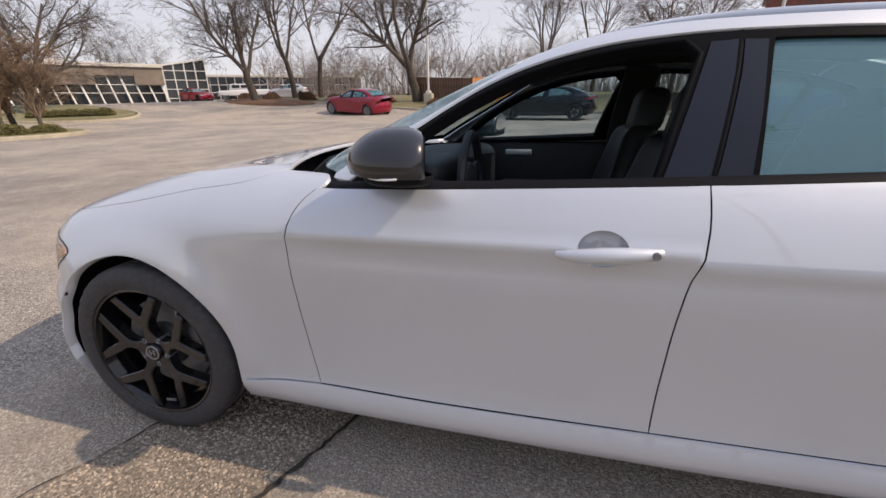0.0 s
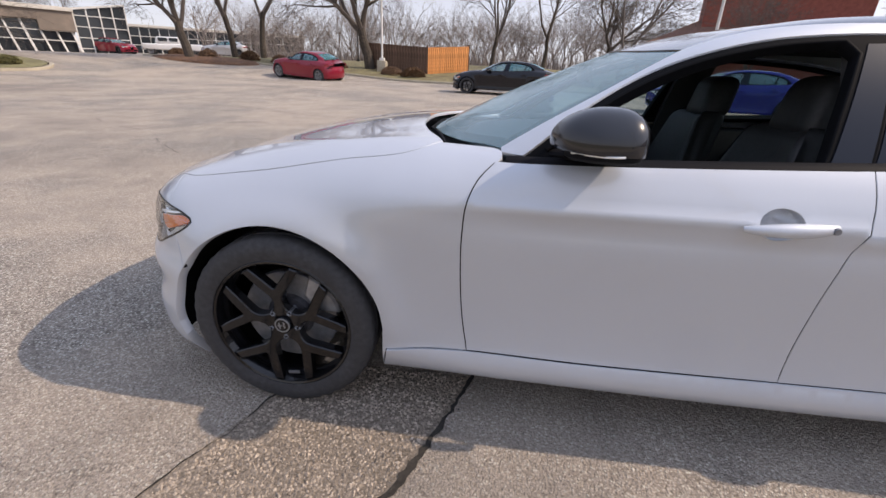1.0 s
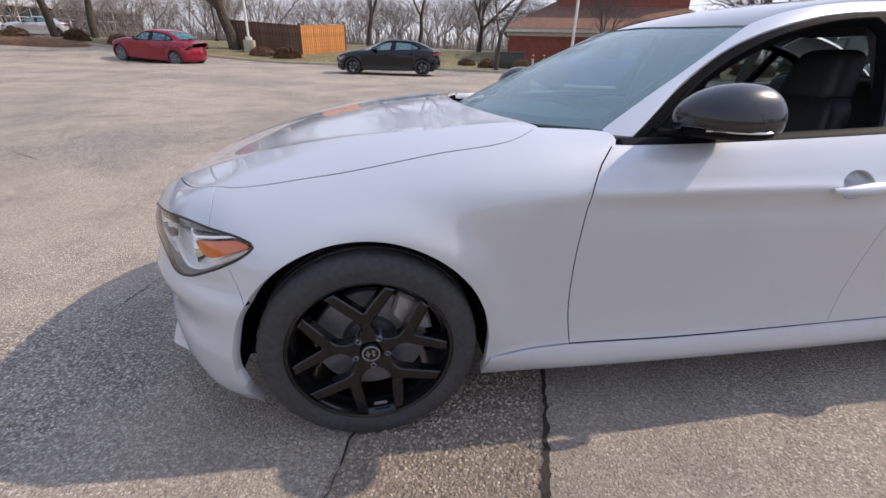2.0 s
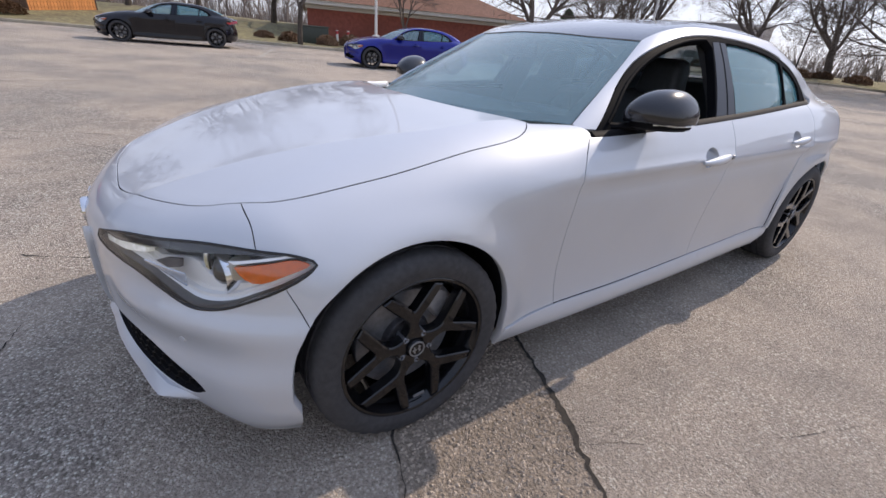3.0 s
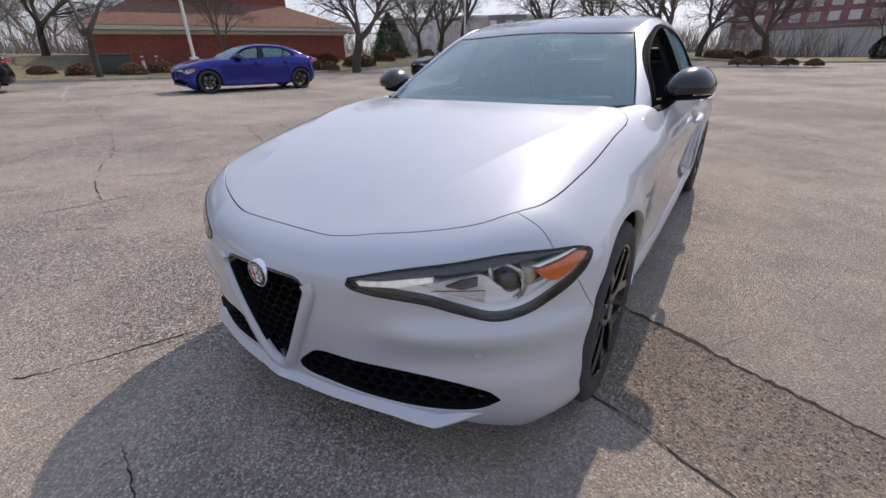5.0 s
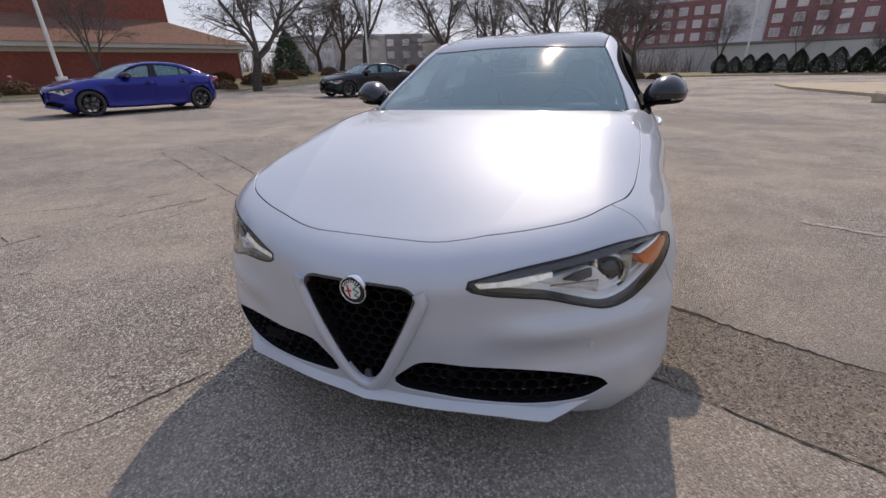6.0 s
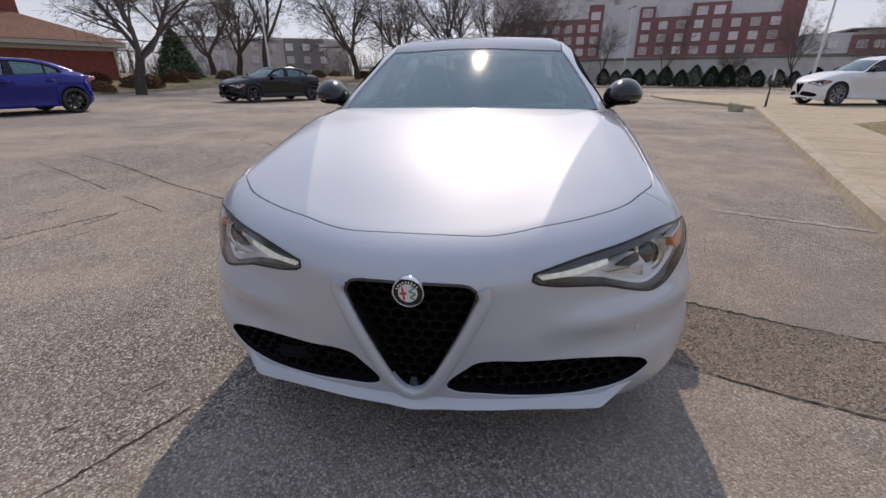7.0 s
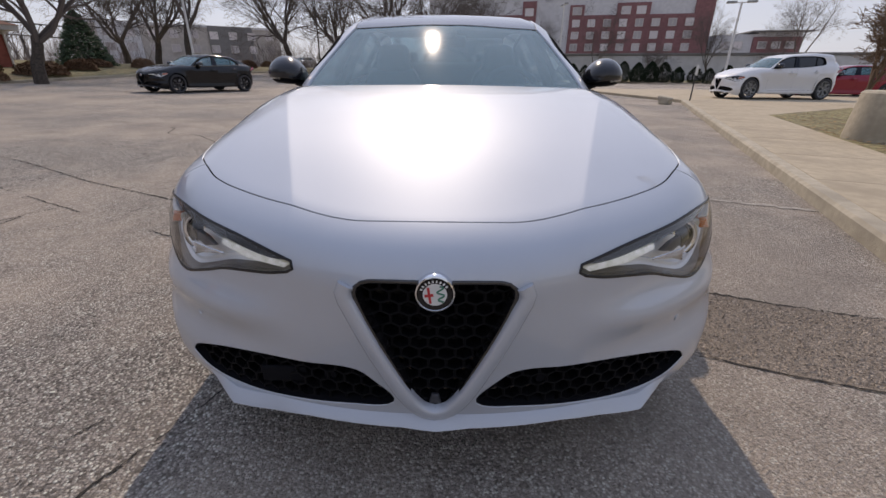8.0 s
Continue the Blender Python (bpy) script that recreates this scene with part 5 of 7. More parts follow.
def rough_ground(name, base, stones, patch, stone_scale=125.0, bump=0.6):
    """Worn asphalt: stones of many tones in a binder, broad worn and stained patches."""
    m = material(name, base, rough=0.9, spec=0.25)
    nt = m.node_tree
    b = nt.nodes["Principled BSDF"]
    co = nt.nodes.new("ShaderNodeTexCoord").outputs["Object"]

    def tex(kind, scale, **kw):
        n = nt.nodes.new(kind)
        n.inputs["Scale"].default_value = scale
        for k, val in kw.items():
            n.inputs[k].default_value = val
        nt.links.new(co, n.inputs["Vector"])
        return n

    def ramp(src, lo, hi, a=0.0, z=1.0):
        r = nt.nodes.new("ShaderNodeMapRange")
        for i, val in enumerate((lo, hi, a, z)):
            r.inputs[i + 1].default_value = val
        nt.links.new(src, r.inputs[0])
        return r.outputs[0]

    def mix(fac, a, z, how="MIX"):
        x = nt.nodes.new("ShaderNodeMix")
        x.data_type, x.blend_type = "RGBA", how
        for sock, val in ((x.inputs[0], fac), (x.inputs[6], a), (x.inputs[7], z)):
            if isinstance(val, (tuple, float)):
                sock.default_value = val
            else:
                nt.links.new(val, sock)
        return x.outputs[2]

    cells = tex("ShaderNodeTexVoronoi", stone_scale)
    sep = nt.nodes.new("ShaderNodeSeparateColor")
    nt.links.new(cells.outputs["Color"], sep.inputs[0])
    fine = tex("ShaderNodeTexNoise", 260.0, Detail=3.0)
    broad = tex("ShaderNodeTexNoise", 0.35, Detail=6.0, Roughness=0.65)
    mid = tex("ShaderNodeTexNoise", 2.3, Detail=5.0)
    # stones of many tones: most of them middling, some pale, some nearly black
    tones = nt.nodes.new("ShaderNodeValToRGB")
    ends = tones.color_ramp.elements
    ends[0].position, ends[0].color = 0.0, (*[c * 0.12 for c in base], 1)
    ends[1].position, ends[1].color = 1.0, (*[min(0.9, c * 1.12) for c in stones], 1)
    for at, tone in ((0.22, [c * 0.75 for c in base]), (0.50, [c * 1.22 for c in base]), (0.80, [0.5 * c + 0.5 * d for c, d in zip(base, stones)])):
        ends.new(at).color = (*tone, 1)
    nt.links.new(sep.outputs[0], tones.inputs[0])
    col = tones.outputs[0]
    col = mix(ramp(cells.outputs["Distance"], 0.38, 0.75, 0.0, 0.75), col, (*[c * 0.32 for c in base], 1))
    col = mix(ramp(fine.outputs["Fac"], 0.35, 0.7, 0.0, 0.30), col, (*[c * 0.6 for c in base], 1))
    col = mix(ramp(broad.outputs["Fac"], 0.42, 0.56, 0.0, 0.50), col, (*patch, 1))
    dark = tex("ShaderNodeTexNoise", 0.16, Detail=7.0, Roughness=0.7)
    col = mix(ramp(dark.outputs["Fac"], 0.53, 0.64, 0.0, 0.55), col, (*[c * 0.66 for c in base], 1))
    col = mix(ramp(mid.outputs["Fac"], 0.5, 0.8, 0.0, 0.5), col, (*[c * 0.62 for c in base], 1))
    # wandering hairline cracks, in some places only
    warp = nt.nodes.new("ShaderNodeVectorMath")
    bend = tex("ShaderNodeTexNoise", 1.6, Detail=5.0, Roughness=0.7)
    scl = nt.nodes.new("ShaderNodeVectorMath")
    scl.operation = "SCALE"
    scl.inputs["Scale"].default_value = 0.9
    nt.links.new(bend.outputs["Color"], scl.inputs[0])
    nt.links.new(co, warp.inputs[0])
    nt.links.new(scl.outputs[0], warp.inputs[1])
    for size, width, lo in ((0.42, 0.0022, 0.50), (1.5, 0.0040, 0.56)):
        net = tex("ShaderNodeTexVoronoi", size)
        net.feature = "DISTANCE_TO_EDGE"
        nt.links.new(warp.outputs[0], net.inputs["Vector"])
        where = tex("ShaderNodeTexNoise", size * 0.55, Detail=2.0)
        cut = nt.nodes.new("ShaderNodeMath")
        cut.operation = "MULTIPLY"
        nt.links.new(ramp(net.outputs["Distance"], width * 0.4, width, 0.35, 0.0), cut.inputs[0])
        nt.links.new(ramp(where.outputs["Fac"], lo, lo + 0.06), cut.inputs[1])
        col = mix(cut.outputs[0], col, (0.045, 0.040, 0.035, 1))
    # relief: stones of two sizes and pits between them, the pits' shade also in the colour
    small = tex("ShaderNodeTexVoronoi", stone_scale * 2.3)
    pits = tex("ShaderNodeTexNoise", stone_scale * 0.62, Detail=4.0, Roughness=0.75)
    # shade painted into the base colour wherever the pits dip
    col = mix(ramp(pits.outputs["Fac"], 0.50, 0.72, 0.0, 0.62), col, (*[c * 0.22 for c in base], 1))
    nt.links.new(col, b.inputs["Base Color"])
    total = nt.nodes.new("ShaderNodeMath")
    total.operation = "MULTIPLY_ADD"
    total.inputs[1].default_value = 0.5
    nt.links.new(small.outputs["Distance"], total.inputs[0])
    nt.links.new(cells.outputs["Distance"], total.inputs[2])
    deep = nt.nodes.new("ShaderNodeMath")
    deep.operation = "MULTIPLY_ADD"
    deep.inputs[1].default_value = 1.6
    nt.links.new(pits.outputs["Fac"], deep.inputs[0])
    nt.links.new(total.outputs[0], deep.inputs[2])
    bn = nt.nodes.new("ShaderNodeBump")
    bn.inputs["Strength"].default_value, bn.inputs["Distance"].default_value = bump, 0.0055
    bn.invert = True
    nt.links.new(deep.outputs[0], bn.inputs["Height"])
    nt.links.new(bn.outputs[0], b.inputs["Normal"])
    return m


asphalt = rough_ground("asphalt", (0.345, 0.305, 0.268), (0.90, 0.81, 0.71), (0.58, 0.48, 0.385), bump=1.0)
patch_mat = rough_ground("asphalt_patch", (0.265, 0.22, 0.176), (0.66, 0.545, 0.43), (0.36, 0.295, 0.235), 85.0, 1.0)
crack_mat = material("crack_dirt", (0.032, 0.027, 0.022), rough=0.95, grain=0.5, scale=60)
worn_paint = material("worn_line_paint", (0.36, 0.325, 0.28), rough=0.85, grain=0.4, scale=30, stain=0.4, stain_scale=8, bump=0.4, bump_scale=120)
line_paint = material("line_paint", (0.37, 0.345, 0.30), rough=0.8, grain=0.35, scale=14, stain=0.45, stain_scale=5, bump=0.3, bump_scale=120)
concrete = material("concrete", (0.43, 0.355, 0.25), rough=0.85, grain=0.14, scale=9, bump=0.25, bump_scale=90, stain=0.22, stain_scale=1.3, island=0.03)
kerb_mat = material("kerb_concrete", (0.43, 0.375, 0.285), rough=0.88, grain=0.16, scale=12, bump=0.3, bump_scale=70, stain=0.3, stain_scale=2.0)
verge_mat = material("mulch_and_grass", (0.185, 0.145, 0.085), rough=0.95, grain=0.45, scale=7, bump=0.9, bump_scale=30, stain=0.4, stain_scale=0.8, colour2=(0.20, 0.18, 0.085))
lawn_mat = material("dormant_grass", (0.22, 0.20, 0.10), rough=0.95, grain=0.4, scale=12, bump=0.9, bump_scale=45, stain=0.35, stain_scale=0.7)
bark = material("bark", (0.075, 0.060, 0.048), rough=0.95, grain=0.4, scale=14, bump=0.9, bump_scale=30, stain=0.3, stain_scale=2)
twig_mat = material("twigs", (0.115, 0.095, 0.083), rough=0.95, island=-0.25)
brown_twig = material("brown_twigs", (0.185, 0.125, 0.085), rough=0.95, island=-0.3)
brown_leaf = material("dormant_leaves", (0.165, 0.095, 0.055), rough=0.9, island=-0.4)
green_leaf = material("evergreen_leaves", (0.017, 0.026, 0.014), rough=0.9, spec=0.1, island=-0.4)
spruce_leaf = material("spruce_needles", (0.045, 0.078, 0.034), rough=0.8, island=-0.35)
white_metal = material("white_painted_metal", (0.72, 0.71, 0.68), rough=0.5, grain=0.06, scale=15, stain=0.12)
grey_metal = material("grey_metal", (0.30, 0.30, 0.30), rough=0.5, metal=0.5, grain=0.1, scale=10)
dark_metal = material("dark_metal", (0.03, 0.03, 0.03), rough=0.5, grain=0.2, scale=30)

xs = np.concatenate([-np.geomspace(500, 12, 24), np.linspace(-10, 40, 51), np.geomspace(44, 500, 18)])
ys = np.concatenate([-np.geomspace(500, 12, 20), np.linspace(-10, 40, 51), np.geomspace(44, 500, 18)])
v = [(x, y, rise(x, y)) for y in ys for x in xs]
f = [(j * len(xs) + i, j * len(xs) + i + 1, (j + 1) * len(xs) + i + 1, (j + 1) * len(xs) + i) for j in range(len(ys) - 1) for i in range(len(xs) - 1)]
me = mesh_of("ground", v, f)
me.materials.append(asphalt)
ground = tagged(new("ground", me), "weathered cracked grey asphalt of a parking lot", "ground", kind="structure")


def setting(name, me, mat, label, category, parent=None):
    me.materials.append(mat)
    ob = new(name, me)
    ob.parent = parent
    return tagged(ob, label, category, kind="structure")


def ribbon(path, width, lift, seed=0, ragged=0.5, sub=0.06, open_at=-2.0):
    """A thin uneven strip on the ground."""
    rnd = random.Random(seed)
    p = line(path, sub, len(path) > 2)
    v, f = [], []
    for i, (x, y) in enumerate(p):
        a, b = p[max(i - 1, 0)], p[min(i + 1, len(p) - 1)]
        t = (b - a) / max(np.linalg.norm(b - a), 1e-9)
        n = np.array((-t[1], t[0]))
        c = np.array((x, y)) + n * rnd.uniform(-1, 1) * width * ragged * 1.2
        if ragged > 0.3:
            c = c + n * (0.10 * noise.noise((x * 0.6, y * 0.6, seed + 7)) * min(1.0, width * 60) * min(1.0, max(0.0, math.hypot(x, y) - 2.5) / 4) + (0.008 if seed < 2 else 0.02) * noise.noise((x * 1.7, y * 1.7, seed)) + (0.004 if seed < 2 else 0.010) * noise.noise((x * 9, y * 9, seed + 3)) + (0.003 if seed < 2 else 0.007) * noise.noise((x * 31, y * 31, seed + 5)))
        swell = 1.0 if ragged < 0.3 else max(0.25, 1.0 + 1.3 * noise.noise((x * 3.1, y * 3.1, seed + 9)) + 0.5 * noise.noise((x * 14, y * 14, seed + 11)))
        w0, w1 = (swell * width * (0.5 + ragged * rnd.uniform(-0.8, 0.8)) for _ in range(2))
        for q in (c - n * w0, c + n * w1):
            v.append((q[0], q[1], rise(*q) + lift))
    f = [(2 * i, 2 * i + 2, 2 * i + 3, 2 * i + 1) for i in range(len(p) - 1) if ragged < 0.3 or noise.noise((p[i][0] * 2.6, p[i][1] * 2.6, seed + 21)) > open_at]
    return v, f


CRACKS = [
    (0.0125, [(0.95, 0.4), (0.75, -0.3), (0.61, -0.71), (0.50, -0.99), (0.38, -1.26), (0.32, -1.40), (0.22, -1.65), (0.05, -2.25)]),
    (0.008, [(0.02, -0.55), (-0.085, -0.84), (-0.125, -0.98), (-0.20, -1.11), (-0.33, -1.49), (-0.46, -2.1)]),
    (0.010, [(2.56, 10.57), (1.5, 7.3), (0.86, 5.55), (0.43, 4.75), (0.10, 3.95), (-0.07, 3.33)]),
    (0.010, [(-3.2, 4.6), (-0.89, 3.90), (-0.36, 3.48), (0.46, 3.32), (1.3, 3.0)]),
    (0.008, [(-2.2, 5.0), (-0.46, 4.49), (0.26, 4.32), (0.76, 3.80), (1.3, 3.5)]),
    (0.007, [(-1.6, 3.9), (-0.95, 3.43), (-0.40, 2.80), (-0.1, 2.5)]),
    (0.009, [(-2.6, 7.4), (-0.51, 6.72), (0.63, 6.37), (1.88, 6.52), (3.0, 6.3)]),
    (0.012, [(3.50, 5.66), (3.17, 4.97), (2.68, 4.02), (2.23, 3.21), (1.97, 2.64), (1.76, 2.12), (1.4, 1.4)]),
    (0.010, [(2.9, 5.7), (2.29, 4.41), (1.75, 3.36), (1.48, 2.79), (1.37, 2.55), (1.16, 2.09), (1.01, 1.76), (0.8, 1.2)]),
    (0.008, [(1.54, 2.88), (1.37, 2.98), (1.13, 2.98), (0.94, 3.02), (0.4, 3.05)]),
    (0.006, [(1.34, 2.53), (1.10, 2.60), (0.93, 2.80), (0.6, 2.86)]),
    (0.005, [(0.85, 2.56), (1.02, 2.50), (1.08, 2.24), (1.15, 2.1)]),
    (0.009, [(1.94, 2.51), (2.20, 2.47), (2.47, 2.41), (2.8, 2.3)]),
    (0.006, [(1.98, 2.45), (2.17, 2.31), (2.4, 2.25)]),
    (0.006, [(2.56, 3.54), (2.96, 3.56), (3.41, 3.53), (3.9, 3.4)]),
    (0.016, [(6.4, 5.9), (5.97, 5.43), (5.82, 4.71), (5.13, 4.25), (5.16, 3.93), (4.47, 3.19), (4.3, 2.9)]),
    (0.010, [(4.5, 6.2), (4.29, 5.37), (4.12, 4.52), (3.9, 3.9)]),
    (0.016, [(6.2, 8.7), (7.21, 8.16), (9.08, 7.09), (11.86, 5.34), (14.0, 4.1)]),
    (0.004, [(-0.93, 0.95), (-1.02, 0.70), (-1.08, 0.50), (-1.15, 0.28), (-1.2, 0.0), (-1.32, -0.25)]),
    (0.006, [(-0.30, 0.70), (-0.54, 0.80), (-0.79, 0.92), (-0.96, 1.0), (-1.12, 1.09), (-1.5, 1.4)]),
    (0.004, [(-0.30, 0.93), (-0.47, 1.02), (-0.8, 1.2)]),
    (0.0015, [(0.42, -1.14), (0.88, -1.41), (1.82, -1.82)]),
    (0.018, [(-9.0, 9.0), (-7.4, 8.9), (-5.5, 8.6), (-4.3, 8.0), (-3.0, 7.6), (-1.0, 7.9)]),
    (0.010, [(-7.5, 6.1), (-6.2, 5.2), (-5.0, 4.6), (-4.1, 3.8), (-3.4, 3.2)]),
]
for i, (w, path) in enumerate(CRACKS):
    setting("crack", mesh_of("crack", *ribbon(path, w * (1.15 if i < 2 else 0.8), 0.0045 if i < 2 else 0.003, i, 0.40 if i < 2 else 0.62, 0.022 if i < 2 else 0.014, -2.0 if i < 2 or w > 0.0115 else -0.12), smooth=False), crack_mat, "open crack in the asphalt", "crack")
left, right = line([(0.66, -0.58), (0.61, -0.71), (0.50, -0.99), (0.38, -1.26), (0.22, -1.65), (-0.05, -2.5)], 0.06), line([(0.02, -0.58), (-0.085, -0.84), (-0.20, -1.11), (-0.33, -1.49), (-0.56, -2.5)], 0.06)
m = min(len(left), len(right))
rows = [left[:m] + (right[:m] - left[:m]) * s for s in np.linspace(0, 1, 7)]
v = [(x, y, 0.0022) for i in range(m) for x, y in (r[i] for r in rows)]
f = [(i * 7 + j, i * 7 + j + 1, i * 7 + j + 8, i * 7 + j + 7) for i in range(m - 1) for j in range(6)]
setting("asphalt_patch", mesh_of("asphalt_patch", v, f), patch_mat, "brownish coarse strip of patched asphalt", "patch")
for i, (x0, y0, x1, y1) in enumerate(((1.72, -2.95, 2.14, -2.00), (3.93, -4.02, 4.36, -2.95), (6.0, -4.88, 6.45, -3.85), (8.2, -5.75, 8.6, -4.75))):
    setting("parking_line", mesh_of("parking_line", *ribbon([(x0, y0), (x1, y1)], 0.055, 0.0045, 40 + i, 0.25, 0.03), smooth=False), worn_paint, "faded white parking line", "line")
for i, (x0, y0, x1, y1) in enumerate(((3.0, 14.0, 4.6, 18.6), (12.6, 12.4, 14.2, 16.6), (-5.6, 17.8, -4.4, 22.4), (-8.2, 19.5, -7.4, 24.0), (21.5, 8.8, 23.4, 12.6))):
    setting("parking_line", mesh_of("parking_line", *ribbon([(x0, y0), (x1, y1)], 0.10, 0.004, 60 + i, 0.1, 0.3), smooth=False), line_paint, "faded white parking line", "line")


def pebble(rnd, x, y, size, sunk=0.45):
    """A worn stone, eight-sided, partly sunk in the ground."""
    a = rnd.uniform(0, 6.28)
    u, w, h = size * rnd.uniform(0.7, 1.3), size * rnd.uniform(0.55, 1.0), size * rnd.uniform(0.5, 0.9)
    z = rise(x, y) + h * (0.5 - sunk) * 2 * rnd.uniform(0.4, 1.0)
    ring = [(math.cos(t), math.sin(t)) for t in (0.2, 1.5, 2.9, 4.6)]
    v = [(x + (c * math.cos(a) * u - d * math.sin(a) * w) * 0.5, y + (c * math.sin(a) * u + d * math.cos(a) * w) * 0.5, z + rnd.uniform(-0.1, 0.1) * h) for c, d in ring]
    v += [(x + rnd.uniform(-0.2, 0.2) * u, y + rnd.uniform(-0.2, 0.2) * w, z + h * 0.5), (x, y, z - h * 0.5)]
    return v, [(0, 1, 4), (1, 2, 4), (2, 3, 4), (3, 0, 4), (1, 0, 5), (2, 1, 5), (3, 2, 5), (0, 3, 5)]


def scatter(name, pieces, mat, label):
    me = bpy.data.meshes.new(name)
    v, f = joined(*pieces)
    me.from_pydata(v, [], f)
    me.materials.append(mat)
    return tagged(new(name, me), label, "gravel", kind="stuff")


stone_mat = material("bedded_stones", (0.35, 0.29, 0.232), rough=0.9, grain=0.2, scale=120, island=-0.38)
crumb_mat = material("asphalt_crumbs", (0.17, 0.15, 0.13), rough=0.95, grain=0.3, scale=120, island=-0.6)
rnd = random.Random(12)
bits = []
for i in range(10000):
    t, u = rnd.uniform(0, 1), rnd.uniform(0.035, 0.965)
    k = t * (m - 2)
    a, b = left[int(k)] + (left[int(k) + 1] - left[int(k)]) * (k % 1), right[int(k)] + (right[int(k) + 1] - right[int(k)]) * (k % 1)
    x, y = a + (b - a) * u
    bits.append(pebble(rnd, x, y, rnd.uniform(0.006, 0.016), 0.30))
scatter("bedded_stones", bits, stone_mat, "coarse stones standing proud of the worn asphalt strip")
bits = []
for w, path in CRACKS[:21]:
    p = line(path, 0.012)
    for x, y in p:
        if math.hypot(x, y) > 6.5 or rnd.random() > 0.55:
            continue
        bits.append(pebble(rnd, x + rnd.gauss(0, w * 0.8), y + rnd.gauss(0, w * 0.8), rnd.uniform(0.35, 1.1) * w, 0.3))
scatter("asphalt_crumbs", bits, crumb_mat, "dark crumbs broken from the edges of the cracks")
bits = []
for i in range(2600):
    a, r = rnd.uniform(0, 6.28), 0.7 + 3.2 * rnd.random() ** 0.8
    bits.append(pebble(rnd, 0.2 + r * math.cos(a), -0.4 + r * math.sin(a), rnd.uniform(0.003, 0.008), 0.30))
scatter("loose_grit", bits, stone_mat, "loose grit and small pale stones on the asphalt")


# kerbs, verge, pavement
def kerb(path, high=0.13, wide=0.16, gap=1.0, out=1):
    p = line(path, gap)
    v, f = [], []
    for i, (x, y) in enumerate(p):
        a, b = p[max(i - 1, 0)], p[min(i + 1, len(p) - 1)]
        t = (b - a) / np.linalg.norm(b - a)
        n = np.array((-t[1], t[0])) * out
        z = rise(x, y)
        for s, h in ((0, -0.05), (0.012, high * 0.8), (0.035, high), (wide, high), (wide, -0.05)):
            v.append((x + n[0] * s, y + n[1] * s, z + h))
    f = [(i * 5 + j, i * 5 + j + 1, i * 5 + j + 6, i * 5 + j + 5) for i in range(len(p) - 1) for j in range(4)]
    return v, f


def apron(path, outs, lift, gap=1.0, side=1):
    """A sheet that runs outwards from a line."""
    p = line(path, gap)
    v = []
    for i, (x, y) in enumerate(p):
        a, b = p[max(i - 1, 0)], p[min(i + 1, len(p) - 1)]
        t = (b - a) / np.linalg.norm(b - a)
        n = np.array((-t[1], t[0])) * side
        for s in outs:
            q = (x + n[0] * s, y + n[1] * s)
            v.append((*q, rise(*q) + lift + (0.05 * noise.noise((q[0] * 0.5, q[1] * 0.5, 0)) if s > 0.5 else 0)))
    k = len(outs)
    return v, [(i * k + j, i * k + j + 1, i * k + k + j + 1, i * k + k + j) for i in range(len(p) - 1) for j in range(k - 1)]


EDGE = [(-27, 31.5), (-18, 29.0), (-10, 27.0), (-3, 24.6), (3, 22.4), (10, 20.0), (18, 18.8), (24, 17.2), (31, 13.5), (36.5, 7), (38, -1), (37.5, -12), (36, -24), (33, -40)]
setting("kerb", mesh_of("kerb", *kerb(EDGE)), kerb_mat, "weathered concrete kerb along the planting", "kerb")
grass_strip = material("thin_grass", (0.22, 0.22, 0.085), rough=0.95, grain=0.4, scale=6, bump=0.9, bump_scale=40, stain=0.45, stain_scale=0.6, colour2=(0.26, 0.21, 0.11))
setting("verge", mesh_of("verge", *apron(EDGE[9:], (0.15, 0.8, 1.6, 3.0, 5.0, 8.0, 12.0, 18.0), 0.124)), grass_strip, "thin spring grass before the hedge", "verge")
setting("verge", mesh_of("verge", *apron(EDGE[:11], (0.15, 0.8, 1.6, 3.0, 5.0, 8.0, 12.0, 18.0), 0.12)), verge_mat, "brown mulch and dormant grass strip", "verge")
bed = [(-23.2, 27.6), (-21.5, 26.5), (-19.0, 26.2), (-16.8, 26.7), (-15.6, 27.8), (-16.2, 29.2), (-19.0, 29.6), (-22.0, 29.3)]
q = line(bed + bed[:1], 0.5)[:-1]
mid = q.mean(0)
v = [(*(mid + (p_ - mid) * s_), rise(*(mid + (p_ - mid) * s_)) + h_) for s_, h_ in ((1.0, -0.02), (0.93, 0.12), (0.6, 0.22), (0.25, 0.25)) for p_ in q]
n_ = len(q)
f = [(a_ * n_ + b_, a_ * n_ + (b_ + 1) % n_, (a_ + 1) * n_ + (b_ + 1) % n_, (a_ + 1) * n_ + b_) for a_ in range(3) for b_ in range(n_)] + [tuple(3 * n_ + b_ for b_ in range(n_))]
setting("mulch_bed", mesh_of("mulch_bed", v, f), material("bark_mulch", (0.16, 0.085, 0.05), rough=0.95, grain=0.5, scale=9, bump=0.9, bump_scale=40, stain=0.3, stain_scale=1.5), "mound of brown bark mulch under the trees", "mulch")
ISLES = ([(-30, 12.5), (-22, 12.4), (-17.6, 12.3), (-15.9, 11.4), (-15.5, 10.3), (-15.9, 9.1), (-17.5, 7.4), (-22, 5.0), (-30, 3.0)],
         [(-44, 21.5), (-31, 21.0), (-24.6, 20.4), (-22.3, 19.6), (-21.4, 18.1), (-22.0, 16.5), (-24.0, 14.9), (-30, 14.2), (-44, 14.0)])
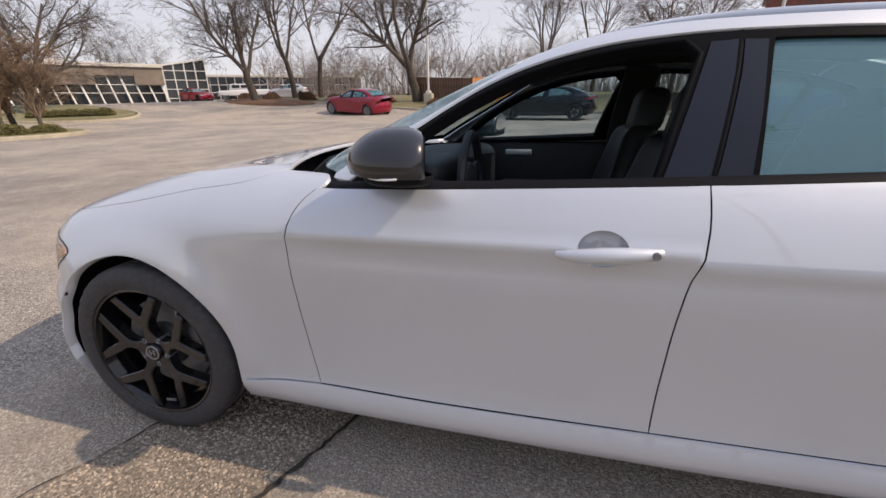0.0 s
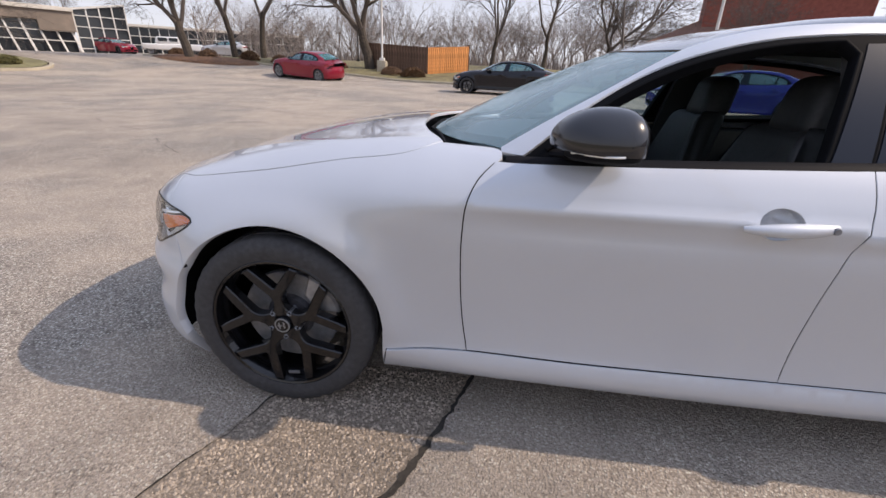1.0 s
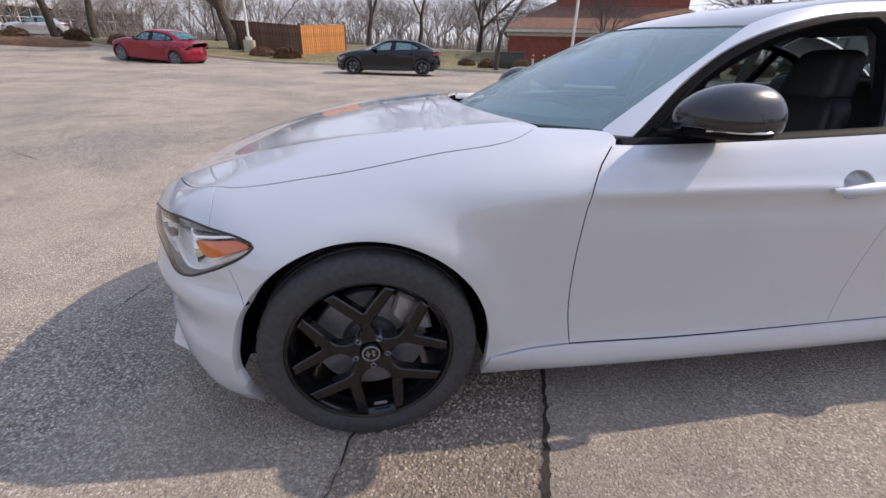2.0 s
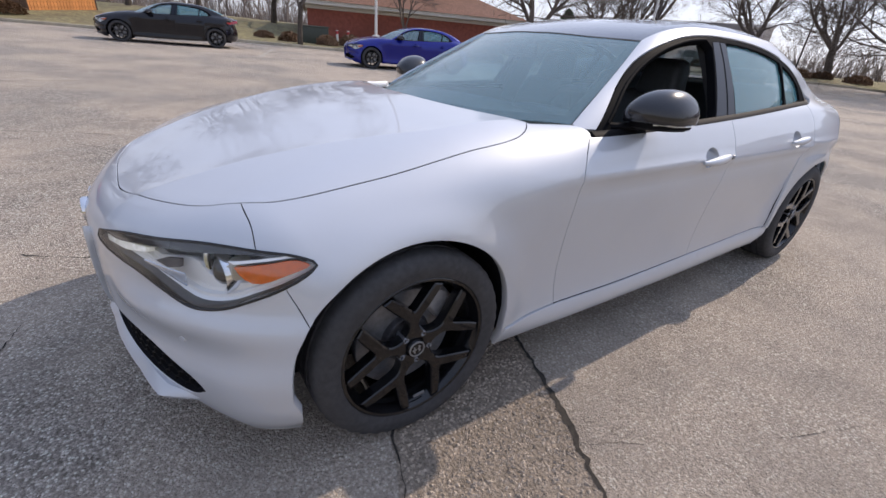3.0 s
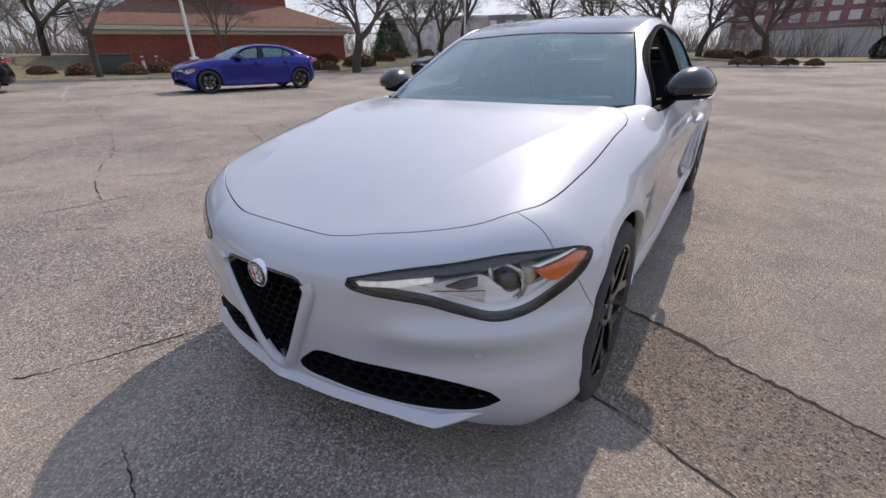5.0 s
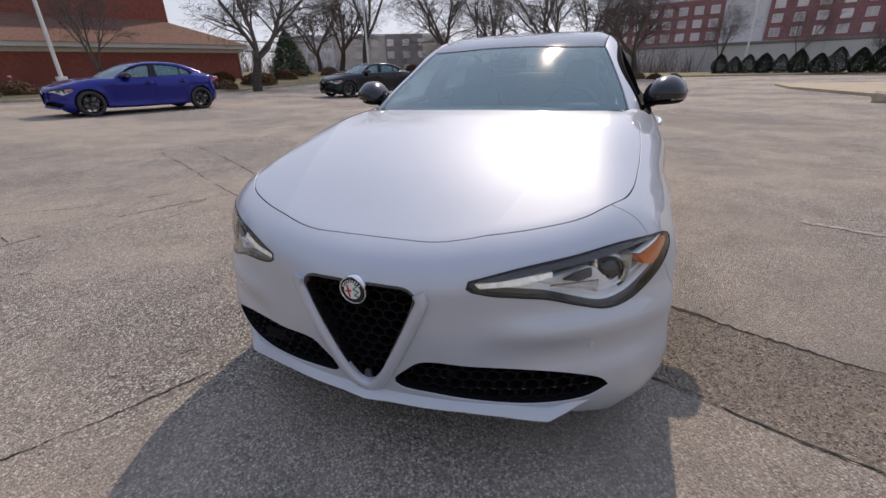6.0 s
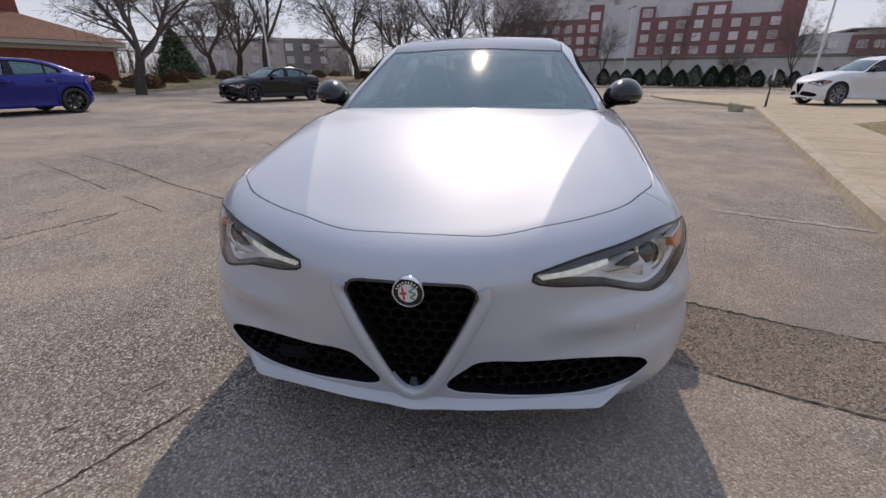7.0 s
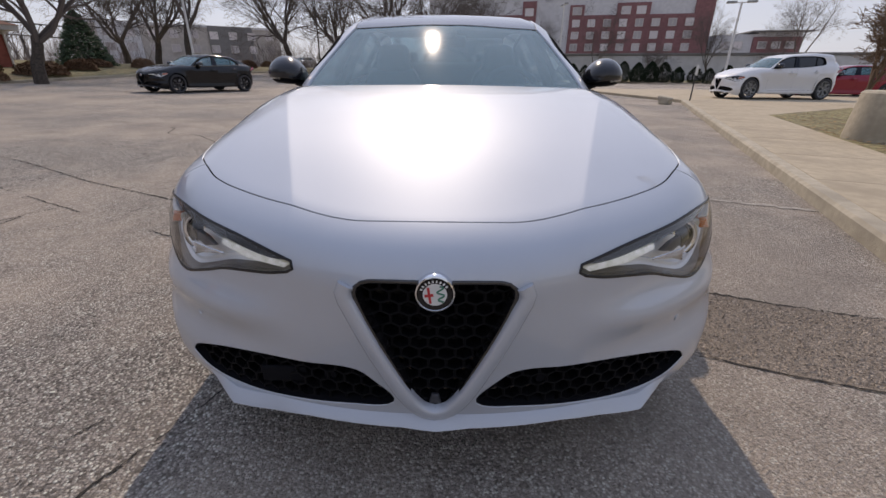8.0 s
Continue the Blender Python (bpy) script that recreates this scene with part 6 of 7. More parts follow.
for path in ISLES:
    setting("kerb", mesh_of("kerb", *kerb(path, out=-1, gap=0.7)), kerb_mat, "weathered concrete kerb round a planted island", "kerb")
    p = line(path, 0.7)
    mid = np.array([(q[0] * 0.3 + p[0][0] * 0.7, q[1] * 0.15 + p[:, 1].mean() * 0.85) for q in p])
    v = [(*(a_ + (b_ - a_) * s), rise(*(a_ + (b_ - a_) * s)) + 0.12) for a_, b_ in zip(p, mid) for s in np.linspace(0.02, 1, 6)]
    f = [(i * 6 + j, i * 6 + j + 1, i * 6 + j + 7, i * 6 + j + 6) for i in range(len(p) - 1) for j in range(5)]
    setting("verge", mesh_of("verge", v, f), lawn_mat, "island of dormant grass", "verge")

U = np.array((0.924, -0.383))
N = np.array((-0.383, -0.924))
K0 = np.array((1.36, -2.80))
pave = setting("pavement", mesh_of("pavement", *kerb([K0 + U * s for s in (-9.0, -4, 0, 4, 8, 14.1)], high=0.115, wide=0.15, out=-1)), kerb_mat, "pale concrete kerb of the walk", "pavement")
slab_mesh = None
for i in range(16):
    a = K0 + U * (-9.0 + i * 1.45) + N * 0.155
    if slab_mesh is None:
        slab_mesh = box_mesh("paving_slab", (1.446, 1.25, 0.16), (0.72, -0.625, -0.08), 0.008, 1)
        slab_mesh.materials.append(concrete)
    ob = new("paving_slab", slab_mesh)
    ob.parent = pave
    ob.matrix_basis = pose(a[0], a[1], 0.113, 0, 0, math.degrees(math.atan2(U[1], U[0])))
end = K0 + U * 14.15

a = K0 + U * 14.15 + N * 1.405
poly = [tuple(end), (20.6, -7.3), (23.6, -7.6), (25, -30), (12, -30), (14.0, -16.0), (10.95, -10.95), (8.85, -7.43), tuple(a)]
v, f = prism(poly, -0.05, 0.100, lambda u, w, h: (u, w, h), 0.01)
setting("driveway", mesh_of("driveway", v, f, smooth=False), concrete, "pale concrete drive", "driveway")
lawn = [tuple(K0 + U * -9 + N * 1.41), (8.81, -7.42), (10.90, -10.95), (13.95, -16.0), (11.95, -30), (-20, -30), (-24, 2)]
v, f = prism(lawn, -0.05, 0.105, lambda u, w, h: (u, w, h), 0.02)
setting("lawn", mesh_of("lawn", v, f, smooth=False), material("leafy_lawn", (0.19, 0.145, 0.075), rough=0.95, grain=0.55, scale=9, bump=0.9, bump_scale=45, stain=0.4, stain_scale=1.2, colour2=(0.24, 0.21, 0.10)), "dormant lawn with fallen leaves", "lawn")
rnd = random.Random(3)
v, f = [], []
while len(f) < 900:
    s_, o_ = rnd.uniform(1.0, 9.5), 1.45 + rnd.uniform(0, 1.0) ** 1.5 * 3.2
    c = K0 + U * s_ + N * o_
    if c[0] > 8.6 + (-7.6 - c[1]) * 0.62:
        continue
    a_, r_, h_ = rnd.uniform(0, 6.28), rnd.uniform(0.02, 0.05), rnd.uniform(0.004, 0.03)
    k_ = len(v)
    for t_, w_ in ((0, 1.0), (1.57, 0.5), (3.14, 1.0), (4.71, 0.5)):
        v.append((c[0] + math.cos(a_ + t_) * r_ * w_, c[1] + math.sin(a_ + t_) * r_ * w_, 0.107 + h_ + rnd.uniform(0, 0.012)))
    f.append((k_, k_ + 1, k_ + 2, k_ + 3))
me = bpy.data.meshes.new("fallen_leaves")
me.from_pydata(v, [], f)
me.materials.append(material("dry_leaves", (0.30, 0.19, 0.085), rough=0.9, island=-0.4))
tagged(new("fallen_leaves", me), "scattered dry brown leaves on the lawn", "leaves", kind="stuff")

# ---------------------------------------------------------------- cars
hero = build_car("car", silver_paint, True, "silver-grey four-door saloon with black wheels and a lowered driver's window", open_window=True)


def ground_pose(x, y, yaw, lift=0.0):
    e = 0.8
    gx, gy = (rise(x + e, y) - rise(x - e, y)) / (2 * e), (rise(x, y + e) - rise(x, y - e)) / (2 * e)
    up = Vector((-gx, -gy, 1)).normalized()
    return Matrix.Translation((x, y, rise(x, y) + lift)) @ Vector((0, 0, 1)).rotation_difference(up).to_matrix().to_4x4() @ pose(0, 0, 0, 0, 0, yaw)


def park(model, wheel_x, wheel_y, yaw, coat, label, grow=(1, 1, 1), lift=0.0, old=None):
    """A copy of a car whose near front wheel stands at the place given."""
    c, s = math.cos(radians(yaw)), math.sin(radians(yaw))
    x, y = wheel_x - 0.75 * s * grow[1], wheel_y + 0.75 * c * grow[1]
    ob = copy_thing(model, ground_pose(x, y, yaw, lift))
    ob.scale = grow
    for o in ob.children_recursive:
        for slot in o.material_slots:
            if slot.material is old:
                slot.link = "OBJECT"
                slot.material = coat
    tagged(ob, label)
    return ob


far_car = build_car("car", black_paint, False, "black four-door saloon parked by the kerb")
SKIP = black_paint
park(far_car, 6.02, 12.08, -14, blue_paint, "deep blue four-door saloon parked by the kerb", old=SKIP)
park(far_car, -0.55, 17.4, -8, grey_paint, "dark grey four-door saloon parked by the kerb", old=SKIP)
red_saloon = park(far_car, -12.0, 23.7, -20, red_paint, "red four-door saloon with silver wheels parked by the island", (1.06, 1.06, 1.15), old=SKIP)
suv = park(far_car, 14.95, -10.85, -86, white_paint, "white sport utility car parked on the drive", (0.97, 0.97, 1.15), 0.09, old=SKIP)


def raise_tail(x, z):
    """The taller, fuller rear of a hatchback."""
    s = min(1.0, max(0.0, (x - 1.7) / 1.3))
    h = min(1.0, max(0.0, (z - 0.93) / 0.22))
    return x + 0.22 * s * h * max(0.0, x - 2.3), z + 0.19 * s * s * h


for o in suv.children:
    if o.type == "MESH" and o.matrix_basis == Matrix() and max(q.co.z for q in o.data.vertices) > 0.95 and max(q.co.x for q in o.data.vertices) > 1.9:
        o.data = o.data.copy()
        for q in o.data.vertices:
            q.co.x, q.co.z = raise_tail(q.co.x, q.co.z)
        for k in o.children:
            if k.type == "MESH":
                k.data = k.data.copy()
                for q in k.data.vertices:
                    q.co.x, q.co.z = raise_tail(q.co.x, q.co.z)
park(far_car, 18.2, -15.6, -100, red_paint, "red car parked beyond the white one", old=SKIP)
far_car.matrix_basis = ground_pose(14.5 + 0.75 * math.sin(radians(25)), 9.65 + 0.75 * math.cos(radians(25)), -25)
park(far_car, -33.6, 38.6, 168, red_paint, "small red car before the glass showroom", old=SKIP)
silver2 = paint("light_silver_paint", (0.45, 0.45, 0.46), 0.4)
park(far_car, -27.9, 41.3, 22, silver2, "silver car beyond the planting", (1, 1, 1.12), 0.05, old=SKIP)
park(far_car, 52.0, 17.0, -10, white_paint, "white car far beyond the lot", old=SKIP)


# ---------------------------------------------------------------- trees and shrubs
def tree_meshes(seed, high, spread=0.55, limbs=5, trunk_r=0.17, fork=0.22, depth=5, lean=0.0, twig=1.0):
    """A bare tree: trunk mesh and crown mesh of limbs, branches and twigs."""
    rnd = random.Random(seed)
    trunk, crown = [], []

    def grow(p, d, length, r, level):
        n = (5, 5, 4, 3, 3, 1)[level]
        pts, rad = [p], [r]
        for i in range(n):
            d = (d + Vector((rnd.gauss(0, 1), rnd.gauss(0, 1), rnd.gauss(0, 0.6))) * (0.10 + 0.045 * level) + Vector((0, 0, 0.06 if level < 3 else -0.01))).normalized()
            p = p + d * length / n
            pts.append(p)
            rad.append(max(0.004, r * (1 - (0.62 if level else 0.30) * (i + 1) / n)))
        (trunk if level == 0 else crown).append(tube(pts, rad, (10, 7, 5, 3, 3, 3)[level], cap=False))
        if level >= depth:
            return
        count = limbs if level == 0 else (6, 7, 6, 5, 4)[level] if level < 4 else 4
        for k in range(int(count)):
            t = (0.80 + 0.20 * k / max(1, count - 1)) if level == 0 else rnd.uniform(0.22, 1.0)
            j = min(n - 1, int(t * n))
            q = pts[j].lerp(pts[j + 1], t * n - j)
            rr = rad[j] * (0.62 if level == 0 else 0.52)
            a = rnd.uniform(0, 2 * math.pi) if level else 2 * math.pi * (k + rnd.uniform(-0.25, 0.25)) / count
            dd = (pts[j + 1] - pts[j]).normalized()
            u = dd.orthogonal().normalized()
            side = u * math.cos(a) + dd.cross(u) * math.sin(a)
            tilt = spread * rnd.uniform(0.75, 1.25) * (1.0 if level == 0 else 1.2)
            grow(q, (dd * math.cos(tilt) + side * math.sin(tilt)).normalized(), length * ((2.3 if level == 0 else 0.60) * rnd.uniform(0.75, 1.1)) * (twig if level > 1 else 1), max(rr, 0.0065), level + 1)

    grow(Vector((0, 0, -0.15)), Vector((lean, 0, 1)).normalized(), high * fork + 0.15, trunk_r, 0)
    return joined(*trunk), joined(*crown)


def make_tree(seed, high, label, mat=None, **kw):
    t, c = tree_meshes(seed, high, **kw)
    ob = tagged(new("tree"), label, "tree", "bare trees round the lot")
    part("trunk", mesh_of("trunk", *t), bark, ob)
    part("crown", mesh_of("crown", *c), mat or twig_mat, ob)
    return ob


LIST = "bare deciduous tree with a spreading crown on the verge"
models = [make_tree(3, 9.0, LIST, trunk_r=0.22), make_tree(11, 9.0, LIST, spread=0.45, limbs=4, fork=0.28, trunk_r=0.21), make_tree(29, 9.0, LIST, spread=0.62, limbs=5, fork=0.2, trunk_r=0.25),
          make_tree(41, 9.0, LIST, spread=0.5, limbs=3, fork=0.3, trunk_r=0.19)]
bushy = make_tree(53, 5.0, "bare many-stemmed small tree", brown_twig, spread=0.42, limbs=6, fork=0.12, trunk_r=0.10, twig=0.9)
PLACES = [  # model, x, y, size, turn
    (2, -20.1, 27.4, 1.12, 0), (1, -18.7, 30.6, 1.0, 70), (3, -17.9, 33.3, 1.1, 140), (2, -8.3, 30.0, 1.30, 20), (1, 0.2, 36.0, 0.80, 200), (0, 8.5, 33.1, 0.85, 250), (3, 4.8, 39.8, 0.9, 10),
    (3, 6.7, 21.5, 0.62, 90), (2, 18.2, 17.9, 0.92, 160), (0, 32.5, 3.3, 0.90, 40), (2, 36.8, -2.0, 0.85, 300), (2, 32.2, 21.4, 0.85, 80), (1, 29.7, 17.6, 1.0, 190), (0, 34.3, 12.3, 0.98, 130),
    (1, 43.0, 6.1, 1.1, 30), (2, 39.5, 9.5, 0.95, 240), (0, 41.5, 2.4, 1.05, 270), (3, 47.0, -36.0, 0.7, 50), (1, 46.5, -9.0, 0.42, 120), (3, 45.0, -14.5, 0.45, 20), (0, 43.2, -19.0, 0.36, 220), (1, 41.5, -24.0, 0.45, 300), (3, 39.8, -29.0, 0.40, 80), (1, 13.2, 22.3, 0.42, 15), (0, -27.0, 17.0, 0.95, 45), (2, -29.5, 15.0, 0.9, 120), (1, -57.8, 49.1, 0.66, 210), (3, -53.2, 51.2, 0.68, 30), (2, 37.0, 27.0, 0.9, 10)]
used = set()
for k, x, y, s, a in PLACES:
    m = pose(x, y, rise(x, y) + 0.1, 0, 0, a)
    if k in used:
        ob = copy_thing(models[k], m)
    else:
        ob = models[k]
        ob.matrix_basis = m
        used.add(k)
    ob.scale = (s * 1.15, s * 1.15, s * 1.12)
first = True
for x, y, s, a in ((-18.6, 10.4, 1.1, 0), (-19.4, 11.3, 1.25, 40), (-17.9, 11.2, 0.95, 320), (-20.9, 11.6, 1.3, 150), (-20.6, 9.4, 1.25, 100), (-22.5, 11.0, 1.2, 200), (-19.9, 8.0, 1.0, 250), (11.2, -11.6, 0.95, 60)):
    ob = bushy if first else copy_thing(bushy, pose(0, 0, 0))
    ob.matrix_basis = pose(x, y, rise(x, y) + 0.1, 0, 0, a)
    ob.scale = (s, s, s)
    first = False
# far woods behind the planting
rnd = random.Random(5)
woods = []
for i in range(100):
    t = i / 99
    x = -34 + 74 * t + rnd.uniform(-2, 2)
    y = (48 + rnd.uniform(-4, 10)) if x < 25 else 46 - (x - 25) * 0.9 + rnd.uniform(-3, 8)
    woods.append((x, y, rnd.uniform(0.7, 1.35) if x < 20 else rnd.uniform(0.45, 0.8)))
for i in range(26):
    woods.append((46 + rnd.uniform(-1, 9), -6 + 26 * i / 25 + rnd.uniform(-1, 1), rnd.uniform(0.3, 0.6)))
pieces = []
wt, wc = tree_meshes(77, 9.0, spread=0.6, limbs=5, fork=0.16, depth=3, trunk_r=0.10, twig=1.15)
wt2, wc2 = tree_meshes(78, 9.0, spread=0.5, limbs=6, fork=0.12, depth=3, trunk_r=0.08, twig=1.2)
for i, (x, y, s) in enumerate(woods):
    a = rnd.uniform(0, 6.28)
    ca, sa = math.cos(a) * s, math.sin(a) * s
    z0 = rise(x, y)
    for v, f in ((wt, wc), (wt2, wc2))[i % 2]:
        pieces.append(([(x + p[0] * ca - p[1] * sa, y + p[0] * sa + p[1] * ca, z0 + p[2] * s) for p in v], f))
for i in range(9000):
    if i < 6800:
        x = rnd.uniform(-30, 44)
        y = (45 + rnd.uniform(-1, 16)) if x < 25 else 45 - (x - 25) * 0.9 + rnd.uniform(0, 10)
    else:
        x, y = 46 + rnd.uniform(0, 9), rnd.uniform(-8, 24)
    h, w, a = 3.4 * rnd.random() ** 1.6 + 0.5, rnd.uniform(0.015, 0.05), rnd.uniform(0, 3.14)
    lx, ly, z0 = rnd.gauss(0, 0.3) * h, rnd.gauss(0, 0.3) * h, rise(x, y) - 0.1
    pieces.append(([(x - w * math.cos(a), y - w * math.sin(a), z0), (x + w * math.cos(a), y + w * math.sin(a), z0), (x + w * math.sin(a), y - w * math.cos(a), z0), (x + lx, y + ly, z0 + h)], [(0, 1, 3), (1, 2, 3), (2, 0, 3)]))
me = bpy.data.meshes.new("far_woods")
v, f = joined(*pieces)
me.from_pydata(v, [], f)
me.materials.append(material("far_twigs", (0.23, 0.195, 0.175), rough=0.95, island=-0.2))
tagged(new("far_woods", me), "grey-brown bare woods behind the lot", "woods", kind="stuff")


def leaf_cloud(seed, n, size, rx, ry, rz, cone=False, twigs=True):
    """Small leaves scattered through a mound with an uneven outline."""
    rnd = random.Random(seed)
    v, f = [], []
    for i in range(n):
        a, u = rnd.uniform(0, 2 * math.pi), rnd.uniform(0, 1)
        el = math.asin(rnd.uniform(0, 1))
        r = (0.55 + 0.45 * math.sqrt(u)) * (1 + 0.18 * noise.noise((3 * math.cos(a), 3 * math.sin(a), 3 * el + seed)))
        if cone == "oval":
            h = rnd.uniform(0, 1)
            w = math.sin(math.pi * (0.16 + 0.83 * h ** 0.75)) ** 0.7 * (0.6 + 0.4 * u) * (1 + 0.25 * noise.noise((2 * a, 4 * h, seed)))
            c = Vector((math.cos(a) * w * rx, math.sin(a) * w * ry, h * rz + 0.04))
        elif cone:
            h = rnd.uniform(0, 1) ** 1.2
            w = (1 - h) ** 0.7 * (0.6 + 0.4 * u) * (1 + 0.25 * noise.noise((2 * a, 6 * h, seed)))
            c = Vector((math.cos(a) * w * rx, math.sin(a) * w * ry, h * rz + 0.04))
        else:
            c = Vector((math.cos(a) * math.cos(el) * r * rx, math.sin(a) * math.cos(el) * r * ry, math.sin(el) * r * rz + 0.03))
        d = Vector((rnd.gauss(0, 1), rnd.gauss(0, 1), rnd.gauss(0, 1))).normalized()
        e = d.orthogonal().normalized()
        s = size * rnd.uniform(0.6, 1.4)
        k = len(v)
        v += [tuple(c - d * s), tuple(c + e * s * 0.35), tuple(c + d * s), tuple(c - e * s * 0.35)]
        f.append((k, k + 1, k + 2, k + 3))
    return v, f


def make_shrub(name, seed, mat, label, n, size, rx, ry, rz, group, cone=False):
    ob = tagged(new(name), label, "shrub", group)
    stems = []
    rnd = random.Random(seed)
    for i in range(9):
        a = rnd.uniform(0, 6.28)
        stems.append(tube([(0, 0, -0.1), (math.cos(a) * rx * 0.25, math.sin(a) * ry * 0.25, rz * 0.4), (math.cos(a) * rx * 0.5, math.sin(a) * ry * 0.5, rz * 0.75)], [0.02, 0.014, 0.006], 5))
    part("stems", mesh_of("stems", *joined(*stems)), bark, ob)
    v, f = leaf_cloud(seed, n, size, rx, ry, rz, cone)
    me = bpy.data.meshes.new("foliage")
    me.from_pydata(v, [], f)
    part("foliage", me, mat, ob)
    return ob


brown = [make_shrub("shrub", 5 + i, brown_leaf, "rounded brown dormant shrub in the mulch", 2400, 0.06, 0.75, 0.6, 0.55, "brown shrubs along the verge") for i in range(2)]
green = [make_shrub("shrub", 15 + i, green_leaf, "dark evergreen shrub of the hedge row", 4200, 0.06, 0.80, 0.80, 1.75, "evergreen hedge", cone="oval") for i in range(2)]
rnd = random.Random(8)
spots = []
along = line(EDGE, 0.5)
for i, s in enumerate(np.linspace(0.24, 0.66, 30)):
    x, y = along[int(s * (len(along) - 1))]
    a, b = along[int(s * (len(along) - 1)) - 1], along[int(s * (len(along) - 1))]
    t = (b - a) / np.linalg.norm(b - a)
    d = 1.5 + (0.9 if i % 3 else 2.2) + rnd.uniform(-0.3, 0.5)
    spots.append((x - t[1] * d, y + t[0] * d, rnd.uniform(0.65, 1.15)))
spots += [(-19.5, 28.6, 1.0), (-17.0, 29.5, 1.1), (-14.5, 29.0, 0.9), (-22.5, 29.5, 1.0), (-10.5, 29.2, 0.9), (-6.2, 27.6, 0.9), (-4.6, 27.0, 1.0), (20.3, 19.6, 1.3), (16.6, 20.2, 1.2), (17.4, 19.3, 0.9),
          (31.0, -0.6, 0.7), (31.2, -1.8, 0.8), (31.0, -3.0, 0.7), (30.8, -4.1, 0.7), (39.6, 0.5, 1.2), (39.8, -1.5, 1.1)]
for i, (x, y, s) in enumerate(spots):
    ob = brown[i] if i < 2 else copy_thing(brown[i % 2], pose(0, 0, 0))
    ob.matrix_basis = pose(x, y, rise(x, y) + 0.10, 0, 0, rnd.uniform(0, 360))
    ob.scale = (s * rnd.uniform(0.85, 1.2), s, s * rnd.uniform(0.8, 1.1))
hedge = [(41.2 - 8.2 * t, -8.4 - 12.4 * t) for t in np.linspace(0, 1, 15)] + [(32.4, -22.5), (31.8, -24.3)]
for i, (x, y) in enumerate(hedge):
    ob = green[i] if i < 2 else copy_thing(green[i % 2], pose(0, 0, 0))
    ob.matrix_basis = pose(x + rnd.uniform(-0.3, 0.3), y, rise(x, y) + 0.10, 0, 0, rnd.uniform(0, 360))
    s = rnd.uniform(0.62, 0.85)
    ob.scale = (s, s, s * rnd.uniform(0.9, 1.1))
for x, y, s in ((-16.9, 10.6, 0.75), (-17.3, 9.6, 0.9), (-18.2, 9.0, 0.8), (-23.3, 18.2, 0.9), (-23.8, 17.7, 0.85), (-24.3, 17.2, 0.9), (-24.7, 16.7, 0.85), (-25.2, 16.2, 0.9), (-19.6, 10.8, 0.8), (-20.6, 10.0, 0.9)):
    ob = copy_thing(brown[0], pose(x, y, rise(x, y) + 0.1, 0, 0, x * 40))
    ob.scale = (s, s, s * 0.75)
    for o in ob.children_recursive:
        if o.name.startswith("foliage"):
            o.material_slots[0].link = "OBJECT"
            o.material_slots[0].material = bpy.data.materials.get("olive_leaves") or material("olive_leaves", (0.11, 0.10, 0.035), rough=0.9, island=-0.4)
    tagged(ob, "low olive-green clipped shrub on the island", group="island shrubs")
spruce = make_shrub("spruce", 91, spruce_leaf, "dark green spruce beside the brick building", 5200, 0.12, 1.5, 1.5, 2.9, "", cone=True)
spruce.matrix_basis = pose(26.0, 21.8, rise(26.0, 21.8) + 0.05)
tagged(spruce, "", "tree")


# ---------------------------------------------------------------- posts and small things
def lamp_post(x, y, high, label, r=0.075, base=0.28, base_h=0.7, heads=2, mat=None, turn=0.0, square=False):
    ob = tagged(new("street_lamp"), label, "street lamp", "lamp posts round the lot")
    ob.matrix_basis = pose(x, y, rise(x, y), 0, 0, turn)
    if base:
        if square:
            part("footing", box_mesh("footing", (base * 2, base * 2, base_h + 0.2), (0, 0, base_h / 2 - 0.1), 0.03), kerb_mat, ob, "concrete footing")
        else:
            v, f = lathe([(0.0, base_h), (base - 0.03, base_h), (base, base_h - 0.03), (base * 1.12, 0.05), (base * 1.12, -0.2), (0.0, -0.2)], 40, closed=False)
            part("footing", mesh_of("footing", [(a, c, b) for a, b, c in v], f), kerb_mat, ob, "round concrete footing")
    part("base_plate", box_mesh("base_plate", (r * 4.4, r * 4.4, 0.18), (0, 0, base_h + 0.09), 0.02), mat or white_metal, ob)
    part("pole", mesh_of("pole", *tube([(0, 0, base_h), (0, 0, high * 0.5), (0, 0, high)], [r, r * 0.85, r * 0.7], 12)), mat or white_metal, ob)
    for k in range(heads):
        s = (-1, 1)[k % 2]
        part("lamp_arm", mesh_of("lamp_arm", *tube([(0, 0, high - 0.08), (s * 0.35, 0, high - 0.02)], [0.035, 0.03], 8)), mat or white_metal, ob)
        hd = part("lamp_head", box_mesh("lamp_head", (0.62, 0.36, 0.14), (s * 0.62, 0, high), 0.03, 2, shape=lambda a, b, c: (a, b * (1 - 0.2 * (c > 0)), c)), mat or grey_metal, ob)
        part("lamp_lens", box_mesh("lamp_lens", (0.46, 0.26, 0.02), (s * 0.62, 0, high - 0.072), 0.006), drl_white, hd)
    return ob


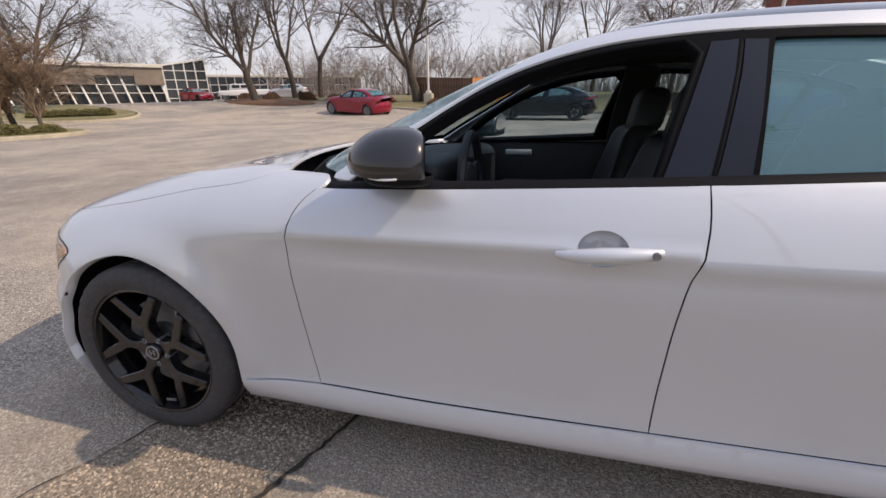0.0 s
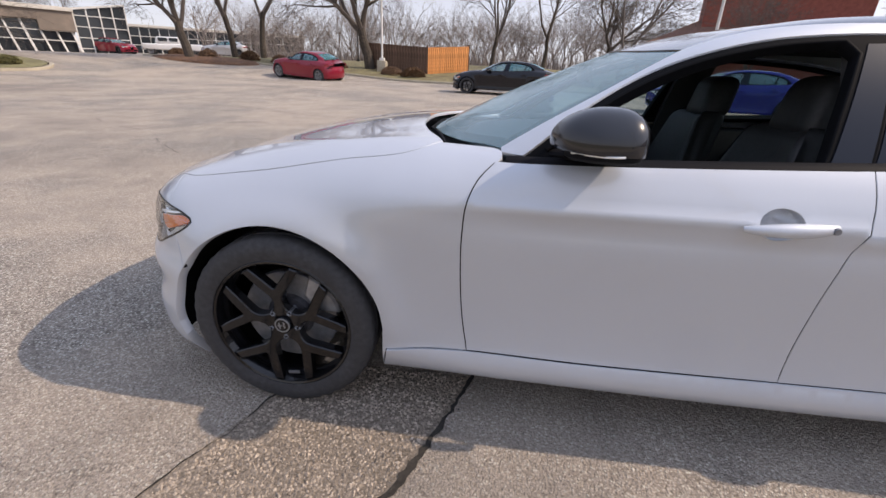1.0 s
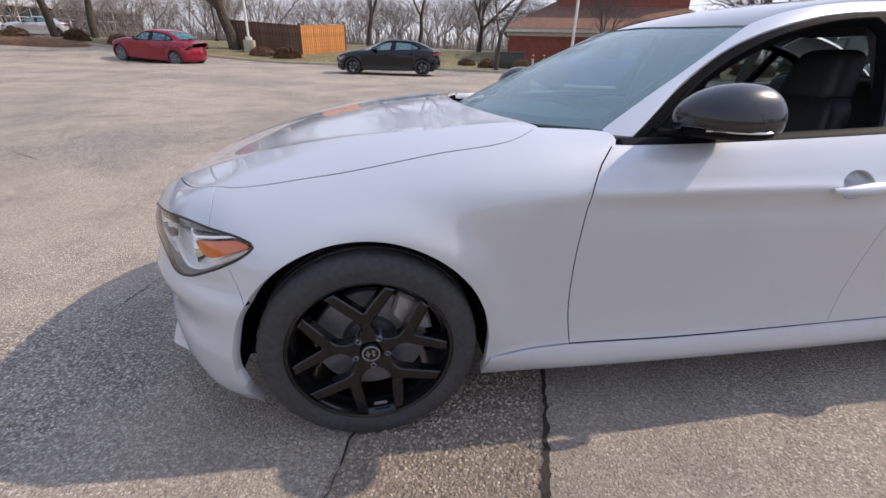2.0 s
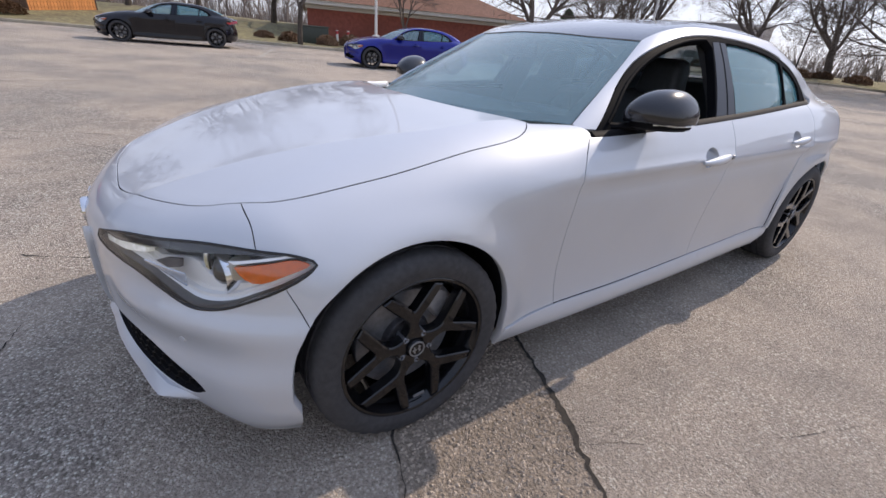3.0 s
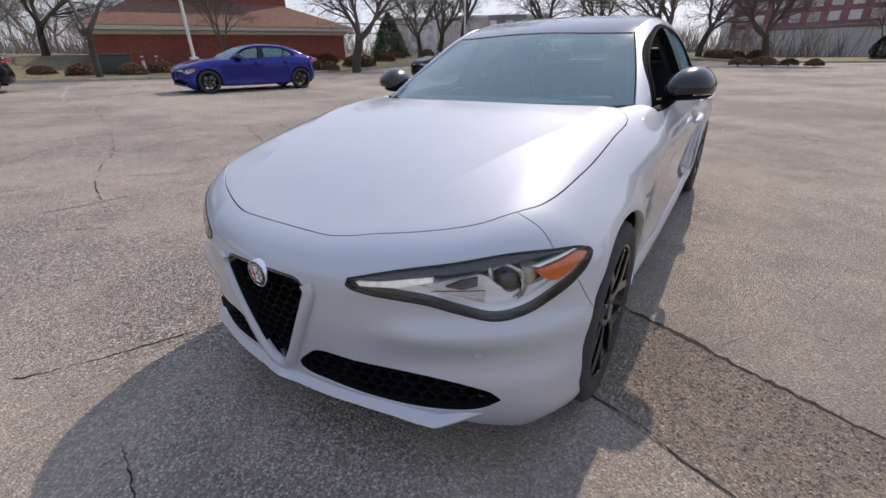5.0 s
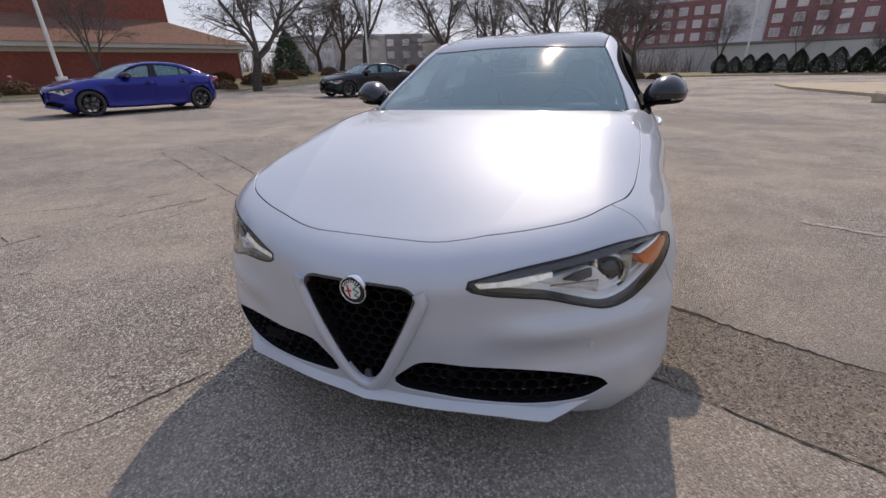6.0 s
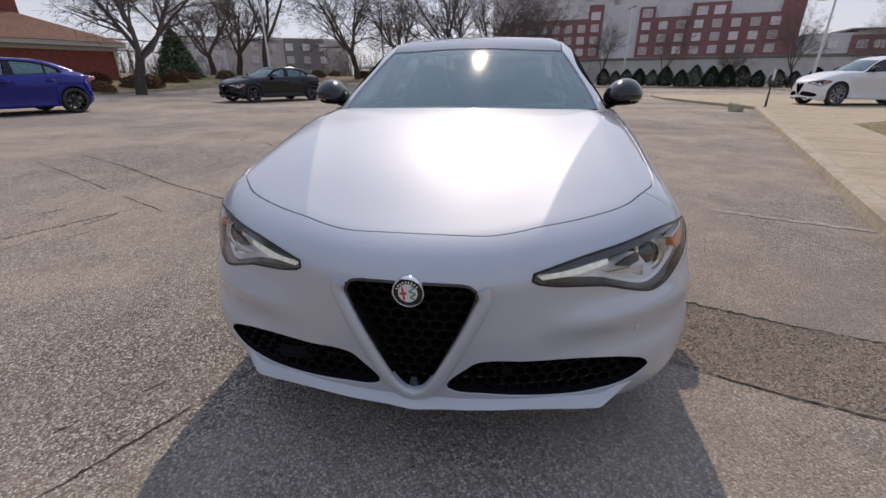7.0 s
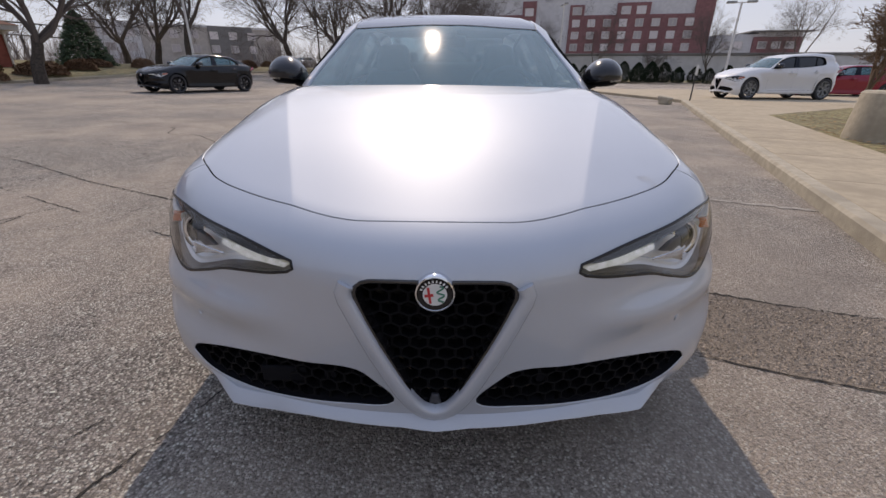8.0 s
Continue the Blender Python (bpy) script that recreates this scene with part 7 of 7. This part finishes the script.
POST = "tall white lamp post on a concrete footing"
lamp_post(-7.1, 28.8, 10.5, POST, square=True, base_h=0.8, base=0.30)
lamp_post(10.4, 19.9 + 0.8, 9.5, POST, turn=-15, square=True)
lamp_post(27.7, 16.2, 9.5, POST, base=0.25)
lamp_post(42.2, -10.3, 6.4, POST, r=0.09, base=0.3)
lamp_post(32.8, -20.5, 5.5, "white lamp post with two shoebox heads", r=0.09, base=0.3, turn=70)
lamp_post(4.84, -6.46, 8.0, "white lamp post on a wide round concrete footing", r=0.10, base=0.52, base_h=0.78, turn=30)
lamp_post(39.2, 11.4, 8.0, "thin dark lamp post beyond the verge", r=0.06, base=0, base_h=0.1, mat=dark_metal)
lamp_post(-12.5, 41.0, 8.0, "thin dark lamp post beyond the verge", r=0.06, base=0, base_h=0.1, mat=dark_metal)
for x, y, h, t in ((13.7, -8.15, 1.15, 3), (14.3, -8.5, 1.2, -2)):
    st = tagged(new("marker_stake"), "thin dark metal stake by the kerb's corner", "stake", "kerb stakes")
    st.matrix_basis = pose(x, y, 0.0, t, t, 0)
    part("rod", mesh_of("rod", *tube([(0, 0, -0.1), (0, 0, h)], [0.018, 0.016], 8)), dark_metal, st)
    part("plate", box_mesh("plate", (0.01, 0.07, 0.28), (-0.02, 0, h - 0.1), 0.003), white_metal, st)
for x, y, s in ((13.5, -7.25, 1.0), (15.2, -7.95, 0.8)):
    ob = new("rubble", box_mesh("rubble", (0.40 * s, 0.28 * s, 0.26 * s), (0, 0, 0.11 * s), 0.05, 2, cuts=2, shape=lambda a, b, c: (a + 0.05 * noise.noise((a * 9, b * 9, c * 9)), b + 0.04 * noise.noise((a * 8, b * 7, 3)), c * (1 + a))))
    ob.data.materials.append(kerb_mat)
    ob.matrix_basis = pose(x, y, 0, 0, 0, 40 * s)
    tagged(ob, "broken lump of kerb concrete on the asphalt", "rubble", "concrete lumps")
en = tagged(new("trash_enclosure"), "brown and orange timber screen round refuse bins", "fence")
en.matrix_basis = pose(0, 0, 0)
brown_wood = material("brown_boards", (0.13, 0.075, 0.05), rough=0.85, grain=0.3, scale=6, island=0.15)
orange_wood = material("orange_boards", (0.58, 0.235, 0.075), rough=0.8, grain=0.25, scale=6, island=0.12)
for (x0, y0), (x1, y1), mat in (((-8.6, 30.4), (-4.0, 28.7), brown_wood), ((-4.0, 28.7), (-1.4, 31.4), orange_wood)):
    n = 22
    L = math.hypot(x1 - x0, y1 - y0)
    bm_ = box_mesh("board", (L / n - 0.012, 0.04, 1.75), (0, 0, 0.875), 0.006, 1)
    for i in range(n):
        t = (i + 0.5) / n
        x, y = x0 + (x1 - x0) * t, y0 + (y1 - y0) * t
        part("board", bm_, mat, en, "", pose(x, y, rise(x, y) + 0.02, 0, 0, math.degrees(math.atan2(y1 - y0, x1 - x0))))
for x, y in ((-8.6, 30.4), (-4.0, 28.7), (-1.4, 31.4)):
    part("corner_post", box_mesh("corner_post", (0.12, 0.12, 1.9), (x, y + 0.03, rise(x, y) + 0.93), 0.01), brown_wood, en)
tb = tagged(new("transformer_box"), "grey-green electrical cabinet in the shrubs", "cabinet")
tb.matrix_basis = pose(8.4, 24.4, rise(8.4, 24.4) + 0.08, 0, 0, -15)
part("body", box_mesh("body", (1.5, 0.9, 0.85), (0, 0, 0.43), 0.03), material("cabinet_green", (0.06, 0.07, 0.055), rough=0.6, grain=0.1), tb)
part("lid", box_mesh("lid", (1.56, 0.96, 0.08), (0, 0, 0.88), 0.02), material("cabinet_lid", (0.075, 0.085, 0.07), rough=0.6, grain=0.1), tb)
for x in (1.15, 1.75):
    bo = tagged(new("bollard"), "short white and red bollard beside the cabinet", "bollard", "bollards")
    bo.matrix_basis = pose(8.4 + x, 24.2 - x * 0.27, rise(9.4, 24.0) + 0.1)
    part("post", mesh_of("post", *tube([(0, 0, -0.1), (0, 0, 0.8)], [0.07, 0.07], 14)), white_metal, bo)
    part("band", mesh_of("band", *tube([(0, 0, 0.6), (0, 0, 0.75)], [0.073, 0.073], 14)), badge_red, bo)

# ---------------------------------------------------------------- buildings
brick_red = material("red_brick", (0.29, 0.085, 0.06), rough=0.9, grain=0.2, scale=5, stain=0.25, stain_scale=0.5, bump=0.2, bump_scale=30)
brick_dark = material("dark_brick", (0.265, 0.125, 0.125), rough=0.9, grain=0.2, scale=3, stain=0.2, stain_scale=0.2)
stucco_grey = material("grey_stucco", (0.62, 0.61, 0.61), rough=0.9, grain=0.08, scale=2, stain=0.15, stain_scale=0.2)
stucco_beige = material("beige_stucco", (0.50, 0.455, 0.41), rough=0.9, grain=0.1, scale=2, stain=0.15, stain_scale=0.3)
shingle = material("roof_shingles", (0.20, 0.105, 0.075), rough=0.95, grain=0.3, scale=9, stain=0.2, stain_scale=0.6, bump=0.3, bump_scale=20)
white_trim = material("white_trim", (0.62, 0.58, 0.52), rough=0.6, grain=0.06, scale=4)
stone_band = material("brown_grey_cladding", (0.235, 0.19, 0.155), rough=0.8, grain=0.15, scale=2, stain=0.2, stain_scale=0.3)
panel_grey = material("grey_cladding", (0.20, 0.19, 0.18), rough=0.6, grain=0.08, scale=3, stain=0.1)
dark_pane = material("dark_window", (0.03, 0.035, 0.04), rough=0.08, spec=0.6)
pale_pane = material("pale_window", (0.56, 0.51, 0.50), rough=0.1, spec=0.6, island=0.35)


class Wall:
    """A frame along a facade: u metres along it from its start, w outwards, z up."""
    def __init__(self, p0, p1, z0):
        self.p0, d = Vector(p0), Vector(p1) - Vector(p0)
        self.length, self.z0 = d.length, z0
        self.yaw = math.degrees(math.atan2(d.y, d.x))

    def at(self, u=0.0, w=0.0, z=0.0):
        return pose(self.p0.x, self.p0.y, self.z0, 0, 0, self.yaw) @ pose(u, -w, z)


def block(ob, wl, u0, u1, z0, z1, deep, mat, name="wall", front=0.0, label=""):
    """A solid run of wall or cladding, its face front metres out."""
    return part(name, box_mesh(name, (u1 - u0, deep, z1 - z0), ((u0 + u1) / 2, deep / 2 - front, (z0 + z1) / 2), 0.02, 1), mat, ob, label, wl.at())


def windows(ob, wl, us, zs, wide, high, front, pane_mat, frame_mat, share={}):
    for u in us:
        for z in zs:
            key = (wide, high, pane_mat.name, frame_mat.name)
            if key not in share:
                b = 0.06 if wide < 3 else 0.12
                v, f = [], []
                for (cx, cz, sx, sz) in ((0, high / 2, wide, b), (0, -high / 2, wide, b), (-wide / 2, 0, b, high), (wide / 2, 0, b, high), (0, 0, b * 0.8, high)):
                    k = box_mesh("frame", (sx, 0.12, sz), (cx, 0, cz), 0)
                    n = len(v)
                    v += [tuple(q.co) for q in k.vertices]
                    f += [tuple(n + i for i in p.vertices) for p in k.polygons]
                    bpy.data.meshes.remove(k)
                share[key] = (mesh_of("window", v, f, smooth=False), box_mesh("pane", (wide, 0.03, high), (0, 0, 0), 0))
            a, p = share[key]
            w = part("window", a, frame_mat, ob, "", wl.at(u, front, z))
            part("pane", p, pane_mat, w)


# brick building behind the parked cars
bb = tagged(new("brick_building"), "low red brick building with a brown hipped roof and white eaves", "building")
wl = Wall((9.0, 27.2, 0), (22.2, 22.6, 0), 0.55)
L = wl.length
block(bb, wl, 0, L, -0.6, 2.25, 9.0, brick_red, label="red brick wall")
block(bb, wl, -0.45, L + 0.45, 2.12, 2.36, 9.6, white_trim, "eave", 0.45, "white painted eaves")
block(bb, wl, -0.1, L + 0.1, 1.92, 2.12, 9.1, white_trim, "frieze", 0.06)
v = [(-0.5, 0.5, 2.36), (L + 0.5, 0.5, 2.36), (L + 0.5, -9.5, 2.36), (-0.5, -9.5, 2.36), (3.6, -4.5, 4.6), (L - 5.0, -4.5, 4.6)]
rv = [(a, -b, c) for a, b, c in v]
part("roof", mesh_of("roof", rv, [(0, 1, 5, 4), (1, 2, 5), (2, 3, 4, 5), (3, 0, 4), (3, 2, 1, 0)], smooth=False), shingle, bb, "brown shingle roof", wl.at())
block(bb, wl, 3.2, 11.2, 1.0, 6.4, 6.0, brick_red, "upper_wall", -2.8)
block(bb, wl, 3.0, 11.4, 6.4, 6.7, 6.4, white_trim, "coping", -2.6)
part("downpipe", mesh_of("downpipe", *tube([(L - 0.1, -0.08, -0.6), (L - 0.1, -0.08, 2.1)], [0.05, 0.05], 8)), white_trim, bb, "", wl.at())
# glass showroom
sh = tagged(new("showroom"), "low grey showroom with white-framed glass bays", "building")
wl = Wall((-56.0, 13.5, 0), (-37.6, 36.8, 0), 1.2)
L = wl.length
block(sh, wl, 0, L, -0.5, 3.7, 14, dark_pane, "glazing")
block(sh, wl, -0.1, 24.2, 2.2, 3.8, 14.2, stone_band, "fascia", 0.5, "brown-grey cladding band")
block(sh, wl, 24.2, 27.3, 3.0, 3.8, 14.2, stone_band, "fascia", 0.5, "brown-grey cladding band")
block(sh, wl, 27.3, L + 0.1, 2.2, 3.8, 14.2, stone_band, "fascia", 0.5, "brown-grey cladding band")
block(sh, wl, -0.3, L + 0.2, 3.8, 4.12, 14.6, white_trim, "roof_edge", 0.7, "white roof edge")
block(sh, wl, 20.6, 22.0, 4.12, 4.6, 1.2, white_metal, "roof_unit", -3.0, "white roof unit")
block(sh, wl, -0.1, L + 0.1, -0.4, 0.16, 0.3, panel_grey, "plinth", 0.12)
for i in range(28):
    u, top = 0.6 + 1.08 * i, 3.0 if 24.2 < 0.6 + 1.08 * i < 27.3 else 2.25
    wide = 0.095 if i % 3 else 0.12
    part("mullion", mesh_of("mullion", *tube([(u + 0.26, -0.42, 0.1), (u - 0.26 * (top / 2.25), -0.12, top)], [wide, wide], 4), smooth=False), white_metal, sh, "leaning white mullion", wl.at())
for z in (1.43, 2.2):
    part("transom", mesh_of("transom", *tube([(0, -0.22, z), (L, -0.22, z)], [0.05, 0.05], 4), smooth=False), white_metal, sh, "", wl.at())
w2 = Wall((-37.4, 36.9, 0), (-34.6, 39.6, 0), 1.2)
v = [(0, 0, -0.5), (w2.length, 0, -0.5), (w2.length, 0, 4.75), (0, 0, 4.1), (0, 8, -0.5), (w2.length, 8, -0.5), (w2.length, 8, 4.75), (0, 8, 4.1)]
part("tower", mesh_of("tower", v, [(0, 1, 2, 3), (1, 5, 6, 2), (5, 4, 7, 6), (4, 0, 3, 7), (3, 2, 6, 7), (4, 5, 1, 0)], smooth=False), dark_pane, sh, "dark glass corner with a slanting top", w2.at())
bars = [tube([(a, -0.05, -0.3), (a, -0.05, 4.1 + a * 0.165)], [0.07, 0.07], 4) for a in np.linspace(0, w2.length, 5)] + [tube([(0, -0.05, z), (w2.length, -0.05, z)], [0.05, 0.05], 4) for z in (0.9, 1.8, 2.7, 3.6)]
bars.append(tube([(0, -0.08, 4.1), (w2.length, -0.08, 4.75)], [0.12, 0.12], 4))
part("mullions", mesh_of("mullions", *joined(*bars), smooth=False), white_metal, sh, "white mullions", w2.at())
s2 = tagged(new("showroom"), "long glass hall with white mullions behind the planting", "building")
wl = Wall((-52.0, 58.2, 0), (-31.0, 71.8, 0), 2.2)
L = wl.length
block(s2, wl, 0, L, -0.5, 3.5, 12, panel_grey)
block(s2, wl, -0.3, L + 0.3, 3.5, 3.8, 12.6, white_trim, "roof_edge", 0.4)
windows(s2, wl, [1.3 + 2.4 * i for i in range(10)], [0.6, 1.75, 2.9], 2.35, 1.12, 0.04, dark_pane, white_metal)

# far blocks
bg = tagged(new("office_block"), "beige three-storey block far off", "building")
wl = Wall((72.0, 60.0, 0), (88.0, 32.5, 0), 0.3)
L = wl.length
block(bg, wl, 0, L, -1, 7.2, 14, stucco_beige)
block(bg, wl, L * 0.12, L * 0.3, -1, 7.6, 2, stucco_grey, "bay", 0.4)
block(bg, wl, L * 0.62, L * 0.85, -1, 7.5, 2, panel_grey, "bay", 0.4)
block(bg, wl, -0.2, L + 0.2, 7.2, 7.6, 14.4, stucco_grey, "coping", 0.2)
windows(bg, wl, [2.0 + 3.1 * i for i in range(10)], [1.4, 3.8, 6.0], 1.3, 1.2, 0.46, pale_pane, white_trim)
ho = tagged(new("hotel"), "tall red brick and grey hotel with rows of windows", "building")
wl = Wall((94.5, 4.0, 0), (82.0, -45.5, 0), 0.5)
L = wl.length
block(ho, wl, 0, L, -1, 12.3, 16, stucco_grey)
block(ho, wl, 0, L * 0.46, 12.3, 17.0, 16, stucco_grey, "upper_wall")
block(ho, wl, L * 0.44, L * 0.9, 12.3, 14.3, 16, stucco_grey, "upper_wall")
for a, b, top in ((0.03, 0.40, 10.2), (0.36, 0.41, 12.4), (0.53, 1.0, 9.9), (0.53, 0.58, 11.6), (0.69, 0.80, 11.8), (0.94, 1.0, 12.6)):
    block(ho, wl, L * a, L * b, 1.8, top, 1.0, brick_dark, "brick_bay", 0.25 + 0.05 * (b - a < 0.2), "dark red brick bay")
us = [L * t for t in np.linspace(0.06, 0.385, 8)] + [L * t for t in np.linspace(0.555, 0.93, 8)]
windows(ho, wl, us, [2.6, 4.6, 6.6, 8.6], 1.3, 1.2, 0.34, pale_pane, white_trim)
windows(ho, wl, [L * 0.385, L * 0.555, L * 0.72, L * 0.77], [10.6], 1.55, 1.25, 0.34, pale_pane, white_trim)
windows(ho, wl, [L * t for t in np.linspace(0.04, 0.42, 7)] , [13.6, 15.6], 1.4, 1.2, 0.04, pale_pane, white_trim)
wg = tagged(new("office_block"), "lower brick and grey wing beyond the hotel", "building")
w2 = Wall((82.5, -47.0, 0), (79.5, -60.0, 0), 0.5)
block(wg, w2, 0, w2.length, -1, 6.6, 10, stucco_grey)
block(wg, w2, w2.length * 0.45, w2.length, 1.5, 6.2, 1, brick_dark, "brick_bay", 0.25)
block(wg, w2, w2.length * 0.4, w2.length + 1.2, 6.9, 7.15, 8, panel_grey, "roof_plate", 1.0)
block(wg, w2, w2.length * 0.5, w2.length, 6.6, 6.9, 8, stucco_grey, "clerestory")
windows(wg, w2, [w2.length * t for t in (0.12, 0.28, 0.56, 0.72, 0.88)], [2.6, 4.9], 1.3, 1.1, 0.33, pale_pane, white_trim)
gw = tagged(new("retaining_wall"), "long grey concrete wall with a rail behind the hedge", "wall")
wl = Wall((52.0, -1.0, 0), (36.0, -44.0, 0), 0.1)
L = wl.length
for i in range(11):
    block(gw, wl, L * i / 11 + 0.01, L * (i + 1) / 11 - 0.01, -0.5, 2.35, 0.4, stucco_grey, "wall_panel", 0.0)
block(gw, wl, 0, L, 2.35, 2.6, 0.55, panel_grey, "coping", 0.08)
br = tagged(new("footbridge"), "thin dark lattice footbridge between far buildings", "bridge")
w2 = Wall((56.0, 62.0, 0), (72.0, 58.5, 0), 5.0)
bars = [tube([(0, 0, z), (w2.length, 0, z)], [0.12, 0.12], 4) for z in (0, 1.6)]
for i in range(8):
    u = w2.length * i / 8
    bars += [tube([(u, 0, 0), (u + w2.length / 16, 0, 1.6), (u + w2.length / 8, 0, 0)], [0.07] * 3, 4)]
part("lattice", mesh_of("lattice", *joined(*bars), smooth=False), dark_metal, br, "", w2.at())
for u in (0.0, 0.5, 1.0):
    part("pier", mesh_of("pier", *tube([(w2.length * u, 0, -6), (w2.length * u, 0, 0)], [0.2, 0.2], 6)), dark_metal, br, "", w2.at())


def make_pickup():
    tk = tagged(new("pickup_truck"), "white crew-cab pickup truck before the glass hall", "truck")
    body = box_mesh("body", (5.4, 1.9, 0.62), (2.0, 0, 0.78), 0.10, 3, cuts=3, shape=lambda x, y, z: (x, y * (1 - 0.05 * abs(z)), z - 0.05 * (x < -1.2) * (z > 0)))
    part("body", body, white_paint, tk)
    part("cab", box_mesh("cab", (2.5, 1.7, 0.66), (1.7, 0, 1.38), 0.12, 3, cuts=2, shape=lambda x, y, z: (x * (1 - 0.28 * max(0, z + 0.2)), y * (1 - 0.2 * max(0, z)), z)), white_paint, tk)
    for s in (-1, 1):
        for x0, w in ((1.2, 0.85), (2.15, 0.8)):
            part("side_window", box_mesh("side_window", (w, 0.03, 0.40), (x0, s * 0.835, 1.42), 0.05), dark_pane, tk)
    part("windshield", box_mesh("windshield", (0.06, 1.45, 0.50), (0.62, 0, 1.40), 0.02, shape=lambda x, y, z: (x + 0.45 * z, y, z)), dark_pane, tk)
    part("bed_opening", box_mesh("bed_opening", (1.55, 1.5, 0.04), (3.75, 0, 1.085), 0.01), trim_black, tk)
    W = wheel_parts(False)
    for x, s in ((0, 1), (3.6, 1), (0, -1), (3.6, -1)):
        wh = holder("wheel", tk, pose(x, -0.82 * s, 0.40, 0, 0, 0 if s > 0 else 180) @ Matrix.Diagonal((1.22, 1.1, 1.22, 1)))
        part("tyre", W["tyre"], rubber, wh)
        part("rim", W["rim"], steel, wh)
        part("disc", W["disc"], steel, wh)
    part("bumper", box_mesh("bumper", (0.16, 1.85, 0.2), (-0.75, 0, 0.55), 0.04), chrome, tk)
    return tk


tk = make_pickup()
tk.matrix_basis = ground_pose(-34.7, 42.4, 28)

for o in red_saloon.children_recursive:
    if o.name.startswith(("spoke", "rim")):
        o.material_slots[0].link = "OBJECT"
        o.material_slots[0].material = lamp_grey
for o in suv.children_recursive:
    if o.name.startswith(("side_window", "rear_window")):
        o.material_slots[0].link = "OBJECT"
        o.material_slots[0].material = dark_pane
    elif o.name.startswith(("spoke", "rim")):
        o.material_slots[0].link = "OBJECT"
        o.material_slots[0].material = lamp_grey
